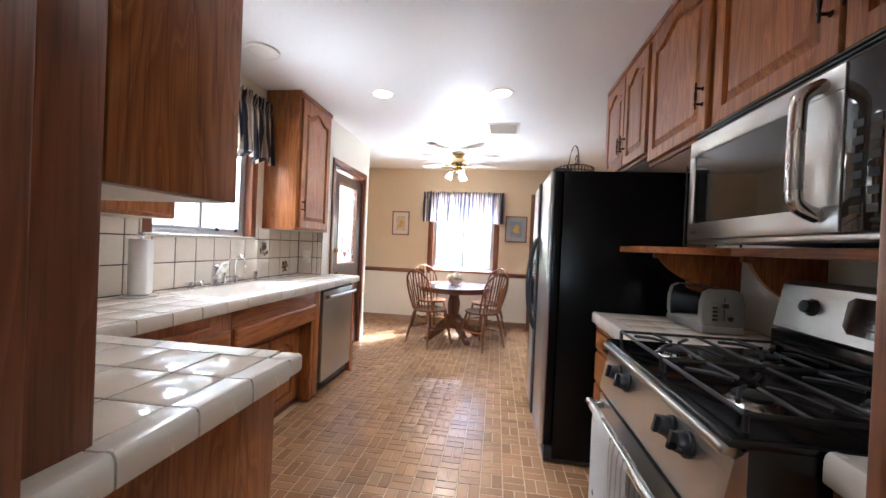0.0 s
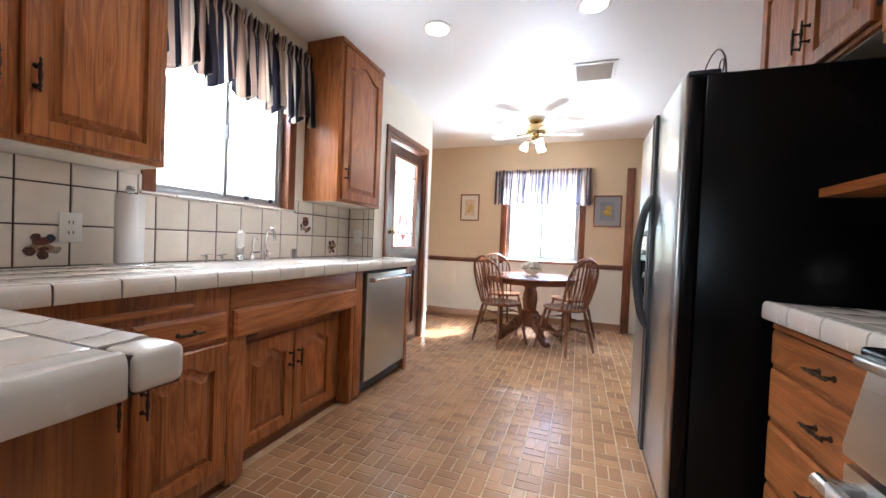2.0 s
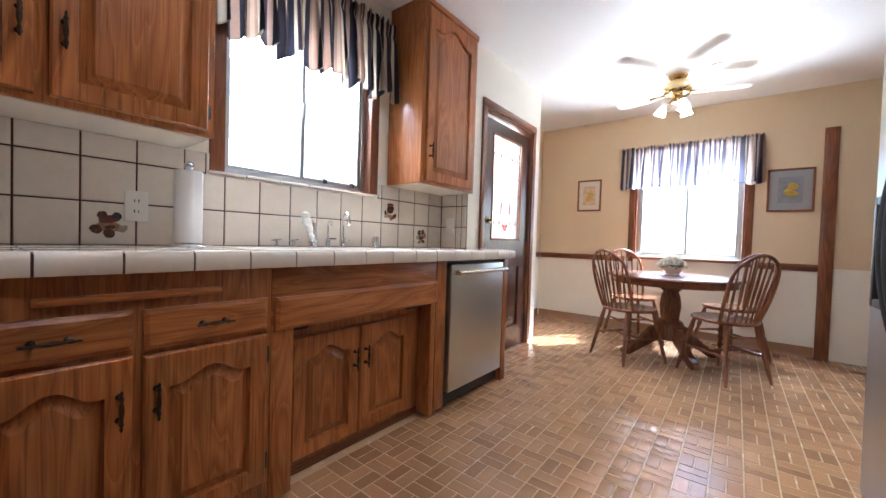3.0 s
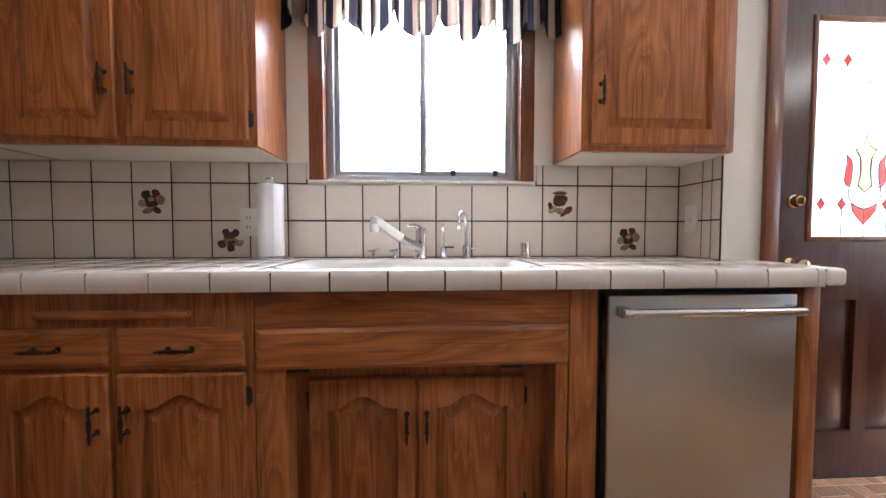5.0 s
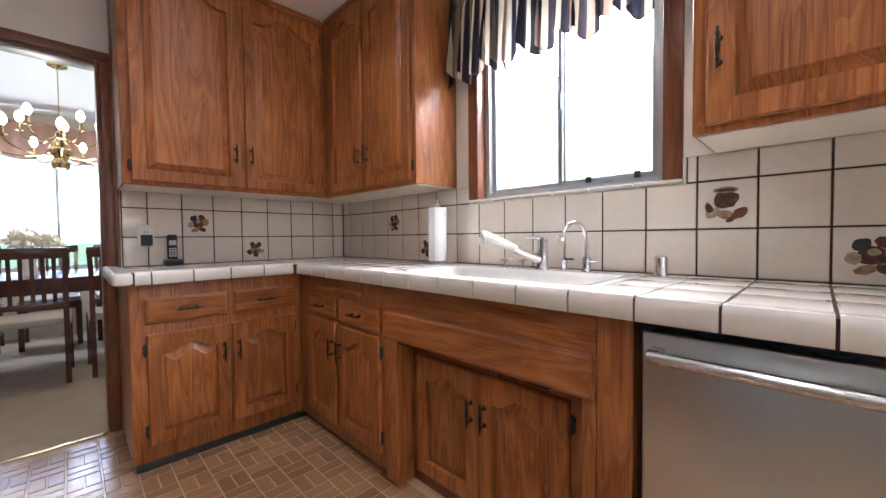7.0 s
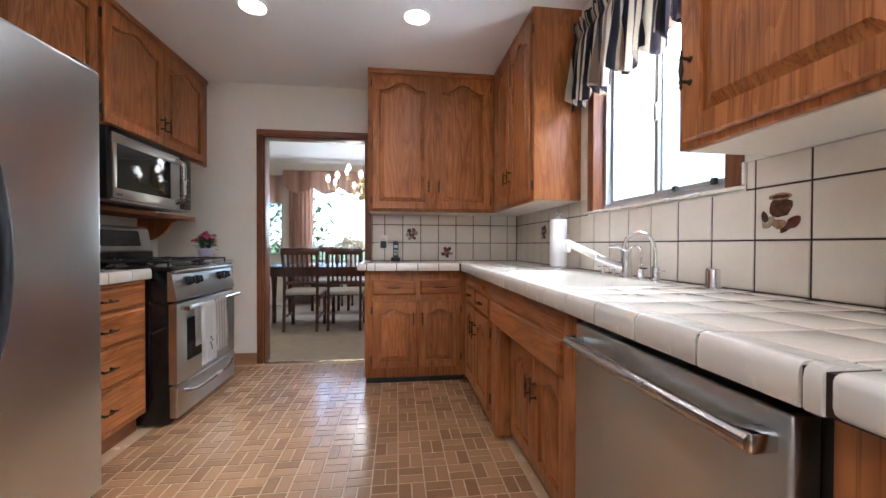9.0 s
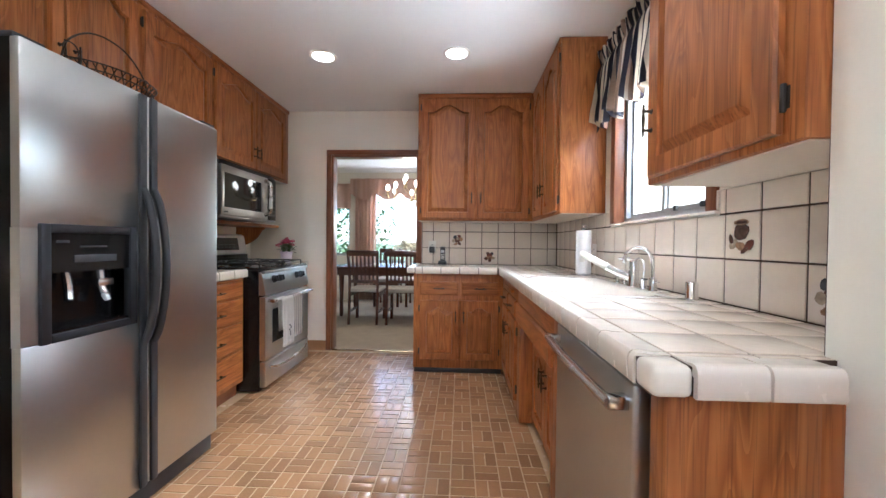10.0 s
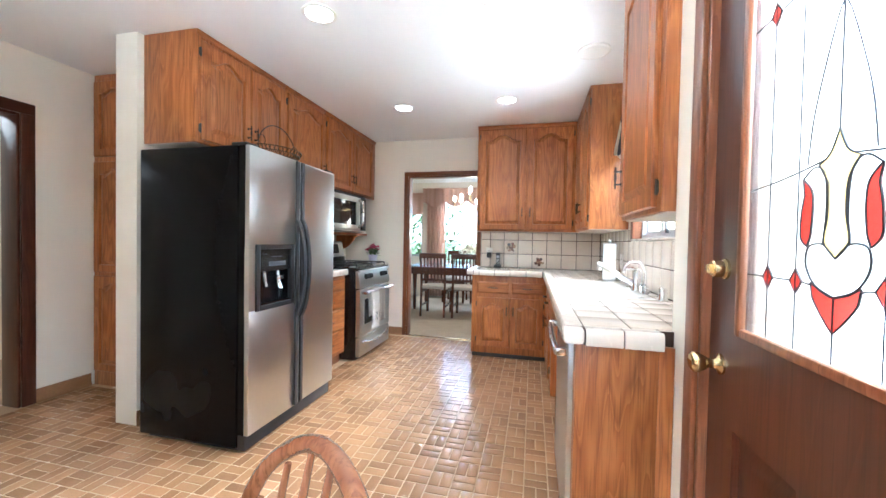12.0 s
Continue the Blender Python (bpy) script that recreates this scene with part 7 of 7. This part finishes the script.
def shrub(name, label, cx, cy, z0, rx, ry, rz, n, seed, category="shrub", size=0.07):
    rnd = random.Random(seed)
    ob = thing(name, label, category, (cx, cy, z0))
    bm = bmesh.new()
    for k in range(5):
        a = rnd.uniform(0, 6.28)
        tube(bm, [(cx, cy, z0), (cx + 0.4 * rx * math.cos(a), cy + 0.4 * ry * math.sin(a), z0 + rz), (cx + 0.7 * rx * math.cos(a), cy + 0.7 * ry * math.sin(a), z0 + 1.5 * rz)], [0.03, 0.02, 0.006], 6)
    part("trunk", bm, trim_z, ob)
    bm = bmesh.new()
    for k in range(n):
        a, e = rnd.uniform(0, 6.283), rnd.uniform(-0.9, 1.5)
        r = rnd.uniform(0.55, 1.05) * (1 + 0.25 * math.sin(3 * a + seed) * math.cos(2 * e))
        p = (cx + rx * r * math.cos(a) * math.cos(e), cy + ry * r * math.sin(a) * math.cos(e), z0 + rz + rz * r * math.sin(e))
        leaf(bm, p, (rnd.uniform(-1, 1), rnd.uniform(-1, 1), rnd.uniform(-0.4, 1)), size * rnd.uniform(0.7, 1.4), size * 0.5)
    part("crown", bm, leaf_green, ob)
    return ob


shrub("shrub", "leafy green shrub outside the kitchen window", -2.6, 1.6, -0.25, 0.7, 1.1, 0.75, 1500, 1)
shrub("shrub", "leafy green shrub outside the kitchen window", -2.8, 3.6, -0.25, 0.6, 0.9, 0.7, 1200, 2)
shrub("tree", "green garden tree outside the dining room", 4.6, -7.0, -0.25, 1.6, 1.5, 1.7, 2400, 6, "tree", 0.2)
# ---- tiles, edge tiles and floor bricks ----
def flat(x, y, z, rz=0):
    return pose(x, y, z, 0, 0, rz)


TM = tile_mesh("tile", T - GT, T - GT)
inner = EDGE - 0.070
inner_s = ES - 0.070
cuts = {}


def cut_tile(w, h):
    key = (round(w, 4), round(h, 4))
    if key not in cuts:
        cuts[key] = tile_mesh("tile", w - GT, h - GT, 0.003)
        cuts[key].materials.append(tile_glaze)
    return cuts[key]


def lay(parent, x0, x1, y0, y1, z=top, name="tile"):
    """One tile, cut where it must be, lying on a counter."""
    if x1 - x0 < 0.012 or y1 - y0 < 0.012:
        return
    ob = new(name, cut_tile(x1 - x0, y1 - y0))
    ob.parent = parent
    ob.matrix_basis = Matrix.Translation(-base_of(parent)) @ flat((x0 + x1) / 2, (y0 + y1) / 2, z)


Y0 = 0.094 - T
xs = [(0.006, inner - 3 * T), (inner - 3 * T, inner - 2 * T), (inner - 2 * T, inner - T), (inner - T, inner)]
for k in range(20):
    a, b = max(Y0 + k * T, 0.004), Y0 + (k + 1) * T
    for x0, x1 in xs:
        lo, hi = a, min(b, CE - 0.07)
        if x0 < XD and hi > YJ:
            hi = min(hi, YJ - 0.002)
            if x1 > XD + 0.02 and b > YJ:
                lay(counter, max(x0, XD + 0.05), x1, max(a, YJ), min(b, CE - 0.07))
        if hi - lo < 0.012:
            continue
        # leave the sink free
        if hi > SY0 - 0.045 and lo < SY1 + 0.045 and x1 > SX0 and x0 < SX1:
            if lo < SY0 - 0.045:
                lay(counter, x0, x1, lo, SY0 - 0.045)
            if hi > SY1 + 0.045:
                lay(counter, x0, x1, SY1 + 0.045, hi)
            if x1 > SX1 + 0.012 and x0 < SX1:
                lay(counter, SX1 + 0.002, x1, max(lo, SY0 - 0.045), min(hi, SY1 + 0.045))
            if x0 < SX0 - 0.012:
                lay(counter, x0, SX0 - 0.002, max(lo, SY0 - 0.045), min(hi, SY1 + 0.045))
            continue
        lay(counter, x0, x1, lo, hi)
# peninsula field
x = inner
while x < PE - 0.075:
    x2 = min(x + T, PE - 0.07)
    for y0, y1 in ((0.006, inner_s - 2 * T), (inner_s - 2 * T, inner_s - T), (inner_s - T, inner_s)):
        lay(counter, x, x2, y0, y1)
    x = x2
lay(counter, XD + 0.003, XD + 0.05, YJ, CE - 0.07)
EM = edge_mesh("edge_tile", T - GT)
EM.materials.append(tile_matt)


def edge(parent, x, y, rz, mesh=None, z=COUNTER):
    ob = new("edge_tile", mesh or EM)
    ob.parent = parent
    ob.matrix_basis = Matrix.Translation(-base_of(parent)) @ pose(x, y, z, 0, 0, rz)


# sink front: nose towards +x
lay(counter, inner, EDGE + 0.008, inner_s, ES + 0.006)
y = 0.094 + 3 * T
me = edge_mesh("edge_tile", y - ES - 0.008 - GT)
me.materials.append(tile_matt)
edge(counter, EDGE, (y + ES + 0.008) / 2, -90, me)
while y + T < CE - 0.07:
    edge(counter, EDGE, y + T / 2, -90)
    y += T
rest = CE - 0.07 - y
me = edge_mesh("edge_tile", rest - GT)
me.materials.append(tile_matt)
edge(counter, EDGE, y + rest / 2, -90, me)
part("corner_tile", one((EDGE - 0.0685, CE - 0.0685, 0.852), (EDGE, CE, COUNTER + 0.002), 0.013, 3), tile_matt, counter)
# counter end towards the garden door
endl = EDGE - 0.118 - XD
me = edge_mesh("edge_tile", endl / 2 - GT)
me.materials.append(tile_matt)
edge(counter, XD + 0.048 + endl * 0.25, CE, 0, me)
edge(counter, XD + 0.048 + endl * 0.75, CE, 0, me)
# peninsula front and end
x = EDGE + 0.01
while x + T < PE - 0.07:
    edge(counter, x + T / 2, ES, 0)
    x += T
me = edge_mesh("edge_tile", PE - 0.07 - x - GT)
me.materials.append(tile_matt)
edge(counter, (x + PE - 0.07) / 2, ES, 0, me)
part("corner_tile", one((PE - 0.0685, ES - 0.0685, 0.852), (PE, ES, COUNTER + 0.002), 0.013, 3), tile_matt, counter)
y = ES - 0.07
while y - T > YS + 0.05:
    edge(counter, PE, y - T / 2, -90)
    y -= T
me = edge_mesh("edge_tile", y - YS - 0.004)
me.materials.append(tile_matt)
edge(counter, PE, (y + YS) / 2, -90, me)

# counter between range and refrigerator, and the strip by the wall
for cx0, ylo, yhi, lab in ((2.45, 1.03, 1.665, "small cream tiled counter between range and refrigerator"), (2.49, YS + 0.003, 0.245, "narrow cream tiled counter strip beside the range")):
    ob = thing("tiled_countertop", lab, "countertop", ((cx0 + XR) / 2, (ylo + yhi) / 2, 0.852))
    part("grout_bed", one((cx0 + 0.006, ylo + 0.001, 0.852), (XR - 0.002, yhi - 0.001, top)), grout, ob, "recessed brown grout")
    n = max(1, round((yhi - ylo) / T))
    step = (yhi - ylo) / n
    me = edge_mesh("edge_tile", step - GT)
    me.materials.append(tile_matt)
    for i in range(n):
        edge(ob, cx0, ylo + (i + 0.5) * step, 90, me)
        x = cx0 + 0.07
        while x < XR - 0.02:
            lay(ob, x, min(x + T, XR - 0.004), ylo + i * step, ylo + (i + 1) * step)
            x += T

# backsplash tiles stand on the walls
def stand(parent, m, w, h):
    ob = new("tile", cut_tile(w, h))
    ob.parent = parent
    ob.matrix_basis = Matrix.Translation(-base_of(parent)) @ m


ROWS_Z = ((COUNTER, COUNTER + T), (COUNTER + T, COUNTER + 2 * T), (COUNTER + 2 * T, UB - 0.002))
bed = solid("grout_west", boxes(((0.0, 0.004, COUNTER - 0.004), (0.004, WY0 - 0.06, UB - 0.004)), ((0.0, WY1 + 0.06, COUNTER - 0.004), (0.004, YJ, UB - 0.004)), ((0.0, WY0 - 0.06, COUNTER - 0.004), (0.004, WY1 + 0.06, WZ0 - 0.02))), grout, "brown grout of the sink wall backsplash", "backsplash", "structure")
for i, (z0, z1) in enumerate(ROWS_Z):
    for k in range(20):
        a, b = max(Y0 + k * T, 0.006), min(Y0 + (k + 1) * T, YJ - 0.004)
        if i == 2:
            if b > WY0 - 0.06 and a < WY1 + 0.06:
                if a < WY0 - 0.065:
                    b = WY0 - 0.062
                elif b > WY1 + 0.065:
                    a = WY1 + 0.062
                else:
                    continue
        if b - a > 0.012:
            stand(bed, Matrix.Translation((0.0045, (a + b) / 2, (z0 + z1) / 2)) @ pose(0, 0, 0, 90, 0, 90), b - a, z1 - z0)
bed2 = solid("grout_south", one((0.004, 0.0, COUNTER - 0.004), (1.305, 0.004, UB - 0.004)), grout, "brown grout of the backsplash beside the doorway", "backsplash", "structure")
for i, (z0, z1) in enumerate(ROWS_Z):
    x = 0.010
    w = T * 0.55
    while x < 1.29:
        x2 = min(x + w, 1.303)
        stand(bed2, Matrix.Translation(((x + x2) / 2, 0.0045, (z0 + z1) / 2)) @ pose(0, 0, 0, 90, 0, 180), x2 - x, z1 - z0)
        x, w = x2, T
bed3 = solid("grout_jog", one((0.004, YJ - 0.004, COUNTER - 0.004), (XD - 0.002, YJ, UB - 0.004)), grout, "brown grout of the backsplash return", "backsplash", "structure")
for z0, z1 in ROWS_Z:
    for x, x2 in ((0.010, 0.15), (0.15, 0.20), (0.20, XD - 0.003)):
        stand(bed3, Matrix.Translation(((x + x2) / 2, YJ - 0.0045, (z0 + z1) / 2)) @ pose(0, 0, 0, 90, 0, 0), x2 - x, z1 - z0)

# floor bricks: pairs laid in turn along and across
Q = 0.115
gap = 0.0068
BW, BL = Q / 2 - gap, Q - gap


def brick_mesh():
    return tile_mesh("vinyl_brick", BL, BW, 0.0016, 0.0022)


near, far = [], []
nx, ny = int(4.6 / Q), int(5.9 / Q)
for i in range(nx):
    for j in range(ny):
        x, y = -0.30 + i * Q, -0.05 + j * Q
        cx, cy = x + Q / 2, y + Q / 2
        if cy > YN - 0.05 or cx > 4.1 or cx < XN or (cx < XD - 0.05 and cy < 4.1) or (cx < 0.45 and cy < 3.0) or (cx < 1.25 and cy < 0.42) or (cx > 2.5 and cy < 1.7) or (cx > 3.1 and cy < 2.1) or (2.3 < cx < 2.9 and 1.75 < cy < 2.55) or (cy < 0.0 and not PX0 < cx < PX1):
            continue
        for s in (-1, 1):
            if (i + j) % 2:
                m = (cx, cy + s * Q / 4, 0)
            else:
                m = (cx + s * Q / 4, cy, 90)
            (near if 0.5 < cx < 1.62 and 1.9 < cy < 3.0 else far).append(m)
BM = brick_mesh()
pieces("vinyl_brick", vinyl_piece, floor, [pose(x, y, 0.0005, 0, 0, r) for x, y, r in near[:300]], BM)
far += near[300:]
ref = brick_mesh()
vs = np.array([v.co[:] for v in ref.vertices])
fs = [tuple(p.vertices) for p in ref.polygons]
allv, allf = [], []
for x, y, r in far:
    q = vs.copy()
    if r:
        q = np.stack([-vs[:, 1], vs[:, 0], vs[:, 2]], 1)
    base = len(allv)
    allv.extend((q + np.array((x, y, 0.0005))).tolist())
    allf.extend(tuple(base + v for v in f) for f in fs)
me = bpy.data.meshes.new("vinyl_bricks")
me.from_pydata(allv, [], allf)
me.materials.append(vinyl)
ob = new("vinyl_bricks", me)
ob.parent = floor
tagged(ob, "", "", "", "stuff")
